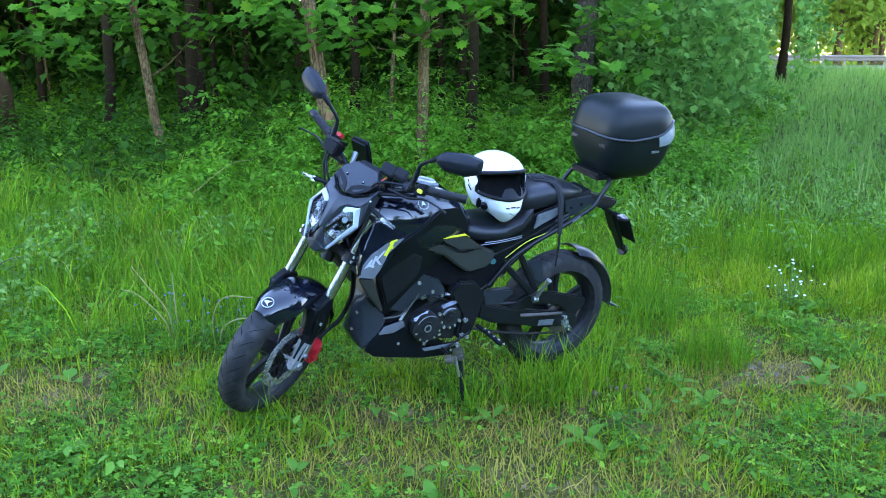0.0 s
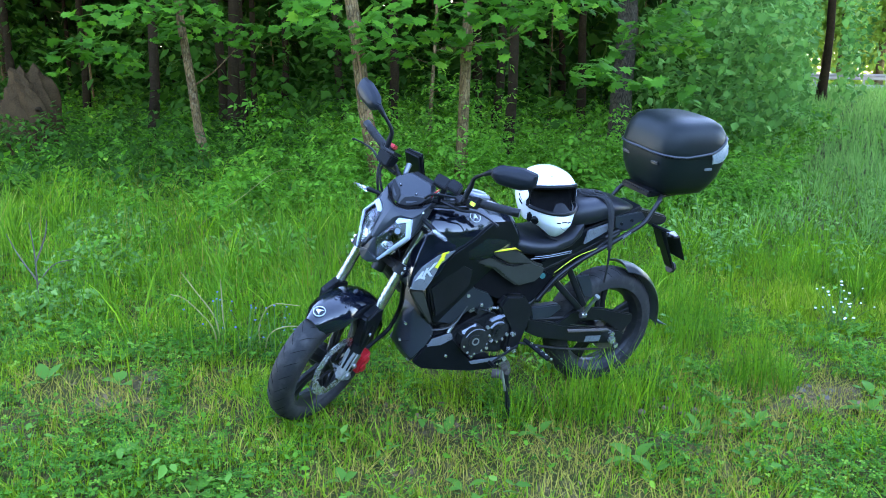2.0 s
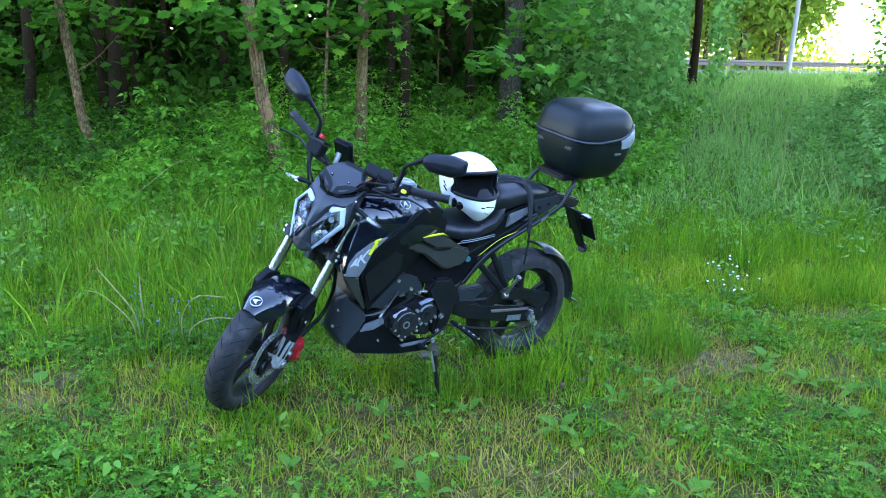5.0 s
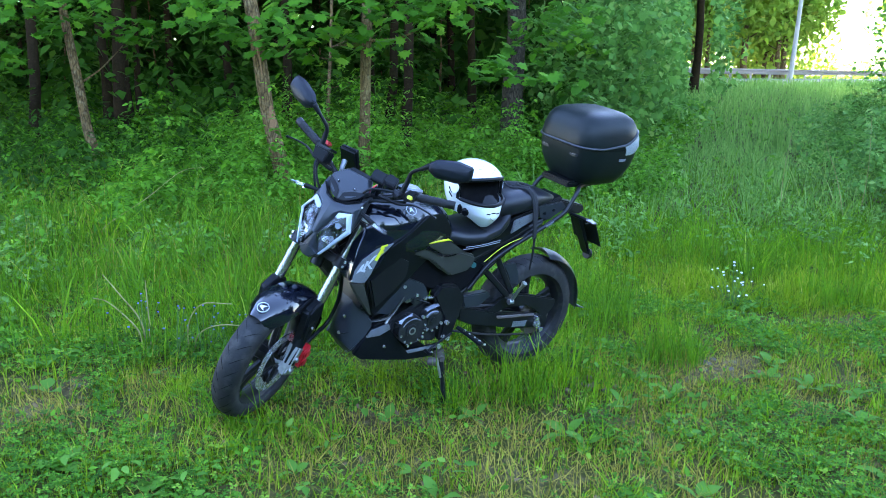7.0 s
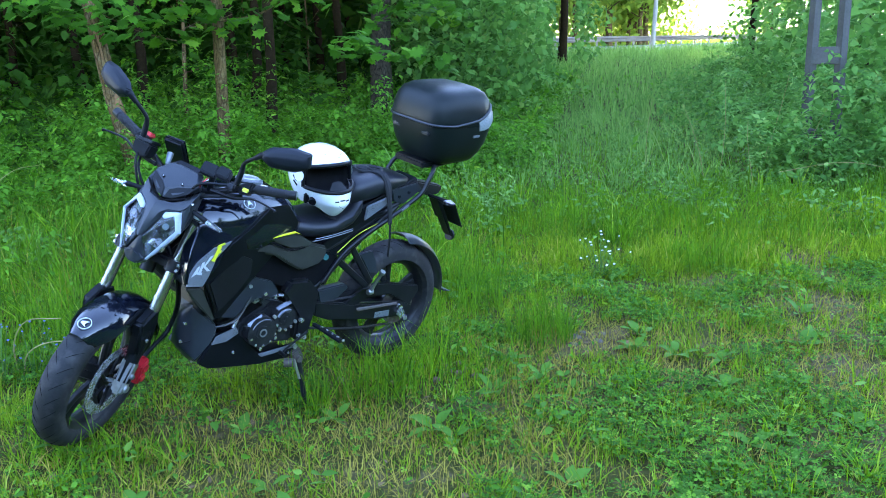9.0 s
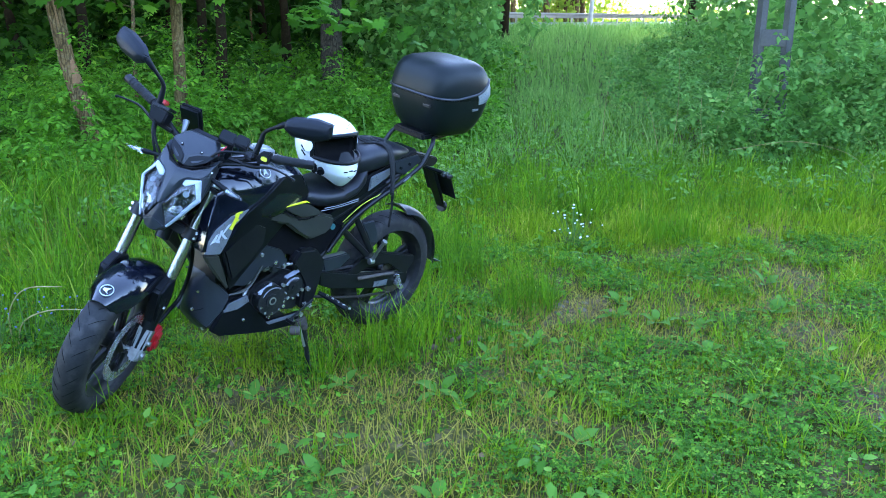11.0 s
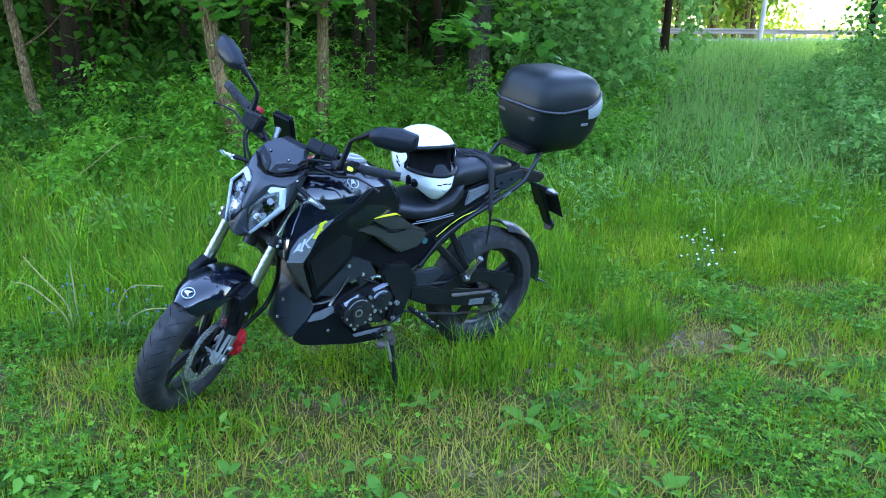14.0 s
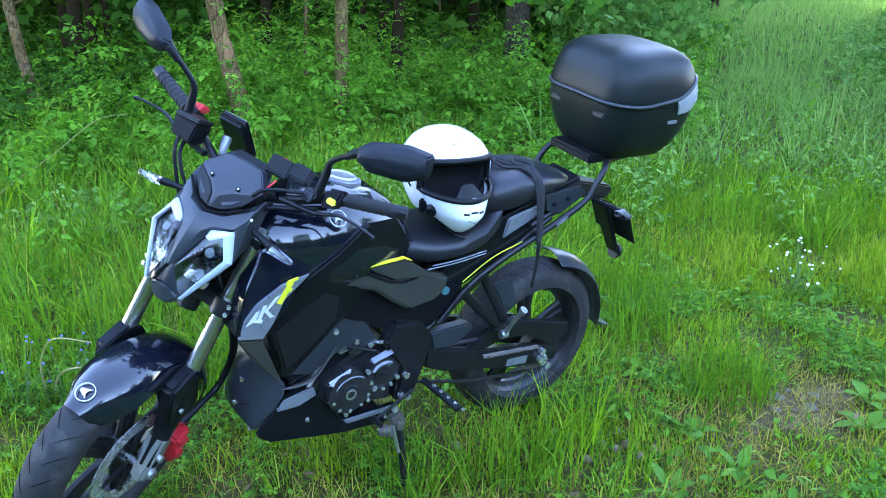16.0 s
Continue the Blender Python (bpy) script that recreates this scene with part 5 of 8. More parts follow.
part("sensor_cable", low(tube([(-0.075, 0.09, 0.09), (-0.13, 0.095, 0.14), (-0.19, 0.1, 0.2), (-0.18, 0.1, 0.32), (-0.08, 0.1, 0.43)], 0.0065, 8, 6)), M_BLACK, bike)

# front mudguard: a shell over the tyre with side brackets
EM = 42.0
rows = []
for k in range(13):
    a = radians(33 + 122 * k / 12)
    f = k / 12
    wdt = 0.094 * (0.5 + 0.5 * min(1, f / 0.16) ** 0.5) * (1 - 0.35 * max(0, f - 0.75) / 0.25)
    rad = 0.318 + 0.014 * math.sin(math.pi * f)
    row = []
    for j in range(-4, 5):
        b = j / 4
        row.append((0.028 + (rad - 0.045 * b * b * b * b - 0.018 * b * b) * math.cos(a), wdt * b, (rad - 0.045 * b * b * b * b - 0.018 * b * b) * math.sin(a)))
    rows.append(row)
fend = part("front_mudguard", low(skin(rows, 0.004, 0.0015)), M_GLOSS, bike, "gloss black front mudguard")
EMB = Matrix.Translation((0.028 + 0.3265 * math.cos(radians(EM)), 0, 0.3265 * math.sin(radians(EM)))) @ Matrix.Rotation(radians(90 - EM), 4, "Y") @ Matrix.Rotation(radians(90), 4, "X")
em = low(lathe([(0.0218, -0.003), (0.024, -0.003), (0.024, 0.001), (0.0218, 0.001), (0.0218, -0.003)], 32, EMB))
part("emblem_ring", em, M_DECAL, fend, "round white emblem")
part("emblem", plate([(-0.013, -0.012), (-0.004, -0.004), (0.004, -0.004), (0.013, -0.012), (0.004, 0.014), (-0.004, 0.014)], -0.0005, 0.0012, 0.0), M_DECAL, fend).data.transform(LOW @ EMB)
for s in (-1, 1):
    part("mudguard_bracket", low(plate([(-0.04, 0.28), (0.02, 0.322), (0.1, 0.308), (0.165, 0.25), (0.12, 0.24), (0.07, 0.19), (0.045, 0.12), (-0.005, 0.12), (-0.02, 0.19)], s * 0.082, s * 0.092, 0.004)), M_BLACK, fend, "matt black mudguard bracket")
    part("fork_guard", low(hull([(x, s * y, z) for x, z in ((0.0, 0.27), (0.035, 0.325), (0.06, 0.32), (0.12, 0.26), (0.08, 0.19), (0.05, 0.12), (0.0, 0.12), (-0.015, 0.2)) for y in (0.085, 0.13)], 0.01, 3)), M_BLACK, fend, "matt black fork guard wing")
    part("fastener", low(disc((0.05, s * 0.139, 0.2), (0, 1, 0), 0.007, 0.006, 12)), M_STEEL, fend)

M_BUCKET = material("smoked_lamp_bucket", (0.02, 0.023, 0.026), (0.05, 0.056, 0.06), 0.2, 0.6, 12, 120, 0.05)
# headlight and cowl (in the steering's frame): a raked face, a V of two lamps under a satin blade
LAMP = [(0.128, 0.042, 0.703), (0.114, 0.082, 0.726), (0.113, 0.114, 0.658), (0.127, 0.08, 0.583), (0.139, 0.048, 0.514), (0.169, 0.01, 0.592)]
hl = part("headlight", front(hull([(a - 0.012, b * 0.96 * s, c) for a, b, c in LAMP for s in (1, -1)] + [(0.13, 0.02, 0.495), (0.13, -0.02, 0.495), (0.05, 0.09, 0.74), (0.05, -0.09, 0.74), (0.04, 0.07, 0.6), (0.04, -0.07, 0.6), (0.05, 0, 0.51)], 0.004)), M_COWL, bike, "angular headlight housing")
for s in (1, -1):
    q = [Vector((a, b * s, c)) for a, b, c in LAMP]
    cen = sum(q, Vector()) / 6
    nrm = Vector((0.9, 0.38 * s, 0.16)).normalized()
    part("lamp_bucket", front(hull([p - nrm * 0.004 + (cen - p) * 0.04 for p in q] + [p - nrm * 0.02 for p in q], 0.002)), M_BUCKET, hl, "black lamp bucket")
    part("lens", front(hull([p + nrm * 0.012 + (cen - p) * 0.05 for p in q] + [p + nrm * 0.008 + (cen - p) * 0.05 for p in q], 0.001)), M_LENS, hl, "clear headlamp lens")
    rim = [q[0].lerp(q[5], 0.12), q[0], q[1], q[2], q[3], q[4]]
    part("running_light", front(tube([p + nrm * 0.012 + (cen - p) * f for p, f in zip(rim, (0.1, 0.1, 0.12, 0.12, 0.1, 0.06))], [0.007, 0.013, 0.018, 0.017, 0.013, 0.008], 8, 0, 0.4)), M_DRL, hl, "pale C-shaped light strip")
    along = Vector((-0.39, 0.92 * s, 0.0))
    for da, dz, w, h in ((-0.012, -0.036, 0.026, 0.02), (0.018, -0.052, 0.014, 0.014), (0.012, 0.03, 0.022, 0.014), (-0.02, 0.022, 0.012, 0.02), (0.02, -0.012, 0.014, 0.02)):
        inner = cen + nrm * 0.002 + along * da + UP * dz
        part("reflector", front(hull([inner + along * w + UP * h * 0.6, inner - along * w * 0.8 + UP * h * 0.4, inner + along * w * 0.5 - UP * h, inner - along * w - UP * h * 0.8, inner + nrm * 0.011 + along * w * 0.3 + UP * h * 0.5, inner + nrm * 0.008 - along * w * 0.4 - UP * h * 0.5], 0.0012)), M_STEEL if dz < -0.02 else M_BUCKET, hl, "chrome reflector" if dz < -0.02 else "")
    for dz in (-0.03, 0.028):
        part("projector", front(disc(cen + nrm * 0.006 + UP * dz, nrm, 0.012, 0.01, 18, 0.003)), M_REFLECT, hl, "round projector lens")
    part("side_cowl", front(hull([(0.095, s * 0.098, 0.765), (0.112, s * 0.085, 0.73), (0.109, s * 0.117, 0.658), (0.118, s * 0.088, 0.588), (0.03, s * 0.1, 0.7), (0.025, s * 0.1, 0.825), (0.09, s * 0.07, 0.735), (0.05, s * 0.08, 0.62), (0.062, s * 0.096, 0.82), (0.03, s * 0.08, 0.8)], 0.003)), M_COWL, hl)
    part("fastener", front(disc((0.088, s * 0.099, 0.767), (0.7, 0.6 * s, 0.3), 0.004, 0.006, 12)), M_ALU, hl)
face = [((0.179, 0.592), (0.177, 0.005, 0.595), (0.171, 0.012, 0.601)), ((0.175, 0.64), (0.168, 0.014, 0.645), (0.153, 0.027, 0.65)), ((0.166, 0.69), (0.154, 0.026, 0.697), (0.133, 0.046, 0.707)), ((0.16, 0.712), (0.142, 0.045, 0.719), (0.117, 0.085, 0.731)),
        ((0.15, 0.736), (0.131, 0.05, 0.746), (0.098, 0.098, 0.761)), ((0.13, 0.737), (0.114, 0.06, 0.758), (0.084, 0.101, 0.793)), ((0.1, 0.732), (0.09, 0.066, 0.77), (0.062, 0.101, 0.822))]
part("cowl_face", front(skin([[c, b, (a[0], 0, a[1])] + [(q[0], -q[1], q[2]) for q in (b, c)] for a, b, c in face], 0.006, 0.0015)), M_COWL, hl, "satin blue-grey headlight cowl", 24)
part("chin", front(hull([(0.158, 0.008, 0.538), (0.158, -0.008, 0.538), (0.143, 0.046, 0.519), (0.143, -0.046, 0.519), (0.143, 0.02, 0.49), (0.143, -0.02, 0.49), (0.12, 0.055, 0.53), (0.12, -0.055, 0.53), (0.08, 0.03, 0.5), (0.08, -0.03, 0.5)], 0.006, 3)), M_COWL, hl, "rounded dark grey chin")
part("cowl_slot", front(tube([(0.1, 0.09, 0.79), (0.121, 0.046, 0.757), (0.131, 0, 0.742), (0.121, -0.046, 0.757), (0.1, -0.09, 0.79)], 0.0045, 8, 4, 0.6)), M_LINER, hl, "dark slot under the instrument cowl")
scr = part("instrument_cowl", front(hull([(0.126, 0, 0.75), (0.121, 0.006, 0.79), (0.121, -0.006, 0.79), (0.106, 0.034, 0.812), (0.106, -0.034, 0.812), (0.08, 0.09, 0.833), (0.08, -0.09, 0.833), (0.1, 0.07, 0.792), (0.1, -0.07, 0.792), (0.118, 0.03, 0.757), (0.118, -0.03, 0.757), (0.052, 0.05, 0.876), (0.052, -0.05, 0.876),
      (0.02, 0.062, 0.882), (0.02, -0.062, 0.882), (0.03, 0.085, 0.82), (0.03, -0.085, 0.82)], 0.0025)), M_COWL, bike, "small angular instrument cowl", 20)
for s in (-1, 1):
    vent = part("vent", front(hull([(0.129, 0.004 * s, 0.752), (0.1235, 0.01 * s, 0.786), (0.111, 0.036 * s, 0.806), (0.087, 0.09 * s, 0.828), (0.105, 0.074 * s, 0.792), (0.122, 0.032 * s, 0.757), (0.1, 0.03 * s, 0.775), (0.085, 0.07 * s, 0.8)], 0.0015)), M_BLACK, scr, "black air slot")
    part("vent_blade", front(hull([(0.123, 0.022 * s, 0.774), (0.108, 0.064 * s, 0.8), (0.117, 0.05 * s, 0.781), (0.123, 0.03 * s, 0.768), (0.11, 0.04 * s, 0.78)], 0.001)), M_COWL, vent)
    part("fastener", front(disc((0.103, s * 0.04, 0.819), (0.85, 0.2 * s, 0.55), 0.0055, 0.005, 14)), M_BLACK, scr)
    part("fastener", front(disc((0.1045, s * 0.0403, 0.8198), (0.85, 0.2 * s, 0.55), 0.0028, 0.005, 10)), M_ALU, scr)
part("instrument_panel", front(box((0.02, 0.11, 0.06), pose(0.03, 0, 0.868, 0, -35, 0), 0.008)), M_BLACK, bike)

# indicators in front
for s in (-1, 1):
    ind = part("turn_signal", front(tube([(0.07, s * 0.095, 0.745), (0.075, s * 0.14, 0.738), (0.078, s * 0.172, 0.732)], [0.008, 0.009, 0.011], 10)), M_BLACK, bike)
    part("lens", front(hull([(0.062, s * 0.17, 0.72), (0.098, s * 0.17, 0.72), (0.062, s * 0.17, 0.741), (0.098, s * 0.17, 0.741), (0.07, s * 0.241, 0.719), (0.09, s * 0.241, 0.719), (0.07, s * 0.241, 0.731), (0.09, s * 0.241, 0.731)], 0.004)), M_LENS, ind, "clear indicator lens")
    part("reflector", front(hull([(0.07, s * 0.175, 0.724), (0.09, s * 0.175, 0.724), (0.07, s * 0.175, 0.737), (0.09, s * 0.175, 0.737), (0.075, s * 0.232, 0.723), (0.085, s * 0.232, 0.729)], 0.002)), M_STEEL, ind, "silvered reflector")

# handlebar
bar = part("handlebar", front(tube([(-0.04, -0.37, 0.946), (-0.012, -0.24, 0.906), (0.0, -0.13, 0.845), (0.0, -0.04, 0.81), (0.0, 0.04, 0.81), (0.0, 0.13, 0.845), (-0.012, 0.24, 0.906), (-0.04, 0.37, 0.946)], 0.0125, 14, 5)), M_SATIN, bike)
part("bar_clamp", front(hull([(-0.03, -0.06, 0.72), (0.03, -0.06, 0.72), (-0.03, 0.06, 0.72), (0.03, 0.06, 0.72), (-0.02, -0.055, 0.83), (0.02, -0.055, 0.83), (-0.02, 0.055, 0.83), (0.02, 0.055, 0.83)], 0.006)), M_SATIN, bike)
for s in (1, -1):
    part("fork_cap", front(join(disc((0.02, s * FB, 0.728), (0, 0, 1), 0.024, 0.018, 24, 0.003), disc((0.02, s * FB, 0.742), (0, 0, 1), 0.012, 0.012, 6, 0.001))), M_ALU, bike, "silver fork cap")
    g = part("grip", front(tube([(-0.015, s * 0.255, 0.912), (-0.04, s * 0.375, 0.947)], [0.017, 0.0165, 0.0175, 0.0165], 16)), M_STRAP, bar, "ribbed black rubber grip")
    for k in range(7):
        f = 0.12 + 0.125 * k
        part("grip_rib", front(disc(Vector((-0.015, s * 0.255, 0.912)).lerp(Vector((-0.04, s * 0.375, 0.947)), f), (-0.2, s, 0.29), 0.0182, 0.006, 16, 0.001)), M_STRAP, g)
    part("bar_end", front(disc((-0.042, s * 0.388, 0.951), (-0.2, s, 0.29), 0.018, 0.028, 18, 0.004)), M_SATIN, g)
    hs = part("switch_housing", front(hull([(-0.04, s * 0.205, 0.87), (0.02, s * 0.205, 0.865), (-0.04, s * 0.25, 0.885), (0.02, s * 0.25, 0.88), (-0.04, s * 0.205, 0.915), (0.01, s * 0.205, 0.92), (-0.045, s * 0.25, 0.93), (0.01, s * 0.25, 0.933)], 0.008)), M_BLACK, bar)
    if s > 0:
        part("switch", front(box((0.012, 0.024, 0.016), pose(0.021, 0.235, 0.895), 0.003)), M_YELLOW, hs, "yellow flash switch")
    else:
        part("switch", front(box((0.036, 0.034, 0.02), pose(-0.022, -0.222, 0.928), 0.005)), M_RED, hs, "red stop switch")
    part("lever", front(tube([(0.04, s * 0.12, 0.84), (0.034, s * 0.196, 0.848), (0.03, s * 0.227, 0.856), (0.03, s * 0.273, 0.876), (0.03, s * 0.323, 0.878), (0.03, s * 0.368, 0.874), (0.028, s * 0.374, 0.872)], [0.012, 0.0105, 0.008, 0.0065, 0.0055, 0.0055, 0.009], 10, 5, 0.7)), M_SATIN, bar, "black lever")
    part("lever_perch", front(hull([(-0.02, s * 0.165, 0.855), (0.05, s * 0.165, 0.87), (-0.02, s * 0.2, 0.875), (0.055, s * 0.205, 0.872), (-0.02, s * 0.165, 0.9), (0.04, s * 0.165, 0.9), (-0.02, s * 0.2, 0.915), (0.045, s * 0.2, 0.9)], 0.006)), M_SATIN, bar)
rsv = part("brake_reservoir", front(hull([(0.025, -0.147, 0.85), (0.085, -0.147, 0.85), (0.025, -0.208, 0.852), (0.085, -0.208, 0.852), (0.02, -0.142, 0.9), (0.09, -0.142, 0.9), (0.02, -0.214, 0.904), (0.09, -0.214, 0.904)], 0.005)), M_BLACK, bar, "black brake fluid reservoir")
part("reservoir_lid", front(box((0.074, 0.076, 0.011), pose(0.055, -0.178, 0.909, 3), 0.004)), M_SATIN, rsv, "flat black lid")
part("clutch_cable", front(tube([(0.055, 0.175, 0.885), (0.1, 0.1, 0.85), (0.07, 0.06, 0.79), (0.0, 0.03, 0.7)], 0.005, 8, 6)), M_BLACK, bar)
part("brake_line", front(tube([(0.06, -0.19, 0.88), (0.09, -0.17, 0.82), (0.07, -0.13, 0.74), (0.03, -0.1, 0.66)], 0.005, 8, 6)), M_BLACK, bar)
part("throttle_cable", front(tube([(0.01, -0.2, 0.88), (0.06, -0.17, 0.81), (0.05, -0.11, 0.74), (0.0, -0.05, 0.7)], 0.005, 8, 6)), M_BLACK, bar)
part("wiring_loom", front(tube([(-0.02, 0.215, 0.868), (0.04, 0.16, 0.835), (0.05, 0.1, 0.8), (0.02, 0.06, 0.72)], 0.007, 8, 6)), M_BLACK, bar)


def mirror(s):
    """Rear-view mirror on a bent stalk; the head is a six-sided shell with a glass on its back."""
    base, knee, neck, tip = (0.06, s * 0.207, 0.95), (0.076, s * 0.21, 0.985), (0.127, s * 0.276, 1.038), (0.076, s * 0.442, 1.094)
    st = part("mirror", front(tube([(0.05, s * 0.205, 0.9), base, knee, (0.1, s * 0.24, 1.012), neck], [0.012, 0.011, 0.0075, 0.007, 0.008], 10, 4)), M_BLACK, bike)
    part("stalk_collar", front(tube([(0.11, s * 0.253, 1.02), neck, (0.121, s * 0.295, 1.044)], [0.009, 0.012, 0.016], 12)), M_BLACK, st)
    n, t = Vector(neck), Vector(tip)
    ax = (t - n).normalized()
    up = (Vector((0.12, 0, 1)) - ax * Vector((0.12, 0, 1)).dot(ax)).normalized()
    out = ax.cross(up) * s
    length = (t - n).length
    shape = [(0.0, -0.012, 0.014), (0.18, -0.038, 0.036), (0.66, -0.047, 0.043), (0.99, -0.012, 0.03), (0.95, -0.03, 0.0)]
    pts = []
    for f, lo, hi in shape:
        for d, sh in ((0.0, 1.0), (0.014, 0.94), (0.027, 0.72), (0.034, 0.36)):
            c = n + ax * length * (0.5 + (f - 0.5) * (0.35 + 0.65 * sh)) + out * d
            pts += [c + up * lo * sh, c + up * hi * sh]
    head = part("mirror_shell", front(hull(pts, 0.004)), M_MIRRORSHELL, st, "black angular mirror shell", 32)
    gl = [n + ax * length * f + up * h - out * 0.001 for f, h in ((0.08, -0.012), (0.25, -0.033), (0.66, -0.039), (0.93, -0.014), (0.93, 0.025), (0.7, 0.035), (0.25, 0.03), (0.08, 0.011))]
    gb = bmesh.new()
    gb.faces.new([gb.verts.new(p) for p in gl])
    bmesh.ops.solidify(gb, geom=gb.faces[:], thickness=0.0015)
    part("mirror_glass", front(gb), M_MIRROR, head)


M_MIRROR = material("mirror_glass", (0.75, 0.77, 0.78), (0.78, 0.8, 0.8), 0.03, 1.0, 4, 30, 0.0, rough_var=0.01)
M_MIRRORSHELL = material("satin_mirror_plastic", (0.006, 0.0075, 0.011), (0.01, 0.012, 0.017), 0.44, 0, 9, 320, 0.08, 0.1, (0.03, 0.032, 0.036), spec=0.22)
mirror(1)
mirror(-1)

# phone cradle and action camera on the bar
ACROSS, ALONG = Vector((0.036, 0.117, 0.009)).normalized(), Vector((-0.121, 0.005, -0.086)).normalized()
PH = Matrix.Translation((-0.0325, -0.098, 0.91)) @ Matrix((ALONG.cross(ACROSS), ACROSS, ALONG)).transposed().to_4x4()
ph = part("phone_cradle", front(box((0.024, 0.104, 0.156), PH, 0.011, 3)), M_BLACK, bar, "black phone cradle with a grey clamp")
part("screen", front(box((0.003, 0.09, 0.142), PH @ Matrix.Translation((-0.0125, 0, 0)), 0.001)), M_GLOSS, ph)
part("clamp", front(tube([(0.0, -0.085, 0.835), (0.02, -0.088, 0.862), (0.008, -0.1, 0.9)], [0.011, 0.009, 0.013], 10, 3)), M_SILVER, ph, "pale grey clamp")
gp = part("camera_mount", front(tube([(0.0, 0.1, 0.835), (0.03, 0.1, 0.89)], [0.014, 0.011], 10)), M_BLACK, bar)
ac = part("action_camera", front(box((0.05, 0.06, 0.046), pose(0.034, 0.083, 0.907, 0, -15, 10), 0.005)), M_BLACK, gp, "small black action camera")
part("button", front(box((0.018, 0.022, 0.003), pose(0.032, 0.083, 0.9305, 0, -15, 10), 0.001)), M_RED, ac)
part("charger_box", front(box((0.05, 0.05, 0.042), pose(0.024, 0.136, 0.916, 0, -15, 10), 0.005)), M_BLACK, gp)
part("red_cable", front(tube([(0.062, 0.1, 0.878), (0.07, 0.09, 0.85), (0.05, 0.08, 0.82)], 0.003, 6, 4)), M_RED, gp)

# tank, shrouds and side panels
tank = part("fuel_tank", loft([(0.57, 0.10, 0.78, 0.88, 0.5), (0.62, 0.13, 0.76, 0.96, 0.5), (0.7, 0.155, 0.74, 1.02, 0.36), (0.8, 0.178, 0.74, 1.045, 0.34), (0.9, 0.18, 0.74, 1.045, 0.36), (1.0, 0.15, 0.76, 1.015, 0.46), (1.07, 0.11, 0.8, 0.97, 0.5)], None, 2, 2.15), M_GLOSS, bike, "gloss black fuel tank")
part("filler_cap", lathe([(0.0, -0.012), (0.042, -0.012), (0.042, 0.004), (0.037, 0.008), (0.033, 0.004), (0.0, 0.006)], 36, Matrix.Translation((0.766, 0, 1.036)) @ Matrix.Rotation(radians(-10), 4, "Y") @ Matrix.Rotation(radians(90), 4, "X")), M_ALU, tank, "round silver filler cap")
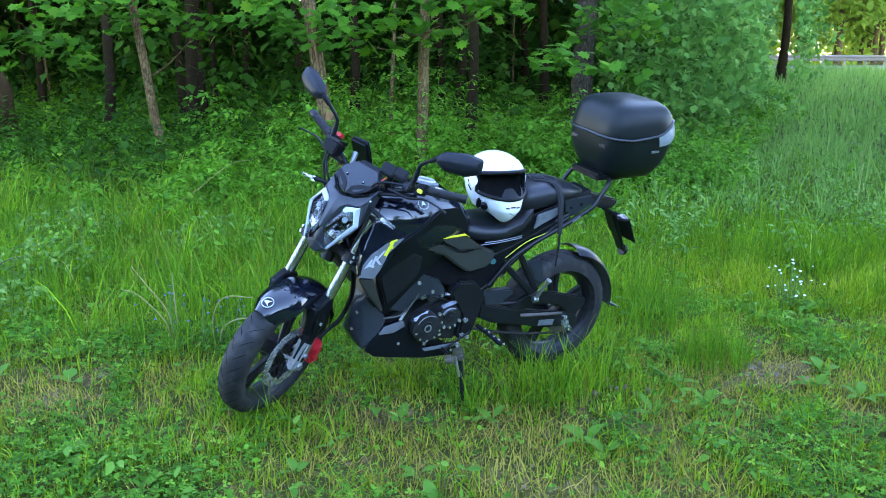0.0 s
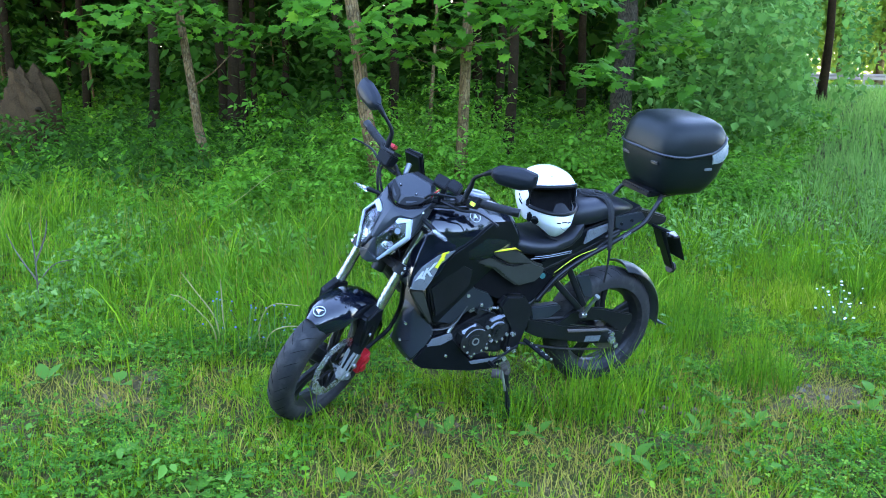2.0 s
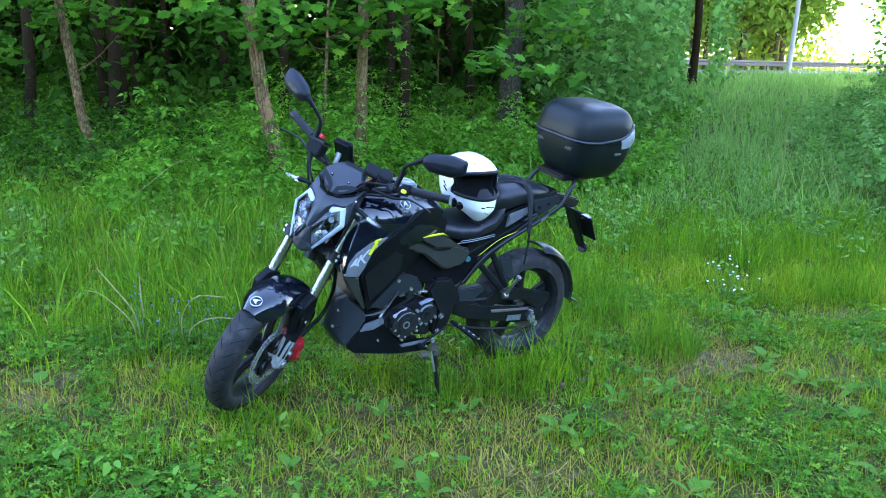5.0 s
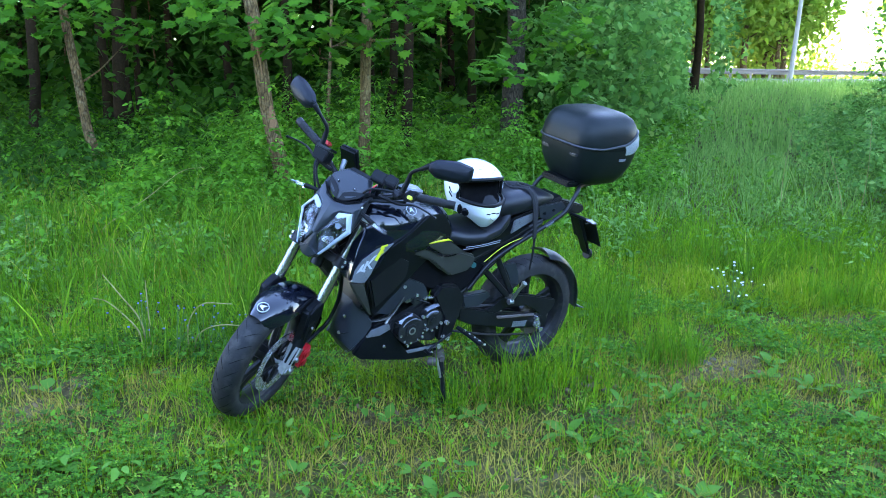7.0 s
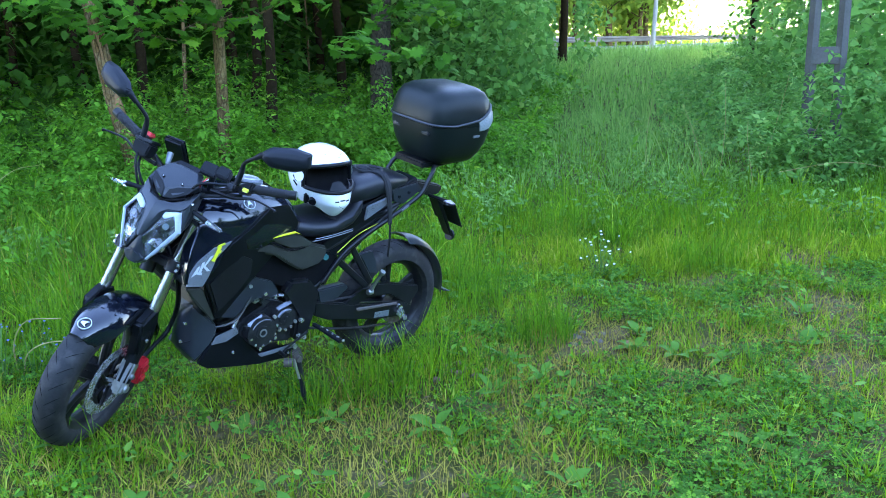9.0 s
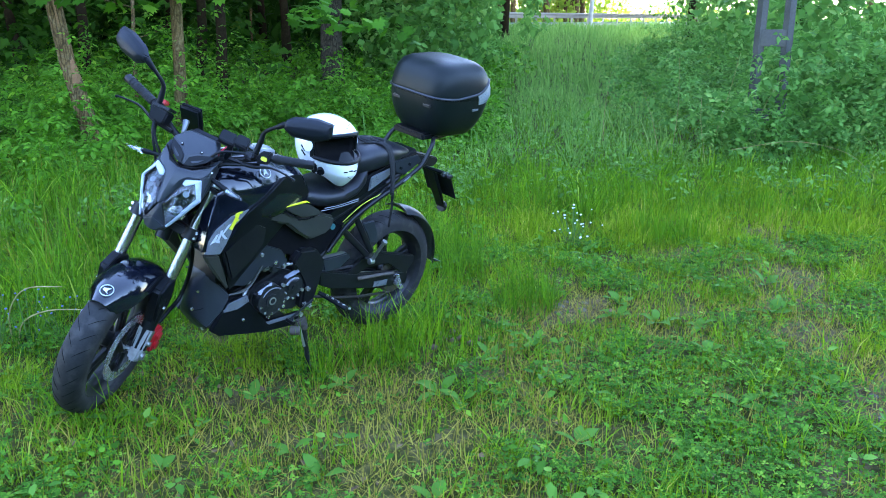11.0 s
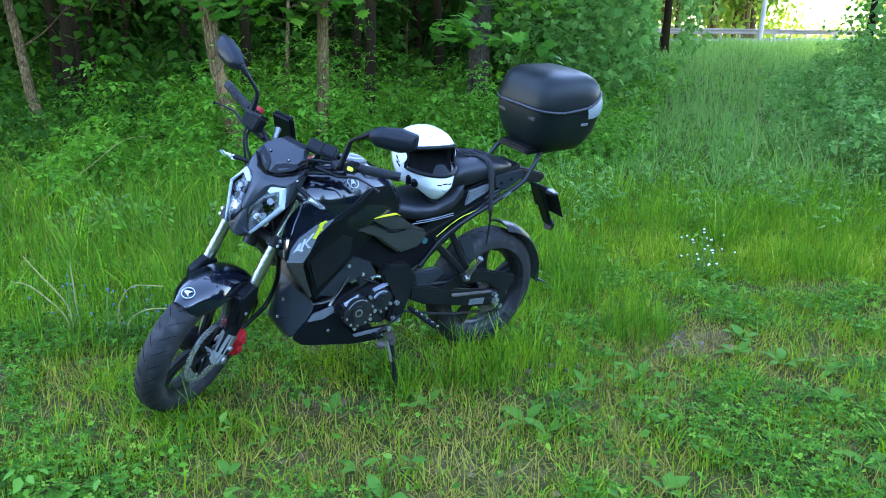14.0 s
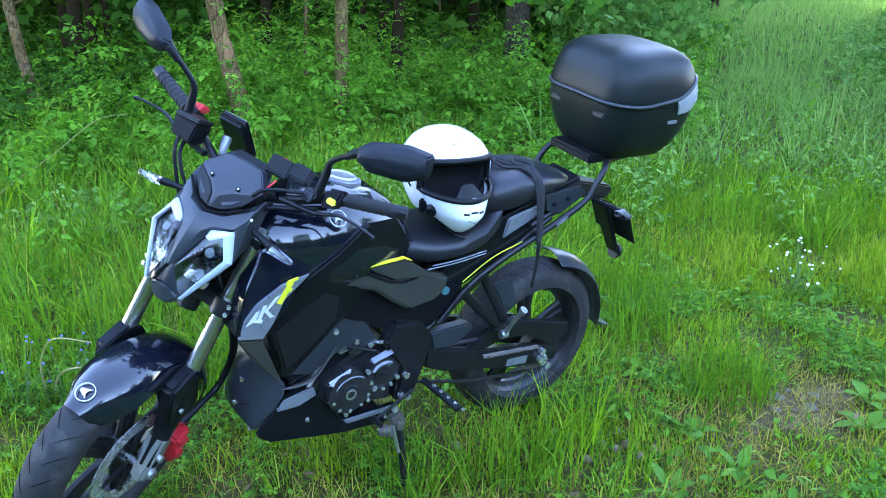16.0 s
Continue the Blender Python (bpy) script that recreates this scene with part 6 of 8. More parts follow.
for s in (1, -1):
    outer = [(1.15, 0.722), (1.138, 0.785), (1.11, 0.86), (1.06, 0.925), (0.95, 0.945), (0.86, 0.955), (0.885, 0.9), (0.96, 0.85), (1.01, 0.77), (1.07, 0.725)]
    bm = bmesh.new()
    oa = [bm.verts.new((x, s * (0.194 - 0.62 * max(0, z - 0.835) - 0.05 * abs(x - 1.08) * (x < 1.0)), z)) for x, z in outer]
    ob_ = [bm.verts.new((x, s * (0.11 - 0.3 * max(0, z - 0.86)), z)) for x, z in outer]
    bm.faces.new(oa)
    bm.faces.new(ob_[::-1])
    for i in range(len(oa)):
        j = (i + 1) % len(oa)
        bm.faces.new((oa[i], oa[j], ob_[j], ob_[i]))
    bmesh.ops.recalc_face_normals(bm, faces=bm.faces)
    bevel(bm, 0.008, 3, 25)
    sh = part("tank_shroud", bm, M_GLOSS, bike, "gloss black tank shroud")
    part("silver_panel", plate([(1.142, 0.72), (1.127, 0.77), (1.093, 0.812), (1.026, 0.853), (0.951, 0.868), (1.018, 0.81), (1.05, 0.745), (1.077, 0.707)], s * 0.186, s * 0.1955, 0.002), M_SILVER, sh, "silver graphic panel")
    for outline in ([(1.124, 0.757), (1.118, 0.765), (1.096, 0.793), (1.088, 0.793), (1.098, 0.772), (1.08, 0.766), (1.083, 0.757), (1.104, 0.765)], [(1.078, 0.806), (1.068, 0.806), (1.085, 0.767), (1.095, 0.768)], [(1.044, 0.824), (1.032, 0.826), (1.066, 0.79), (1.048, 0.768), (1.06, 0.768), (1.076, 0.789)]):
        part("lettering_bar", plate(outline, s * 0.195, s * 0.1975, 0.0), M_DECAL, sh, "angular white graphic")
    for outline in ([(1.042, 0.806), (1.03, 0.8), (0.998, 0.855), (1.01, 0.858)], [(1.012, 0.862), (1.018, 0.852), (0.986, 0.862), (0.984, 0.868)], [(1.022, 0.838), (1.028, 0.828), (1.004, 0.832), (1.0, 0.84)]):
        part("yellow_mark", plate(outline, s * 0.193, s * 0.1985, 0.0), M_YELLOW, sh, "yellow angular mark")
    part("shroud_fin", hull([(1.145, s * 0.192, 0.714), (1.075, s * 0.186, 0.698), (1.008, s * 0.162, 0.534), (1.02, s * 0.162, 0.532), (1.1, s * 0.17, 0.636), (1.13, s * 0.15, 0.7), (1.06, s * 0.13, 0.69), (1.01, s * 0.13, 0.545)], 0.004), M_GREY, bike, "grey shroud fin")
    part("side_cover", hull([(1.06, s * 0.162, 0.72), (0.95, s * 0.182, 0.85), (0.87, s * 0.184, 0.9), (0.76, s * 0.158, 0.965), (0.66, s * 0.135, 0.955), (0.6, s * 0.13, 0.86), (0.76, s * 0.15, 0.81), (0.86, s * 0.155, 0.77), (0.84, s * 0.14, 0.66), (0.97, s * 0.13, 0.51), (1.0, s * 0.14, 0.53), (1.0, s * 0.09, 0.52), (0.66, s * 0.08, 0.88), (0.98, s * 0.09, 0.88)], 0.006), M_BLACK, bike, "matt black knee cover")
    part("inner_panel", plate([(1.04, 0.7), (0.9, 0.8), (0.84, 0.765), (0.85, 0.69), (0.92, 0.62), (1.0, 0.56)], s * 0.15, s * 0.168, 0.008), M_SATIN, bike, "satin black inner panel")
    part("filler_panel", plate([(0.86, 0.77), (0.72, 0.74), (0.62, 0.67), (0.46, 0.7), (0.38, 0.66), (0.44, 0.54), (0.6, 0.56), (0.74, 0.61), (0.84, 0.63)], s * 0.095, s * 0.118, 0.004), M_LINER, bike, "black inner filler panel")
    band = part("side_panel", plate([(0.935, 0.775), (0.892, 0.821), (0.817, 0.843), (0.668, 0.765), (0.552, 0.768), (0.47, 0.735), (0.475, 0.69), (0.51, 0.665), (0.601, 0.652), (0.66, 0.69), (0.727, 0.745), (0.811, 0.773), (0.887, 0.763)], s * 0.12, s * 0.156, 0.01), M_GREY, bike, "gunmetal side panel")
    part("upper_panel", plate([(0.768, 0.828), (0.645, 0.833), (0.6, 0.806), (0.552, 0.771), (0.58, 0.76), (0.665, 0.77)], s * 0.14, s * 0.16, 0.004), M_GREY, band)
    part("crease", tube([(0.59, s * 0.157, 0.758), (0.665, s * 0.158, 0.762), (0.8, s * 0.158, 0.84)], 0.003, 6, 4), M_LINER, band)
    part("yellow_stripe", plate([(0.77, 0.832), (0.64, 0.838), (0.612, 0.82), (0.64, 0.833), (0.76, 0.8285)], s * 0.15, s * 0.1625, 0.001), M_YELLOW, band)
    part("badge", disc((0.478, s * 0.154, 0.69), (0, 1, 0), 0.013, 0.006, 24), M_TEAL, band, "round teal badge")
    part("emblem_ring", lathe([(0.0215, -0.003), (0.024, -0.003), (0.024, 0.0015), (0.0215, 0.0015), (0.0215, -0.003)], 32, Matrix.Translation((0.855, s * 0.152, 0.99)) @ Matrix.Rotation(radians(s * 45), 4, "X") @ (Matrix() if s > 0 else Matrix.Rotation(radians(180), 4, "X"))), M_DECAL, tank, "round white emblem")
    part("emblem", plate([(-0.011, -0.011), (-0.004, -0.004), (0.004, -0.004), (0.011, -0.011), (0.004, 0.012), (-0.004, 0.012)], -0.002, 0.0012, 0.0), M_DECAL, tank).data.transform(Matrix.Translation((0.855, s * 0.152, 0.99)) @ Matrix.Rotation(radians(s * 45), 4, "X") @ (Matrix() if s > 0 else Matrix.Rotation(radians(180), 4, "X")))
part("cap_surround", lathe([(0.0, -0.016), (0.058, -0.016), (0.055, 0.002), (0.046, 0.004), (0.0, 0.0)], 36, Matrix.Translation((0.766, 0, 1.033)) @ Matrix.Rotation(radians(-10), 4, "Y") @ Matrix.Rotation(radians(90), 4, "X")), M_SILVER, tank, "silver filler surround")
part("radiator", box((0.05, 0.2, 0.22), pose(0.99, 0.02, 0.64, 0, -14, 0), 0.01), M_BLACK, bike)

# frame and engine
part("frame", join(tube([(1.17, 0, 0.8), (1.0, 0, 0.86), (0.6, 0, 0.78), (0.4, 0, 0.72)], 0.03, 12, 4), *[tube([(0.55, s * 0.1, 0.66), (0.3, s * 0.1, 0.75), (0.0, s * 0.1, 0.87)], 0.014, 10, 4) for s in (1, -1)], *[tube([(0.52, s * 0.11, 0.52), (0.25, s * 0.11, 0.72), (0.05, s * 0.105, 0.84)], 0.012, 10, 4) for s in (1, -1)]), M_SATIN, bike)
eng = part("engine", hull([(0.9, 0.11, 0.36), (0.6, 0.11, 0.3), (0.58, 0.11, 0.46), (0.68, 0.11, 0.54), (0.86, 0.11, 0.46), (0.9, -0.13, 0.36), (0.6, -0.13, 0.3), (0.58, -0.13, 0.46), (0.68, -0.13, 0.54), (0.86, -0.13, 0.46)], 0.015), M_ENGINE, bike, "dark cast engine")
for k in range(6):
    part("cooling_fin", hull([(0.82 + 0.022 * k + a, s * 0.085, 0.46 + 0.028 * k + d) for s in (1, -1) for a, d in ((0, 0), (0, 0.008))] + [(0.94 + 0.006 * k, s * 0.085, 0.42 + 0.03 * k + d) for s in (1, -1) for d in (0, 0.008)], 0.002), M_ENGINE, eng)
part("cylinder", hull([(0.86, 0.06, 0.46), (0.93, 0.06, 0.42), (0.99, 0.06, 0.62), (0.9, 0.06, 0.64), (0.86, -0.06, 0.46), (0.93, -0.06, 0.42), (0.99, -0.06, 0.62), (0.9, -0.06, 0.64)], 0.01), M_ENGINE, eng)
part("generator_cover", join(disc((0.785, 0.13, 0.415), (0, 1, 0), 0.068, 0.05, 40, 0.008), disc((0.785, 0.156, 0.415), (0, 1, 0), 0.03, 0.012, 30, 0.004), hull([(0.72, 0.115, 0.43), (0.8, 0.115, 0.49), (0.86, 0.115, 0.46), (0.85, 0.115, 0.38), (0.73, 0.145, 0.43), (0.8, 0.145, 0.485), (0.85, 0.145, 0.455), (0.84, 0.145, 0.385)], 0.008)), M_ENGINE, eng)
# bright edge of the cover, its highlight modelled as a silver piece
part("cover_highlight", hull([(0.845, 0.14, 0.452), (0.775, 0.14, 0.486), (0.775, 0.14, 0.498), (0.855, 0.14, 0.466), (0.845, 0.156, 0.45), (0.785, 0.156, 0.478)], 0.004), M_SILVER, eng, "bare aluminium edge drawn bright as a highlight")
# highlights on the round covers are modelled as silver crescents
for cx, cz, r0, a0, a1 in ((0.778, 0.411, 0.064, 28, 128), (0.668, 0.441, 0.05, 30, 120)):
    part("highlight_crescent", lathe([(r0 - 0.02, 0.148), (r0 - 0.004, 0.158), (r0, 0.15), (r0 - 0.008, 0.142), (r0 - 0.02, 0.148)], 24, Matrix.Translation((cx, 0, cz)), (a0, a1)), M_SILVER, eng, "silver crescent drawn for the highlight on the cover")
    for k in range(5):
        a = radians(200 + 36 * k)
        part("bolt", disc((cx + (r0 - 0.003) * math.cos(a), 0.15, cz + (r0 - 0.003) * math.sin(a)), (0, 1, 0), 0.006, 0.012, 10), M_STEEL, eng)
part("cover_badge", join(lathe([(0.012, 0.0), (0.018, 0.0), (0.018, 0.002), (0.012, 0.002), (0.012, 0.0)], 24, Matrix.Translation((0.785, 0.162, 0.415)))), M_ALU, eng)
part("sprocket_cover", join(disc((0.672, 0.125, 0.448), (0, 1, 0), 0.052, 0.05, 36, 0.008), disc((0.672, 0.152, 0.448), (0, 1, 0), 0.028, 0.01, 24, 0.003), disc((0.672, 0.158, 0.448), (0, 1, 0), 0.012, 0.01, 24, 0.003)), M_ENGINE, eng)
# this edge's highlight is a silver piece too
part("sprocket_edge", hull([(0.71, 0.13, 0.49), (0.63, 0.13, 0.512), (0.63, 0.13, 0.528), (0.712, 0.13, 0.502), (0.71, 0.152, 0.49), (0.635, 0.152, 0.51)], 0.004), M_SILVER, eng, "bare aluminium edge drawn bright as a highlight")
part("starter_motor", join(rod((0.76, 0.02, 0.55), (0.76, 0.13, 0.55), 0.024, 18), disc((0.76, 0.132, 0.55), (0, 1, 0), 0.018, 0.01)), M_ENGINE, eng)
part("fuel_injector", join(tube([(0.82, 0.06, 0.56), (0.84, 0.1, 0.57), (0.86, 0.11, 0.55)], 0.01, 8, 3), box((0.03, 0.03, 0.025), pose(0.8, 0.115, 0.555, 0, 20, 0), 0.004)), M_ALU, eng)
part("clutch_arm", tube([(0.7, 0.1, 0.54), (0.68, 0.13, 0.55), (0.64, 0.135, 0.545)], [0.009, 0.007, 0.006], 8), M_STEEL, eng)
part("wire", tube([(0.66, 0.12, 0.5), (0.7, 0.14, 0.53), (0.78, 0.13, 0.56), (0.86, 0.1, 0.58)], 0.004, 6, 5), M_BLACK, eng)
for x, y, z in ((0.725, 0.15, 0.47), (0.845, 0.145, 0.4), (0.79, 0.145, 0.335), (0.72, 0.15, 0.37), (0.62, 0.148, 0.42), (0.7, 0.148, 0.4)):
    part("bolt", disc((x, y, z), (0, 1, 0), 0.0075, 0.012, 12), M_STEEL, eng)
part("hose", join(tube([(0.86, 0.1, 0.5), (0.9, 0.12, 0.46), (0.92, 0.11, 0.4), (0.88, 0.1, 0.34)], 0.008, 8, 5), tube([(0.83, 0.09, 0.54), (0.78, 0.12, 0.55), (0.72, 0.11, 0.54)], 0.006, 8, 5)), M_ALU, eng)
pv = part("pivot_plate", plate([(0.64, 0.61), (0.55, 0.6), (0.49, 0.52), (0.515, 0.43), (0.55, 0.32), (0.62, 0.32), (0.61, 0.44), (0.68, 0.56)], 0.1, 0.15, 0.012), M_SATIN, bike, "black pivot plate")
part("pivot_plate", plate([(0.64, 0.61), (0.55, 0.6), (0.49, 0.52), (0.515, 0.43), (0.55, 0.32), (0.62, 0.32), (0.61, 0.44), (0.68, 0.56)], -0.15, -0.1, 0.012), M_SATIN, bike)
for x, z in ((0.59, 0.42), (0.575, 0.335), (0.6, 0.345), (0.62, 0.3)):
    part("bolt", disc((x, 0.153, z), (0, 1, 0), 0.011, 0.014, 12), M_STEEL, pv)

# belly pan with a finned nose
SIDE = [(1.062, 0.338), (1.002, 0.417), (0.985, 0.442), (0.896, 0.46), (0.88, 0.42), (0.782, 0.3), (0.6, 0.297), (0.588, 0.272), (0.615, 0.24), (0.779, 0.252), (0.876, 0.272), (1.02, 0.305)]
bp = part("belly_pan", join(plate(SIDE, 0.108, 0.132, 0.004), plate(SIDE, -0.132, -0.108, 0.004), hull([(x, s * 0.115, z) for s in (1, -1) for x, z in ((1.03, 0.312), (0.88, 0.272), (0.62, 0.244), (0.62, 0.256), (0.88, 0.29), (1.03, 0.33))], 0.006)), M_BLACK, bike, "matt black belly pan")
part("stripe", plate([(0.993, 0.431), (0.985, 0.442), (0.896, 0.46), (0.884, 0.43), (0.94, 0.408), (1.006, 0.41)], 0.128, 0.136, 0.002), M_SILVER, bp, "silver stripe")
part("stripe", plate([(0.79, 0.303), (0.6, 0.3), (0.592, 0.284), (0.775, 0.286)], 0.128, 0.136, 0.002), M_SILVER, bp, "silver stripe")
nose = part("belly_nose", hull([(x, s * y, z) for s in (1, -1) for x, y, z in ((1.045, 0.045, 0.3), (1.062, 0.1, 0.34), (1.095, 0.03, 0.385), (1.088, 0.035, 0.43), (1.062, 0.04, 0.515), (1.035, 0.05, 0.56), (0.972, 0.12, 0.475), (1.0, 0.124, 0.415), (0.98, 0.09, 0.5), (0.99, 0.08, 0.34))], 0.004, 2), M_COWL, bp, "dark blue-grey ribbed nose")
for k in range(7):
    f = k / 6
    a, b = Vector((1.093, 0.034, 0.4)).lerp(Vector((1.052, 0.055, 0.315)), f), Vector((1.045, 0.083, 0.425)).lerp(Vector((1.058, 0.096, 0.348)), f)
    part("rib", tube([a, a.lerp(b, 0.5) + Vector((0.004, 0.004, 0)), b], 0.0022, 6), M_BLACK, nose)
for x, y, z in ((1.075, 0.05, 0.49), (1.092, 0.04, 0.41), (1.055, 0.06, 0.32), (0.998, 0.124, 0.412), (0.91, 0.134, 0.35), (0.64, 0.134, 0.268)):
    part("fastener", disc((x, y, z), (0.3, 1, 0), 0.006, 0.01, 12), M_STEEL, bp)
for s in (1, -1):
    shd = part("side_shield", plate([(0.97, 0.52), (0.84, 0.675), (0.728, 0.625), (0.692, 0.565), (0.73, 0.545), (0.82, 0.552), (0.9, 0.5)], s * 0.115, s * 0.13, 0.004), M_COWL, bike, "dark grey engine shield")
    # grey lip drawn for the highlight along the scoop's edge
    part("scoop_lip", tube([(1.0, s * 0.15, 0.497), (0.95, s * 0.152, 0.496), (0.896, s * 0.15, 0.512), (0.832, s * 0.138, 0.58)], [0.004, 0.007, 0.007, 0.003], 8, 5, 0.7), M_GREY, shd, "edge of the air scoop, its highlight put into the grey")
    for x, z in ((0.83, 0.626), (0.712, 0.55), (0.76, 0.575)):
        part("bolt", disc((x, s * 0.131, z), (0, 1, 0), 0.008, 0.008, 12), M_STEEL, shd)
part("exhaust", tube([(0.95, -0.05, 0.45), (1.0, -0.08, 0.35), (0.9, -0.1, 0.27), (0.5, -0.14, 0.27), (0.25, -0.17, 0.33)], [0.02, 0.02, 0.022, 0.045, 0.05], 14, 5), M_SATIN, bike)

# rear end
sw = part("swingarm", join(plate([(0.5, 0.47), (0.3, 0.41), (-0.05, 0.335), (-0.09, 0.31), (-0.08, 0.26), (0.1, 0.28), (0.42, 0.36), (0.5, 0.4)], 0.095, 0.125, 0.006), plate([(0.34, 0.415), (0.22, 0.485), (0.08, 0.465), (-0.125, 0.405), (-0.125, 0.37), (-0.07, 0.31), (-0.04, 0.33), (0.06, 0.4), (0.19, 0.415), (0.28, 0.39)], 0.098, 0.122, 0.005), plate([(0.5, 0.47), (0.3, 0.41), (-0.05, 0.335), (-0.09, 0.31), (-0.08, 0.26), (0.1, 0.28), (0.42, 0.36), (0.5, 0.4)], -0.125, -0.095, 0.006), hull([(0.5, 0.12, 0.47), (0.44, 0.12, 0.36), (0.5, -0.12, 0.47), (0.44, -0.12, 0.36), (0.4, 0.1, 0.44), (0.4, -0.1, 0.44)], 0.01)), M_SATIN, bike, "black truss swingarm")
part("chain_guard", hull([(0.27, 0.125, 0.385), (0.02, 0.125, 0.355), (0.02, 0.137, 0.35), (0.27, 0.137, 0.378), (0.27, 0.137, 0.368), (0.02, 0.137, 0.342)], 0.002), M_RUST, sw, "pale dusty chain guard")
part("sticker", plate([(0.15, 0.33), (0.06, 0.32), (0.065, 0.29), (0.155, 0.302)], 0.124, 0.1275, 0.0), M_SILVER, sw)
part("chain", join(tube([(0.64, 0.1, 0.47), (0.3, 0.11, 0.44), (0.0, 0.093, 0.42)], 0.007, 6, 4), tube([(0.62, 0.1, 0.37), (0.3, 0.11, 0.28), (0.0, 0.093, 0.22)], 0.006, 6, 4)), M_SATIN, bike)
for x, z, r in ((-0.005, 0.29, 0.017), (0.005, 0.328, 0.012), (-0.03, 0.262, 0.013)):
    part("bolt", disc((x, 0.135, z), (0, 1, 0), r, 0.024, 12), M_STEEL, sw)
part("swingarm_cover", hull([(0.49, 0.12, 0.52), (0.34, 0.12, 0.52), (0.3, 0.11, 0.49), (0.38, 0.12, 0.45), (0.47, 0.12, 0.45), (0.49, 0.08, 0.52), (0.34, 0.08, 0.52), (0.47, 0.08, 0.45)], 0.006), M_COWL, bike)
part("shock_absorber", join(tube([(0.4, 0, 0.46), (0.45, 0, 0.7)], 0.018, 10), *[lathe([(0.028, -0.004), (0.036, -0.004), (0.036, 0.004), (0.028, 0.004), (0.028, -0.004)], 16, Matrix.Translation((0.405 + 0.007 * k, 0, 0.48 + 0.028 * k)) @ Matrix.Rotation(radians(90), 4, "X")) for k in range(7)]), M_SATIN, bike)
rows = []
for k in range(11):
    a = radians(102 + 84 * k / 10)
    row = []
    for j in range(-4, 5):
        b = j / 4
        rad = 0.335 + 0.03 * (k / 10) - 0.03 * b * b
        row.append((-0.015 + rad * math.cos(a), 0.082 * b * (1 - 0.25 * (k / 10) ** 2), 0.32 + rad * math.sin(a)))
    rows.append(row)
hug = part("rear_mudguard", skin(rows, 0.004, 0.0015), M_COWL, bike, "dark grey rear wheel hugger")
part("mud_flap", hull([(-0.372, 0.05, 0.3), (-0.372, -0.05, 0.3), (-0.45, 0.04, 0.262), (-0.45, -0.04, 0.262), (-0.378, 0.05, 0.285), (-0.378, -0.05, 0.285)], 0.002), M_COWL, hug)

# foot rests, levers and stand
for s in (1, -1):
    pgb = part("passenger_bracket", join(tube([(0.38, s * 0.118, 0.64), (0.22, s * 0.128, 0.485)], 0.01, 8, 0, 1.6), tube([(0.31, s * 0.118, 0.69), (0.2, s * 0.13, 0.5)], 0.01, 8, 0, 1.6), hull([(0.25, s * 0.12, 0.5), (0.18, s * 0.12, 0.49), (0.19, s * 0.14, 0.46), (0.24, s * 0.14, 0.47), (0.2, s * 0.12, 0.52)], 0.006)), M_SATIN, bike)
    pp = part("foot_peg", tube([(0.208, s * 0.15, 0.463), (0.2, s * 0.172, 0.515), (0.189, s * 0.197, 0.568)], [0.0085, 0.008, 0.008], 12), M_ALU, pgb, "folded silver passenger peg")
    part("peg_end", disc((0.188, s * 0.198, 0.571), (-0.1, 0.3 * s, 0.6), 0.013, 0.014, 16, 0.004), M_ALU, pp)
    part("peg_hinge", disc((0.21, s * 0.148, 0.46), (1, 0, 0), 0.014, 0.026, 14, 0.003), M_ALU, pp)
    part("heel_shield", plate([(0.27, 0.65), (0.19, 0.653), (0.165, 0.6), (0.15, 0.531), (0.207, 0.545), (0.235, 0.6)], s * 0.112, s * 0.122, 0.004), M_COWL, pgb)
    rp = part("foot_peg", tube([(0.525, s * 0.155, 0.382), (0.505, s * 0.22, 0.37), (0.485, s * 0.3, 0.353)], [0.011, 0.014, 0.014], 12, 0, 0.8), M_BLACK, bike, "black rubber foot peg")
    for k in range(5):
        part("stud", disc((0.513 - 0.008 * k, s * (0.2 + 0.028 * k), 0.384 - 0.006 * k), (0, 0, 1), 0.006, 0.006, 10), M_STEEL, rp)
part("gear_lever", join(tube([(0.56, 0.16, 0.36), (0.68, 0.17, 0.31), (0.7, 0.175, 0.3)], 0.005, 8), rod((0.7, 0.16, 0.3), (0.7, 0.205, 0.3), 0.008)), M_SATIN, bike)
part("stand_bracket", join(box((0.05, 0.05, 0.06), pose(0.6, 0.13, 0.245, 0, 20, 0), 0.006), disc((0.6, 0.16, 0.235), (0, 1, 0), 0.014, 0.02), tube([(0.66, 0.14, 0.225), (0.63, 0.17, 0.23)], 0.02, 10)), M_RUST, bike)
st = part("side_stand", tube([(0.595, 0.15, 0.235), (0.595, 0.185, 0.13), (0.595, 0.215, 0.02)], [0.012, 0.011, 0.011], 12), M_SATIN, bike, "extended black side stand")
part("stand_foot", box((0.07, 0.035, 0.012), pose(0.59, 0.222, 0.02, 14, 0, 0), 0.004), M_SATIN, st)
part("stand_spring", tube([(0.625, 0.16, 0.24), (0.61, 0.185, 0.15)], 0.006, 8), M_ALU, st)

# seats and tail
seat = part("rider_seat", loft([(0.67, 0.07, 0.8, 0.87, 0.4), (0.62, 0.11, 0.785, 0.87, 0.45), (0.52, 0.14, 0.765, 0.85, 0.5), (0.42, 0.148, 0.765, 0.845, 0.5), (0.33, 0.142, 0.79, 0.865, 0.5), (0.27, 0.125, 0.82, 0.93, 0.5), (0.25, 0.1, 0.84, 0.95, 0.5)], None, 2, 3.0), M_SEAT, bike, "black vinyl rider seat")
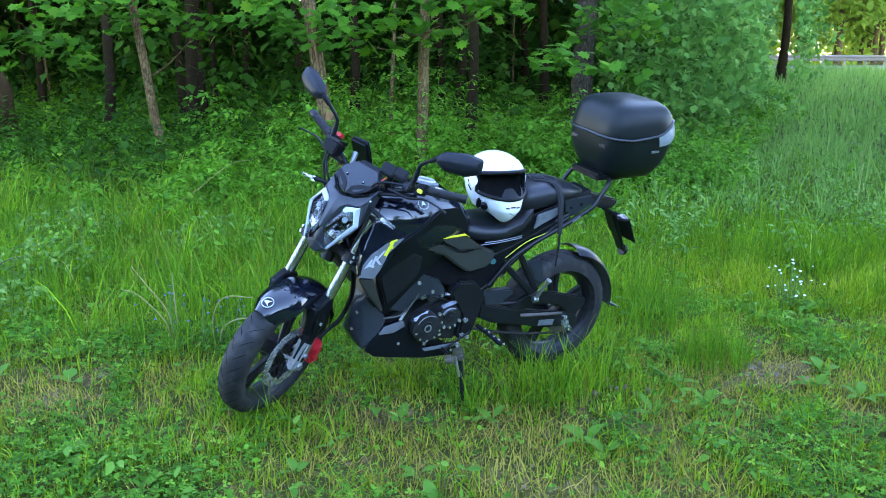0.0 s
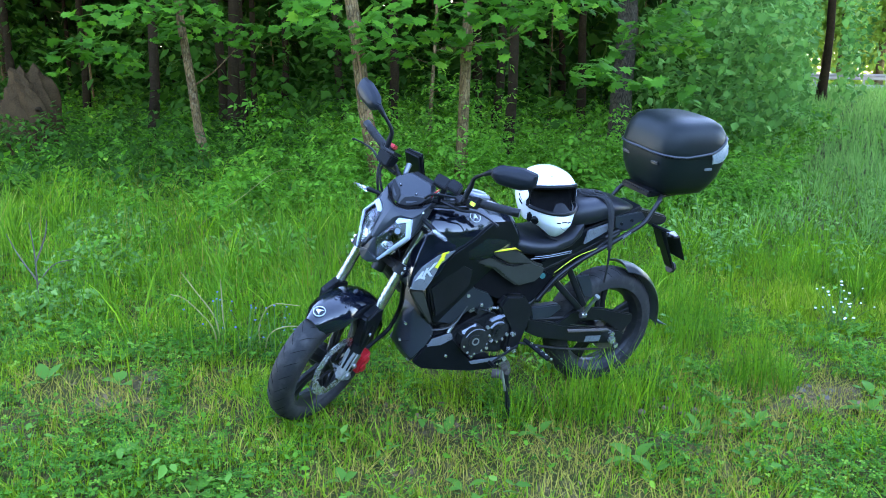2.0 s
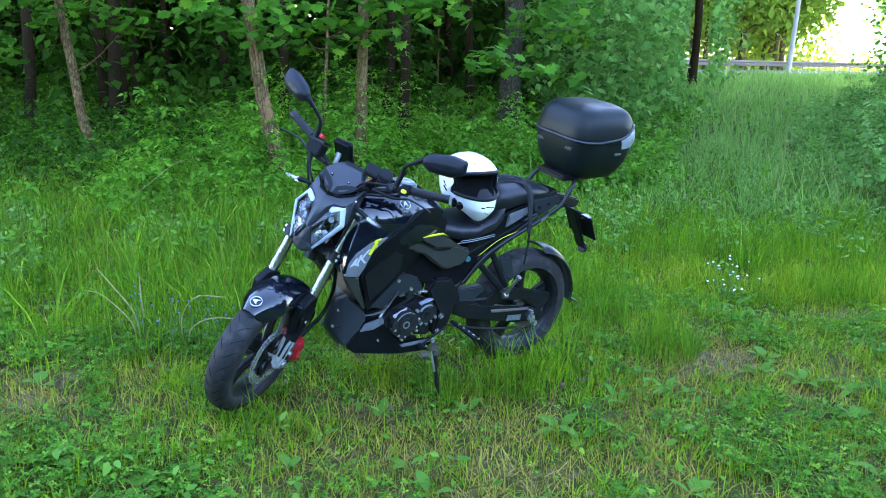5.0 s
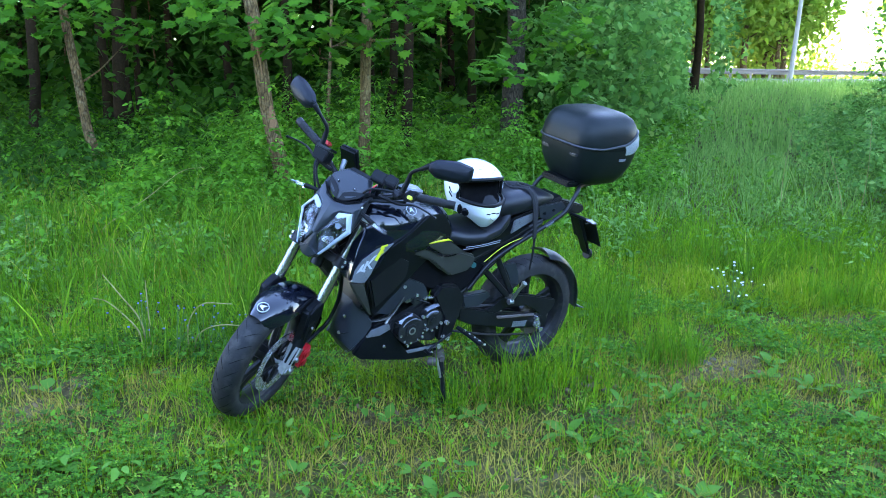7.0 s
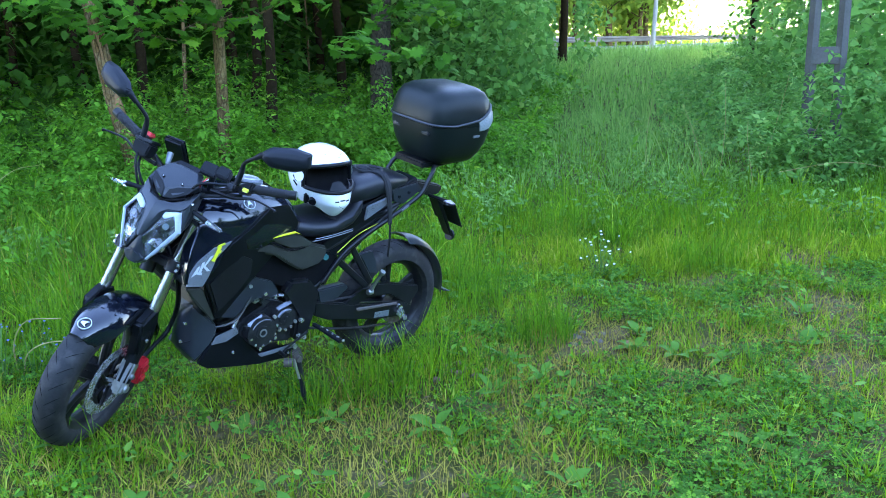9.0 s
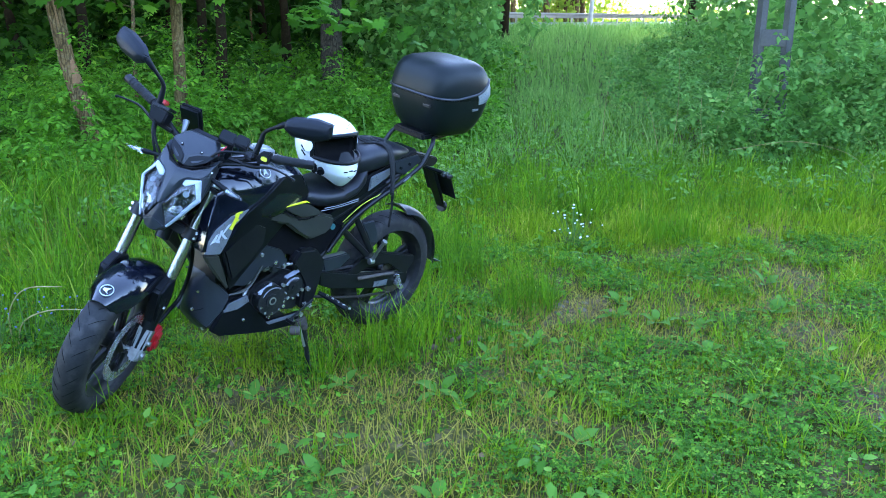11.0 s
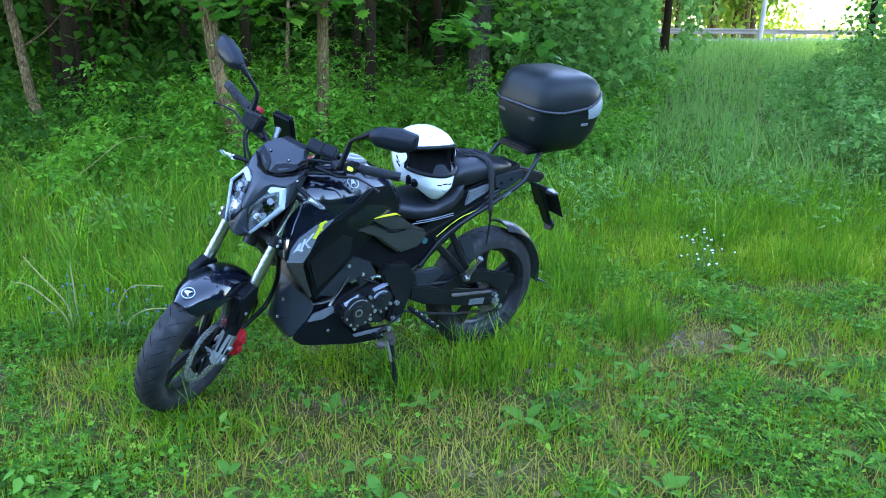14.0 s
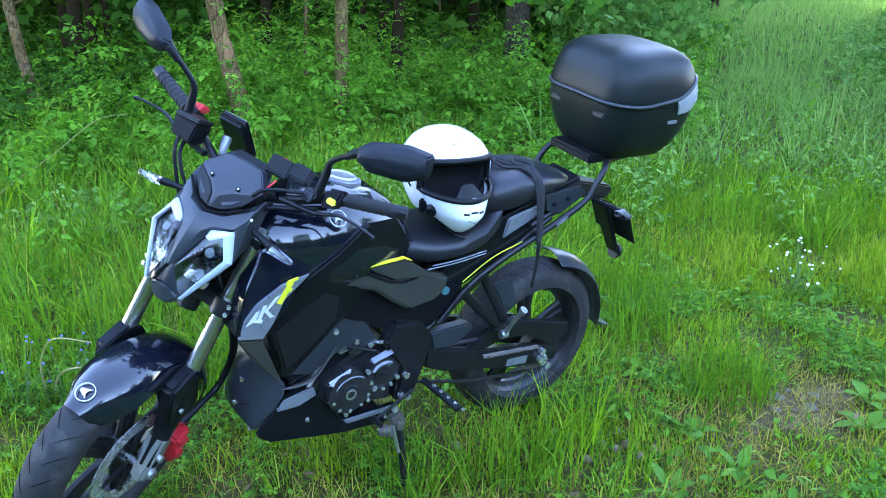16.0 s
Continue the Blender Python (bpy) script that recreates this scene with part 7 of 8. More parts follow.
for lift in (0.0, 0.009):
    part("seat_trim", tube([(0.55 - 2 * lift, 0.15, 0.774 + lift), (0.45, 0.152, 0.776 + lift), (0.335, 0.148, 0.784 + lift)], 0.002, 6, 4), M_SILVER, seat, "thin silver trim line")
part("passenger_seat", loft([(0.33, 0.085, 0.87, 0.955, 0.5), (0.28, 0.12, 0.87, 0.995, 0.45), (0.2, 0.13, 0.885, 1.01, 0.45), (0.08, 0.122, 0.91, 1.0, 0.45), (0.0, 0.1, 0.925, 0.975, 0.45), (-0.04, 0.07, 0.935, 0.958, 0.5)], None, 2, 3.0), M_SEAT, bike, "black vinyl pillion seat")
tail = part("tail_cowl", hull([(0.45, 0.1, 0.7), (0.3, 0.115, 0.78), (0.1, 0.11, 0.87), (-0.09, 0.085, 0.91), (-0.1, 0.07, 0.95), (0.3, 0.115, 0.86), (0.42, 0.11, 0.78), (0.45, -0.1, 0.7), (0.3, -0.115, 0.78), (0.1, -0.11, 0.87), (-0.09, -0.085, 0.91), (-0.1, -0.07, 0.95), (0.3, -0.115, 0.86), (0.42, -0.11, 0.78)], 0.008), M_BLACK, bike, "black tail cowl")
for s in (1, -1):
    part("tail_panel", plate([(0.252, 0.805), (0.24, 0.872), (0.12, 0.9), (0.108, 0.885), (0.132, 0.858)], s * 0.112, s * 0.124, 0.004), M_SILVER, tail, "silver-grey tail panel")
    part("grab_plate", plate([(0.097, 0.925), (-0.06, 0.938), (-0.09, 0.905), (0.019, 0.848), (0.08, 0.87)], s * 0.105, s * 0.116, 0.003), M_COWL, tail)
    for x, z in ((0.052, 0.888), (-0.005, 0.9)):
        part("bolt", disc((x, s * 0.118, z), (0, 1, 0), 0.0075, 0.006, 12), M_BLACK, tail)
    part("yellow_line", tube([(0.39, s * 0.12, 0.682), (0.288, s * 0.127, 0.75), (0.17, s * 0.124, 0.782)], 0.0022, 6, 4, 0.6), M_YELLOW, tail)
    part("tail_filler", plate([(0.47, 0.73), (0.4, 0.655), (0.28, 0.715), (0.17, 0.772), (0.12, 0.83), (0.3, 0.83)], s * 0.09, s * 0.112, 0.004), M_BLACK, tail, "black infill below the seat")
part("undertail", hull([(-0.08, 0.05, 0.93), (-0.2, 0.04, 0.875), (-0.3, 0.03, 0.87), (-0.31, 0.03, 0.852), (-0.28, 0.04, 0.83), (-0.2, 0.045, 0.835), (-0.08, 0.06, 0.885), (-0.08, -0.05, 0.93), (-0.2, -0.04, 0.875), (-0.3, -0.03, 0.87), (-0.31, -0.03, 0.852), (-0.28, -0.04, 0.83), (-0.2, -0.045, 0.835), (-0.08, -0.06, 0.885)], 0.006), M_BLACK, bike)
pl = part("plate_holder", join(hull([(-0.27, 0.03, 0.82), (-0.31, 0.03, 0.8), (-0.36, 0.035, 0.68), (-0.41, 0.03, 0.58), (-0.43, 0.03, 0.57), (-0.3, 0.03, 0.8), (-0.27, -0.03, 0.82), (-0.31, -0.03, 0.8), (-0.36, -0.035, 0.68), (-0.41, -0.03, 0.58), (-0.43, -0.03, 0.57)], 0.006), disc((-0.43, 0, 0.575), (1, 0, 0.3), 0.028, 0.016, 24, 0.003)), M_BLACK, bike, "black plate hanger")
part("licence_plate", box((0.004, 0.2, 0.15), pose(-0.375, 0, 0.72, 0, 27, 0), 0.001), M_BLACK, pl, "licence plate seen from its dark back")
for s in (1, -1):
    ind = part("turn_signal", tube([(-0.2, s * 0.05, 0.84), (-0.22, s * 0.12, 0.835), (-0.23, s * 0.15, 0.83)], [0.008, 0.01, 0.012], 10), M_BLACK, bike)
    part("lens", hull([(-0.2, s * 0.15, 0.82), (-0.25, s * 0.15, 0.82), (-0.2, s * 0.15, 0.842), (-0.25, s * 0.15, 0.842), (-0.21, s * 0.2, 0.822), (-0.24, s * 0.2, 0.822), (-0.21, s * 0.2, 0.834), (-0.24, s * 0.2, 0.834)], 0.004), M_SMOKE, ind)

# luggage rack
rk = part("luggage_rack", join(*[tube([(0.47, s * 0.128, 0.56), (0.34, s * 0.138, 0.7), (0.06, s * 0.142, 0.832), (-0.06, s * 0.142, 0.895), (-0.1, s * 0.14, 0.95), (-0.135, s * 0.13, 0.99), (-0.18, s * 0.1, 1.005), (-0.33, s * 0.08, 1.01)], 0.0105, 12, 5) for s in (1, -1)]), M_SATIN, bike, "black tubular luggage rack")
part("rack_plate", hull([(-0.09, 0.1, 1.0), (-0.09, -0.1, 1.0), (-0.34, 0.1, 1.0), (-0.34, -0.1, 1.0), (-0.09, 0.1, 1.03), (-0.09, -0.1, 1.03), (-0.34, 0.1, 1.03), (-0.34, -0.1, 1.03)], 0.008), M_BLACK, rk)
part("maker_bar", plate([(0.062, 0.836), (0.02, 0.857), (0.018, 0.85), (0.06, 0.829)], 0.151, 0.1555, 0.0), M_SILVER, rk)

# ---------------------------------------------------------------- top case
case = thing("top_case", BIKE @ Matrix.Translation((-0.265, 0, 1.035)), "black grained plastic top case with grey reflector", "luggage case")


def case_ring(f, z, grow=1.0):
    """Outline of the case at share f of its height: a rounded box, wider at the rear."""
    pts = []
    for k in range(56):
        a = 2 * math.pi * k / 56
        c, s = math.cos(a), math.sin(a)
        x = math.copysign(abs(c) ** 0.55, c)
        y = math.copysign(abs(s) ** 0.55, s)
        pts.append((x * 0.197 * grow - 0.007 - 0.012 * (1 - abs(y)), y * (0.207 - 0.012 * x) * grow, z))
    return pts


LIDS = ((0.172, 0.995), (0.185, 1.012), (0.2, 1.004), (0.24, 0.975), (0.28, 0.915), (0.308, 0.82), (0.325, 0.68), (0.336, 0.44), (0.34, 0.15))


def rim_z(a):
    """Height of the rim: level in front, sweeping up towards the rear."""
    return 0.18 + 0.075 * float(smoothstep(0.25, -0.75, math.cos(a)))


def case_point(a, z, out=0.0):
    g = float(np.interp(z, [0.08, 0.14] + [q[0] for q in LIDS], [0.93, 0.99] + [q[1] for q in LIDS])) + out
    c, s = math.cos(a), math.sin(a)
    x, y = math.copysign(abs(c) ** 0.55, c), math.copysign(abs(s) ** 0.55, s)
    return (x * 0.197 * g - 0.007 - 0.012 * (1 - abs(y)), y * (0.207 - 0.012 * x) * g, z)


def case_shell(levels):
    bm = bmesh.new()
    rings = [[bm.verts.new(p) for p in case_ring(0, z, g)] for z, g in levels]
    for r, s in zip(rings, rings[1:]):
        for k in range(56):
            bm.faces.new((r[k], r[(k + 1) % 56], s[(k + 1) % 56], s[k]))
    bm.faces.new(rings[0][::-1])
    bm.faces.new(rings[-1])
    return bm


base = part("base", case_shell([(-0.02, 0.6), (-0.01, 0.7), (0.03, 0.83), (0.08, 0.93), (0.14, 0.99), (0.168, 0.995)]), M_CASE, case, "black grained lower shell", 60)
lid = part("lid", case_shell(LIDS), M_CASE, case, "domed black lid", 60)
part("seam", case_shell([(0.16, 0.988), (0.178, 1.0)]), M_BLACK, case)
ring = [case_point(2 * math.pi * k / 72, rim_z(2 * math.pi * k / 72), 0.012) for k in range(73)]
part("rim", tube(ring, 0.006, 8), M_COWL, lid)
refl = []
for k in range(17):
    a = radians(94 + 172 * k / 16)
    top = rim_z(a) - 0.006
    low_z = 0.145 + 0.02 * float(smoothstep(0.0, -0.9, math.cos(a)))
    refl.append([case_point(a + 0.05 * (1 - f) * (1 - k / 8), low_z + (top - low_z) * f, 0.016 + 0.02 * math.sin(math.pi * f)) for f in (0.0, 0.33, 0.66, 1.0)])
part("reflector", skin(refl, 0.006, 0.002), M_BAND, lid, "smoke-grey wraparound reflector")
for y in (0.1, -0.1):
    part("hinge", box((0.014, 0.05, 0.016), pose(0.175, y, 0.135), 0.004), M_COWL, base)
part("lettering_bar", box((0.045, 0.005, 0.011), pose(-0.055, 0.2055, 0.122, 0, 0, 2), 0.001), M_SILVER, base)
for k in range(2):
    part("lid_groove", tube([(-0.02 - 0.02 * k, 0.118, 0.302), (-0.05 - 0.02 * k, 0.148, 0.29)], 0.003, 6), M_BLACK, lid)

# ---------------------------------------------------------------- helmet
helm = thing("helmet", BIKE @ Matrix.Translation((0.408, -0.012, 0.876)) @ Matrix.Rotation(radians(6), 4, "X") @ Matrix.Rotation(radians(88), 4, "Z") @ Matrix.Rotation(radians(7), 4, "Y") @ Matrix.Diagonal((0.99, 0.98, 1.09, 1)), "white full-face helmet with open eye port on the rider seat", "helmet")


def helmet_point(az, el, grow=1.0):
    """Shell radius: x towards the face, z up; a squared-off chin bar juts forward."""
    c, s = math.cos(el), math.sin(el)
    cx, sx = math.cos(az), math.sin(az)
    pw = 0.86
    d = Vector((c * math.copysign(abs(cx) ** pw, cx), c * math.copysign(abs(sx) ** pw, sx), s))
    p = Vector((d.x * 0.142, d.y * 0.131, d.z * (0.126 if s > 0 else 0.166)))
    low_ = max(0.0, -s)
    p.x += 0.062 * max(0.0, cx) ** 1.5 * min(1.0, low_ * 1.9) + (0.02 * low_ if cx < 0 else 0)
    p.y *= 1 - (0.1 + 0.25 * max(0.0, cx) ** 0.7) * low_ ** 1.4
    p.z -= 0.012 * max(0.0, s) ** 3
    return p * grow + Vector((0, 0, 0.128))


def hem(az):
    """Lower edge of the shell: deepest at the chin, higher at the cheeks and the nape."""
    return -1.05 + 0.36 * float(smoothstep(0.35, 1.15, abs(az)))


def in_port(az, el):
    return abs(az) < 1.27 and -0.24 + 0.05 * abs(az) < el < 0.53 - 0.1 * abs(az) ** 2


bm = bmesh.new()
NA, NE = 112, 60
wall = {}
for i in range(NA):
    for j in range(NE):
        az = -math.pi + 2 * math.pi * (i + 0.5) / NA
        el = hem(az) + (math.pi / 2 - hem(az)) * (j + 0.5) / NE
        wall[i, j] = not in_port(az, el)
grid = {}
for k, g in ((0, 1.0), (1, 0.955)):
    for i in range(NA):
        for j in range(NE):
            az = -math.pi + 2 * math.pi * i / NA
            grid[k, i, j] = bm.verts.new(helmet_point(az, hem(az) + (math.pi / 2 - hem(az)) * j / NE, g))
    top = bm.verts.new(helmet_point(0, math.pi / 2, g))
    for i in range(NA):
        grid[k, i, NE] = top
for i in range(NA):
    i2 = (i + 1) % NA
    for j in range(NE):
        if not wall[i, j]:
            continue
        for k in (0, 1):
            q4 = [grid[k, i, j], grid[k, i2, j], grid[k, i2, j + 1], grid[k, i, j + 1]]
            bm.faces.new(q4[:3] if j == NE - 1 else q4)
        for (di, dj), (p, r) in (((0, -1), ((i, j), (i2, j))), ((0, 1), ((i, j + 1), (i2, j + 1))), ((-1, 0), ((i, j), (i, j + 1))), ((1, 0), ((i2, j), (i2, j + 1)))):
            if not wall.get(((i + di) % NA, j + dj), j + dj >= NE):
                bm.faces.new((grid[0, p[0], p[1]], grid[0, r[0], r[1]], grid[1, r[0], r[1]], grid[1, p[0], p[1]]))
bmesh.ops.delete(bm, geom=[v for v in bm.verts if not v.link_faces], context="VERTS")
shell = part("shell", bm, M_WHITE, helm, "glossy white shell", 50)
bm = bmesh.new()
bmesh.ops.create_uvsphere(bm, u_segments=40, v_segments=24, radius=1)
for v in bm.verts:
    az, el = math.atan2(v.co.y, v.co.x), math.asin(max(-1, min(1, v.co.z)))
    back = 0.75 * math.exp(-((az / 1.05) ** 4)) * math.exp(-(((el - 0.1) / 0.55) ** 4))
    p = helmet_point(az, max(el, hem(az) - 0.06), 0.95)
    v.co = Vector((p.x * (1 - back), p.y * (1 - 0.1 * back), p.z))
part("liner", bm, M_LINER, helm, "black padded lining")
edge = []
for k in range(49):
    f = k / 48
    if f < 0.5:
        az = -1.27 + 2.54 * f * 2
        el = 0.53 - 0.1 * az * az
    else:
        az = 1.27 - 2.54 * (f - 0.5) * 2
        el = -0.24 + 0.05 * abs(az)
    edge.append(helmet_point(az, el, 1.004))
edge.append(edge[0])
part("eye_port_trim", tube(edge, 0.0085, 8), M_BLACK, helm, "black eye port seal")
# brow piece over the eye port
rows = []
for i in range(15):
    az = -1.3 + 2.6 * i / 14
    rows.append([helmet_point(az, el0 - 0.1 * az * az, 1.012) for el0 in (0.55, 0.65, 0.76, 0.87, 0.97)])
part("brow", skin(rows, 0.002, 0.0), M_WHITE, helm, "white brow piece")
part("nose_guard", hull([helmet_point(-0.4, -0.24, 0.93), helmet_point(0.4, -0.24, 0.93), helmet_point(0.0, -0.02, 0.86), helmet_point(0.0, -0.26, 0.96), helmet_point(-0.15, -0.04, 0.86), helmet_point(0.15, -0.04, 0.86)], 0.004), M_BLACK, helm)
for a in (-0.2, 0.0, 0.2):
    part("chin_vent", tube([helmet_point(a - 0.075, -0.42 - 0.1 * abs(a), 1.004), helmet_point(a + 0.075, -0.42 - 0.1 * abs(a), 1.004)], 0.0028, 6), M_BLACK, helm)
part("chin_mark", tube([helmet_point(-0.14, -0.56, 1.002), helmet_point(0.1, -0.68, 1.002)], 0.0014, 6), M_COWL, helm)
for el in (0.0, -0.12):
    part("side_vent", tube([helmet_point(-1.62, el, 1.003), helmet_point(-1.5, el - 0.1, 1.003)], 0.004, 6), M_BLACK, helm)
for s in (1, -1):
    part("visor_pivot", disc(helmet_point(s * 1.38, 0.08, 1.01), helmet_point(s * 1.38, 0.08) - Vector((0, 0, 0.128)), 0.024, 0.012, 24, 0.003), M_WHITE, helm)
part("intercom", join(disc(helmet_point(-1.05, -0.5, 1.03), helmet_point(-1.05, -0.5) - Vector((0, 0, 0.128)), 0.017, 0.016, 8, 0.005), box((0.034, 0.02, 0.04), Matrix.Translation(helmet_point(-1.22, -0.46, 1.02)) @ Matrix.Rotation(-1.2, 4, "Z"), 0.006)), M_BLACK, helm, "black intercom unit")
part("strap", tube([helmet_point(-0.9, -1.0, 0.95), helmet_point(-0.4, -1.1, 0.9) + Vector((0, 0, -0.02)), helmet_point(0.2, -1.1, 0.95) + Vector((0.02, 0, -0.02))], 0.009, 6, 5, 0.3), M_STRAP, helm)
for az, el, l in ((-0.5, 0.9, 0.03), (-0.2, 1.05, 0.02), (0.35, 0.85, 0.035), (0.1, 0.75, 0.02)):
    part("scuff", tube([helmet_point(az, el, 1.022), helmet_point(az + l * 5, el + 0.02, 1.022)], 0.0012, 4), M_COWL, shell)

# ---------------------------------------------------------------- strap over the pillion seat
strap = thing("luggage_strap", BIKE, "black webbing strap wound over the pillion seat", "strap")
for k in range(6):
    o = 0.006 * (k - 2.5)
    part("webbing", tube([(0.22 + o, -0.125, 0.92), (0.205 + 1.8 * o, -0.09, 0.99), (0.185 + 2 * o, -0.02, 1.008 + 0.003 * (k % 2)), (0.16 + 1.4 * o, 0.05, 1.009), (0.145 + o, 0.1, 1.002), (0.135 + o * 0.9, 0.13, 0.95), (0.132 + o * 0.6, 0.148, 0.86), (0.128 + o * 0.5, 0.154, 0.78)], 0.0045, 6, 5, 0.5), M_STRAP, strap)
part("loose_end", tube([(0.128, 0.154, 0.79), (0.126, 0.158, 0.72), (0.122, 0.152, 0.66), (0.118, 0.146, 0.615)], [0.009, 0.007, 0.006], 6, 5, 0.3), M_STRAP, strap)
part("knot", tube([(0.14, 0.07, 1.01), (0.18, 0.04, 1.018), (0.16, 0.015, 1.018), (0.125, 0.055, 1.014), (0.15, 0.09, 1.005)], 0.006, 6, 5), M_STRAP, strap)
part("loop", tube([(0.2, -0.03, 1.012), (0.23, 0.0, 1.018), (0.22, 0.04, 1.01), (0.17, 0.06, 1.01)], 0.0045, 6, 5), M_STRAP, strap)


# ---------------------------------------------------------------- small plants and litter
M_DOCK = leaf_material("dock_leaf", (0.05, 0.14, 0.012), (0.14, 0.29, 0.04), None, 0.3, 0.5, 5.0)
M_PETAL = material("white_petals", (0.7, 0.7, 0.66), (0.8, 0.8, 0.77), 0.7, 0, 20, 90, 0.0)
M_BLUE = material("blue_petals", (0.1, 0.12, 0.3), (0.16, 0.18, 0.38), 0.7, 0, 20, 90, 0.0)
M_STEM = material("green_stem", (0.06, 0.14, 0.02), (0.1, 0.2, 0.03), 0.7, 0, 20, 90, 0.1)
M_LITTER = leaf_material("brown_leaf_litter", (0.06, 0.035, 0.018), (0.2, 0.13, 0.07), None, 0.1, 0.8, 4.0)
M_CONE = material("pine_cone_scales", (0.1, 0.065, 0.035), (0.22, 0.15, 0.09), 0.85, 0, 60, 200, 0.6)
M_STONE = material("grey_stone", (0.075, 0.058, 0.04), (0.15, 0.12, 0.085), 0.9, 0, 12, 90, 0.5)


def spot(x, y, turn=0.0, s=1.0):
    return Matrix.Translation((x, y, float(ground(x, y)))) @ Matrix.Rotation(turn, 4, "Z") @ Matrix.Diagonal((s, s, s, 1))


def blade_leaf(length, width, rise, arch):
    """A broad leaf on a stalk along +x: two rows of faces folded along the midrib."""
    bm = bmesh.new()
    rows = []
    for k in range(8):
        f = k / 7
        w = width * (0.06 if f < 0.18 else math.sin(math.pi * min(1, (f - 0.1) / 0.9) ** 0.8) * 0.5 + 0.01)
        x, z = length * f * math.cos(rise * (1 - 0.3 * f)), length * (math.sin(rise) * f - arch * f * f) + 0.012
        wave = 0.05 * width * math.sin(9 * f)
        rows.append([bm.verts.new((x, -w, z + 0.22 * w + wave)), bm.verts.new((x, 0, z)), bm.verts.new((x, w, z + 0.22 * w - wave))])
    for r, t in zip(rows, rows[1:]):
        bm.faces.new((r[0], r[1], t[1], t[0]))
        bm.faces.new((r[1], r[2], t[2], t[1]))
    return bm


def rosette(x, y, n, length, width, seed, label):
    q = random.Random(seed)
    t = thing("broadleaf_weed", spot(x, y, q.uniform(0, 6.28)), label, "weed", "weeds in the grass")
    for k in range(n):
        bm = blade_leaf(length * q.uniform(0.6, 1.0), width * q.uniform(0.5, 0.85), q.uniform(0.35, 1.15), q.uniform(0.2, 0.55))
        bm.transform(Matrix.Rotation(6.283 * k / n + q.uniform(-0.4, 0.4), 4, "Z"))
        part("leaf", bm, M_DOCK, t, "", 80)
    return t


weeds = [(0.5, 3.1, 4, 0.2, 0.09), (0.58, 3.02, 3, 0.13, 0.08), (-0.02, 2.5, 3, 0.16, 0.075), (-0.12, 2.66, 3, 0.14, 0.06), (-1.4, 2.44, 5, 0.15, 0.11), (-1.95, 3.36, 3, 0.13, 0.09), (-1.82, 3.42, 3, 0.12, 0.07), (-1.78, 3.08, 3, 0.12, 0.08), (-2.1, 3.0, 4, 0.13, 0.07), (1.62, 3.95, 5, 0.17, 0.085), (1.8, 3.85, 5, 0.16, 0.08), (1.7, 4.15, 4, 0.15, 0.08), (2.0, 3.75, 4, 0.14, 0.08), (0.92, 3.85, 5, 0.17, 0.07), (0.8, 3.45, 5, 0.16, 0.06), (1.05, 3.6, 4, 0.14, 0.06), (1.25, 5.55, 4, 0.22, 0.09), (1.85, 5.2, 4, 0.16, 0.08), (2.25, 2.98, 4, 0.13, 0.085), (1.87, 3.4, 4, 0.13, 0.07), (1.74, 2.85, 3, 0.15, 0.09), (2.2, 3.4, 4, 0.15, 0.07), (-0.92, 2.93, 4, 0.17, 0.05), (-0.8, 2.9, 3, 0.14, 0.045), (0.1, 3.22, 4, 0.14, 0.06), (-0.28, 3.12, 3, 0.12, 0.06), (0.85, 5.0, 4, 0.25, 0.1), (0.72, 4.85, 3, 0.2, 0.08), (2.5, 3.9, 4, 0.15, 0.08), (2.75, 4.4, 4, 0.15, 0.08), (-2.5, 3.9, 4, 0.2, 0.1), (-0.55, 2.55, 4, 0.1, 0.05), (0.95, 2.62, 4, 0.12, 0.06), (1.35, 2.5, 4, 0.12, 0.07), (-1.0, 2.3, 4, 0.12, 0.07), (0.35, 2.3, 4, 0.12, 0.07)]
for k, (x, y, n, l, w) in enumerate(weeds):
    rosette(x, y, n, l, w, 300 + k, "green plantain rosette low in the grass" if w < 0.075 else "broad pale-green dock leaves low in the grass")


def flower_clump(x, y, n, h, spread, petal, label, r=0.014, seed=1):
    q = random.Random(seed)
    t = thing("wildflower_clump", spot(x, y), label, "wildflowers")
    for _ in range(n):
        px, py, hh = q.gauss(0, spread), q.gauss(0, spread), h * q.uniform(0.45, 1.15)
        st_ = part("stem", tube([(px * 0.3, py * 0.3, 0), (px * 0.6, py * 0.6, hh * 0.6), (px, py, hh)], 0.0015, 5, 3), M_STEM, t)
        bm = bmesh.new()
        bmesh.ops.create_icosphere(bm, subdivisions=2, radius=r * q.uniform(0.5, 0.85))
        for v in bm.verts:
            v.co = Vector((v.co.x, v.co.y, v.co.z * 0.7)) * (1 + 0.25 * noise.noise(v.co * 300)) + Vector((px, py, hh))
        part("flower_head", bm, petal, st_)
    return t


flower_clump(1.84, 5.42, 24, 0.27, 0.085, M_PETAL, "clump of small white wildflowers on thin stems", 0.0105, 5)
flower_clump(6.2, 11.2, 4, 0.5, 0.12, M_PETAL, "a few white flowers among the bushes", 0.05, 6)
for k, (x, y) in enumerate(((-1.42, 3.62), (-1.3, 3.7), (-1.62, 3.72), (-1.15, 3.75))):
    flower_clump(x, y, 9, 0.24, 0.07, M_BLUE, "small blue flowers in the grass", 0.0075, 20 + k)

# arching dry stalks
ds = thing("dry_stalks", spot(-1.62, 3.72), "pale arching dry plant stalks", "plant stalks")
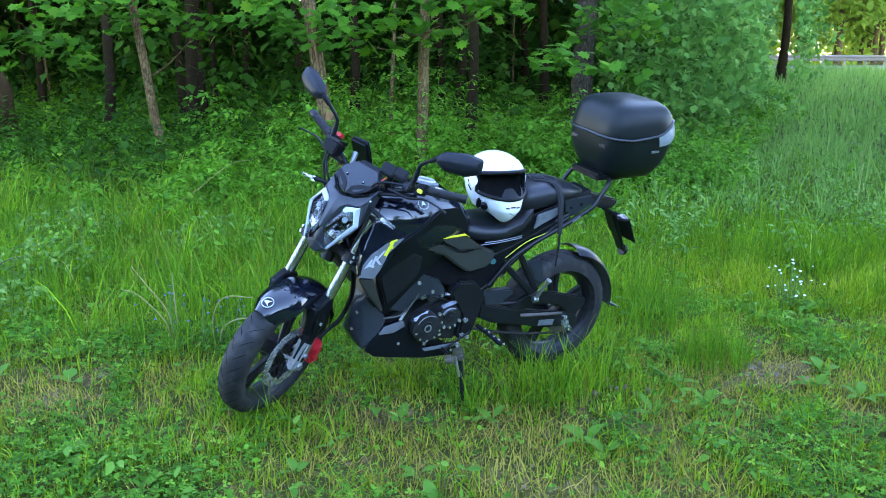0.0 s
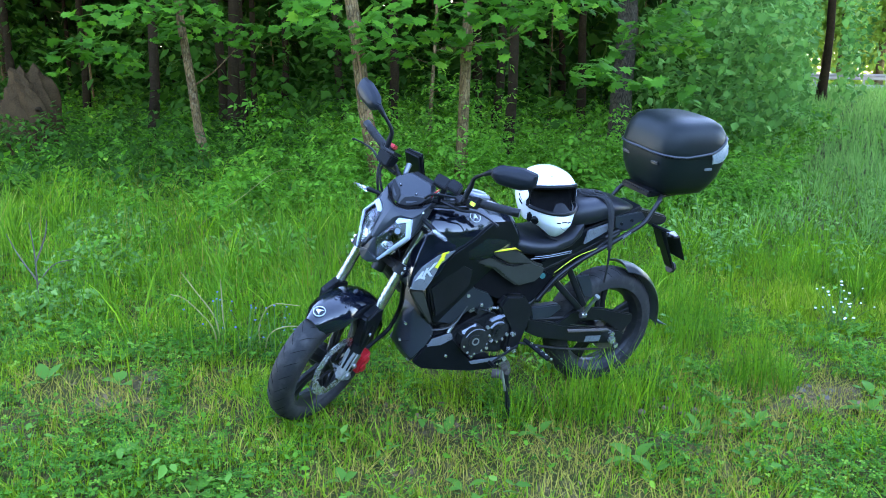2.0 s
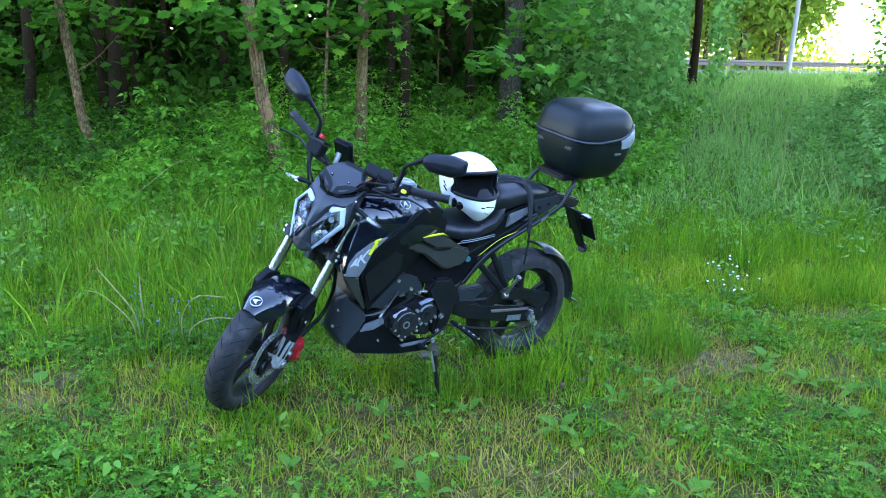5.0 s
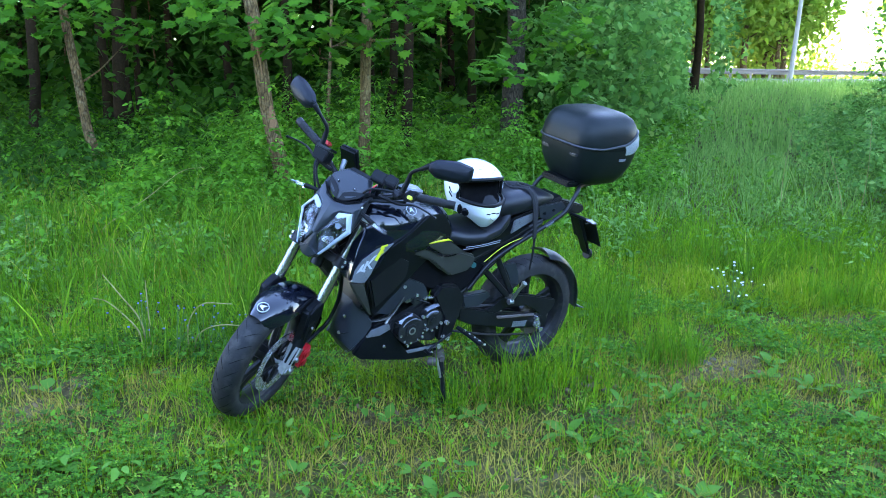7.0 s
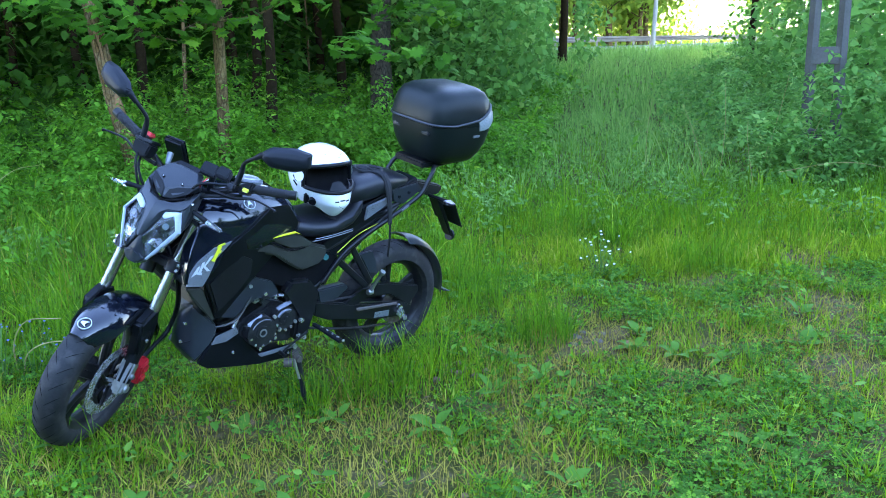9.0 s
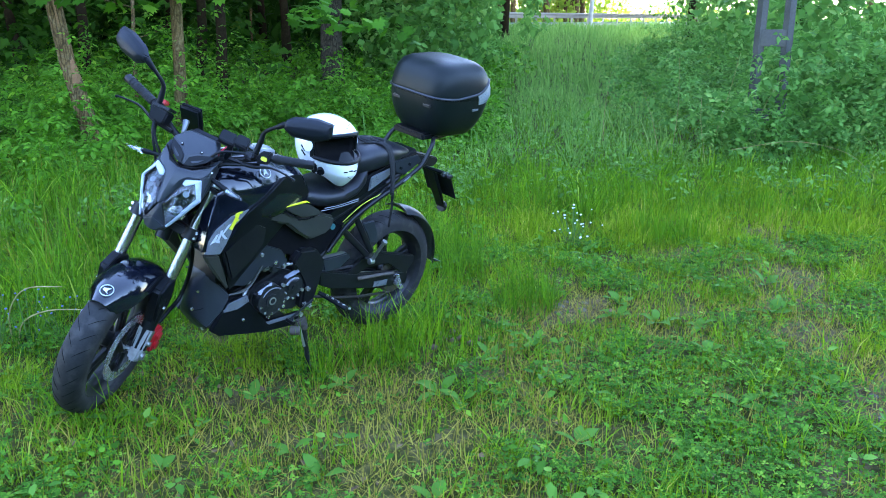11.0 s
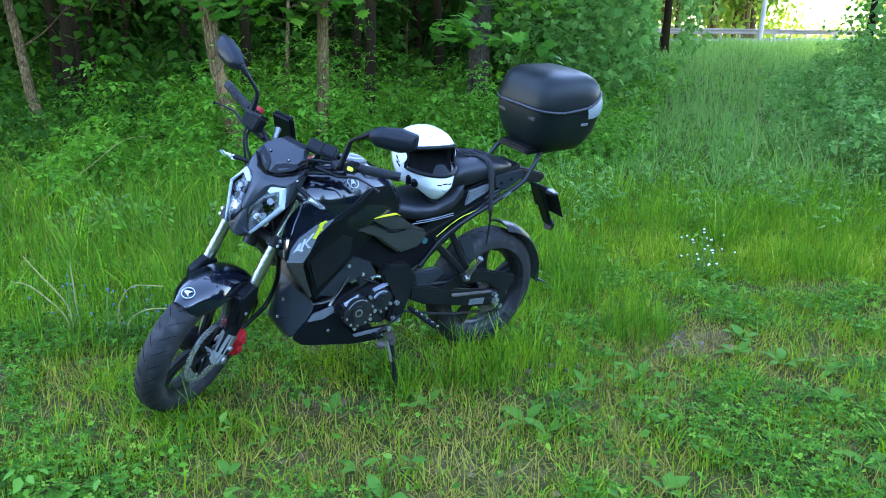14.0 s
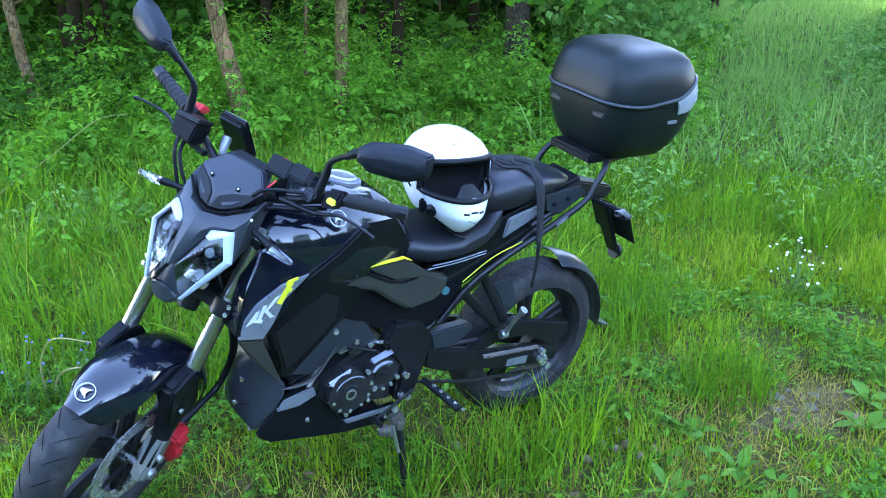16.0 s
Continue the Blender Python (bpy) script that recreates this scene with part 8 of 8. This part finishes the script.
for pts in ([(0, 0, 0), (-0.02, -0.02, 0.12), (-0.14, -0.05, 0.26), (-0.2, -0.1, 0.3)], [(0.02, 0, 0), (-0.01, 0, 0.16), (-0.1, -0.02, 0.3), (-0.18, -0.02, 0.4)], [(0.04, 0, 0), (0.035, 0, 0.2), (0.03, 0, 0.37)]):
    part("stalk", tube(pts, [0.0045, 0.0035, 0.0022], 6, 5), M_STRAW, ds)
ds = thing("dry_stalks", spot(-1.38, 3.72), "pale arching dry plant stalks", "plant stalks")
for pts in ([(0, 0, 0), (0.02, -0.05, 0.18), (0.12, -0.12, 0.31), (0.3, -0.2, 0.34)], [(0.02, 0, 0), (0.06, -0.02, 0.12), (0.2, -0.1, 0.2), (0.42, -0.18, 0.22)]):
    part("stalk", tube(pts, [0.004, 0.003, 0.002], 6, 5), M_STRAW, ds)
# a grey thistle at the left of the clearing
th = thing("grey_thistle", spot(-3.0, 4.15), "grey-green dead thistle with bare twigs", "plant")
for pts in ([(0, 0, 0), (0.0, 0, 0.3), (-0.02, 0, 0.5)], [(0, 0, 0.12), (0.12, 0, 0.25), (0.28, -0.02, 0.3)], [(0, 0, 0.15), (-0.12, 0.02, 0.28), (-0.2, 0.02, 0.42)], [(0, 0, 0.25), (0.08, 0, 0.42), (0.1, 0, 0.52)]):
    part("twig", tube(pts, [0.006, 0.004, 0.002], 6, 4), M_STONE, th)
# long thin canes at the right of the clearing and a fallen one
for k, (x, y, pts) in enumerate(((4.6, 8.9, [(0, 0, 0), (0.25, 0.1, 0.7), (0.42, 0.2, 1.25)]), (3.9, 8.6, [(0, 0, 0), (-0.12, 0, 0.5), (-0.3, 0, 0.95)]), (4.2, 9.0, [(0, 0, 0), (0.05, 0, 0.6), (0.02, 0, 1.2)]), (4.35, 8.4, [(0, 0, 0), (-0.1, 0, 0.5), (-0.12, 0, 0.8)]), (5.1, 8.8, [(0, 0, 0), (0.1, 0, 0.6), (0.4, 0, 1.1)]), (3.3, 8.8, [(0, 0, 0), (-0.02, 0, 0.5), (0.03, 0, 1.0)]), (4.9, 7.4, [(-0.6, 0.4, 0.3), (-0.1, 0.1, 0.42), (0.3, -0.2, 0.34), (0.5, -0.4, 0.12)]))):
    c = thing("dry_cane", spot(x, y), "thin pale dry cane among the bushes", "plant stalk", "dry canes")
    part("stalk", tube(pts, [0.0035, 0.0028, 0.0015], 6, 5), M_STRAW, c)

c = thing("dry_cane", spot(-2.92, 5.98), "long arching dry cane over the undergrowth", "plant stalk", "dry canes")
part("stalk", tube([(0, 0, 0), (0.03, 0.02, 0.14), (0.34, 0.12, 0.36), (0.55, 0.32, 0.55), (0.72, 0.42, 0.58)], [0.003, 0.0025, 0.002, 0.0012], 6, 5), M_STRAW, c)

# brown leaves, cones and stones lying about
x, y = scatter(-3.5, 4, 1.6, 6, 1500, lambda x, y: 0.12 + 0.8 * bareness(x, y) + 0.3 * thatch_at(x, y))
leaves("leaf_litter", np.stack([x, y, ground(x, y) + rng.uniform(0.008, 0.03, len(x))], -1), rng.uniform(0.02, 0.045, len(x)), OVATE, OVATE_F, M_LITTER, "small brown dead leaves on the ground", "leaf litter", 0.35)
bm = bmesh.new()
bmesh.ops.create_icosphere(bm, subdivisions=2, radius=0.016)
for v in bm.verts:
    v.co = Vector((v.co.x, v.co.y, v.co.z * 1.3)) * (1 + 0.22 * noise.noise(v.co * 130))
cone = thing("pine_cone", spot(0.62, 3.72), "small brown pine cone on the ground", "pine cone", "pine cones")
part("cone", bm, M_CONE, cone)
q = random.Random(77)
for cx, cy in ((0.66, 3.7), (0.7, 3.74), (0.6, 3.8), (0.74, 3.66), (0.55, 3.62), (0.5, 3.75), (0.68, 3.83), (0.8, 3.72), (0.35, 3.6), (0.1, 3.65), (0.42, 3.9)):
    copy_thing(cone, Matrix.Translation((cx, cy, float(ground(cx, cy)) + 0.014)) @ Matrix.Rotation(q.uniform(0, 6.28), 4, "Z") @ Matrix.Rotation(1.4, 4, "X"))
cone.matrix_world = Matrix.Translation((0.62, 3.72, float(ground(0.62, 3.72)) + 0.014)) @ Matrix.Rotation(1.3, 4, "X")
bm = bmesh.new()
bmesh.ops.create_icosphere(bm, subdivisions=2, radius=0.03)
for v in bm.verts:
    v.co = Vector((v.co.x * 1.4, v.co.y, v.co.z * 0.55)) * (1 + 0.3 * noise.noise(v.co * 40))
stone = thing("stone", spot(1.36, 4.2), "small grey stone on the bare soil", "stone", "stones")
part("rock", bm, M_STONE, stone)
for cx, cy in ((1.42, 4.26), (1.52, 4.22), (1.47, 4.12), (1.33, 4.1), (2.4, 2.9), (2.5, 2.6), (2.3, 2.7), (-1.7, 3.2), (-2.1, 2.45), (2.85, 4.4)):
    copy_thing(stone, spot(cx, cy, q.uniform(0, 6.28), q.uniform(0.5, 1.1)))
# a dead twig on the ground
tw = thing("dead_twig", spot(-2.05, 2.42), "pale dead twig on the bare soil", "twig")
part("stick", tube([(-0.1, 0.05, 0.02), (0, 0, 0.028), (0.05, -0.12, 0.02)], [0.006, 0.005, 0.003], 6, 3), M_STRAW, tw)
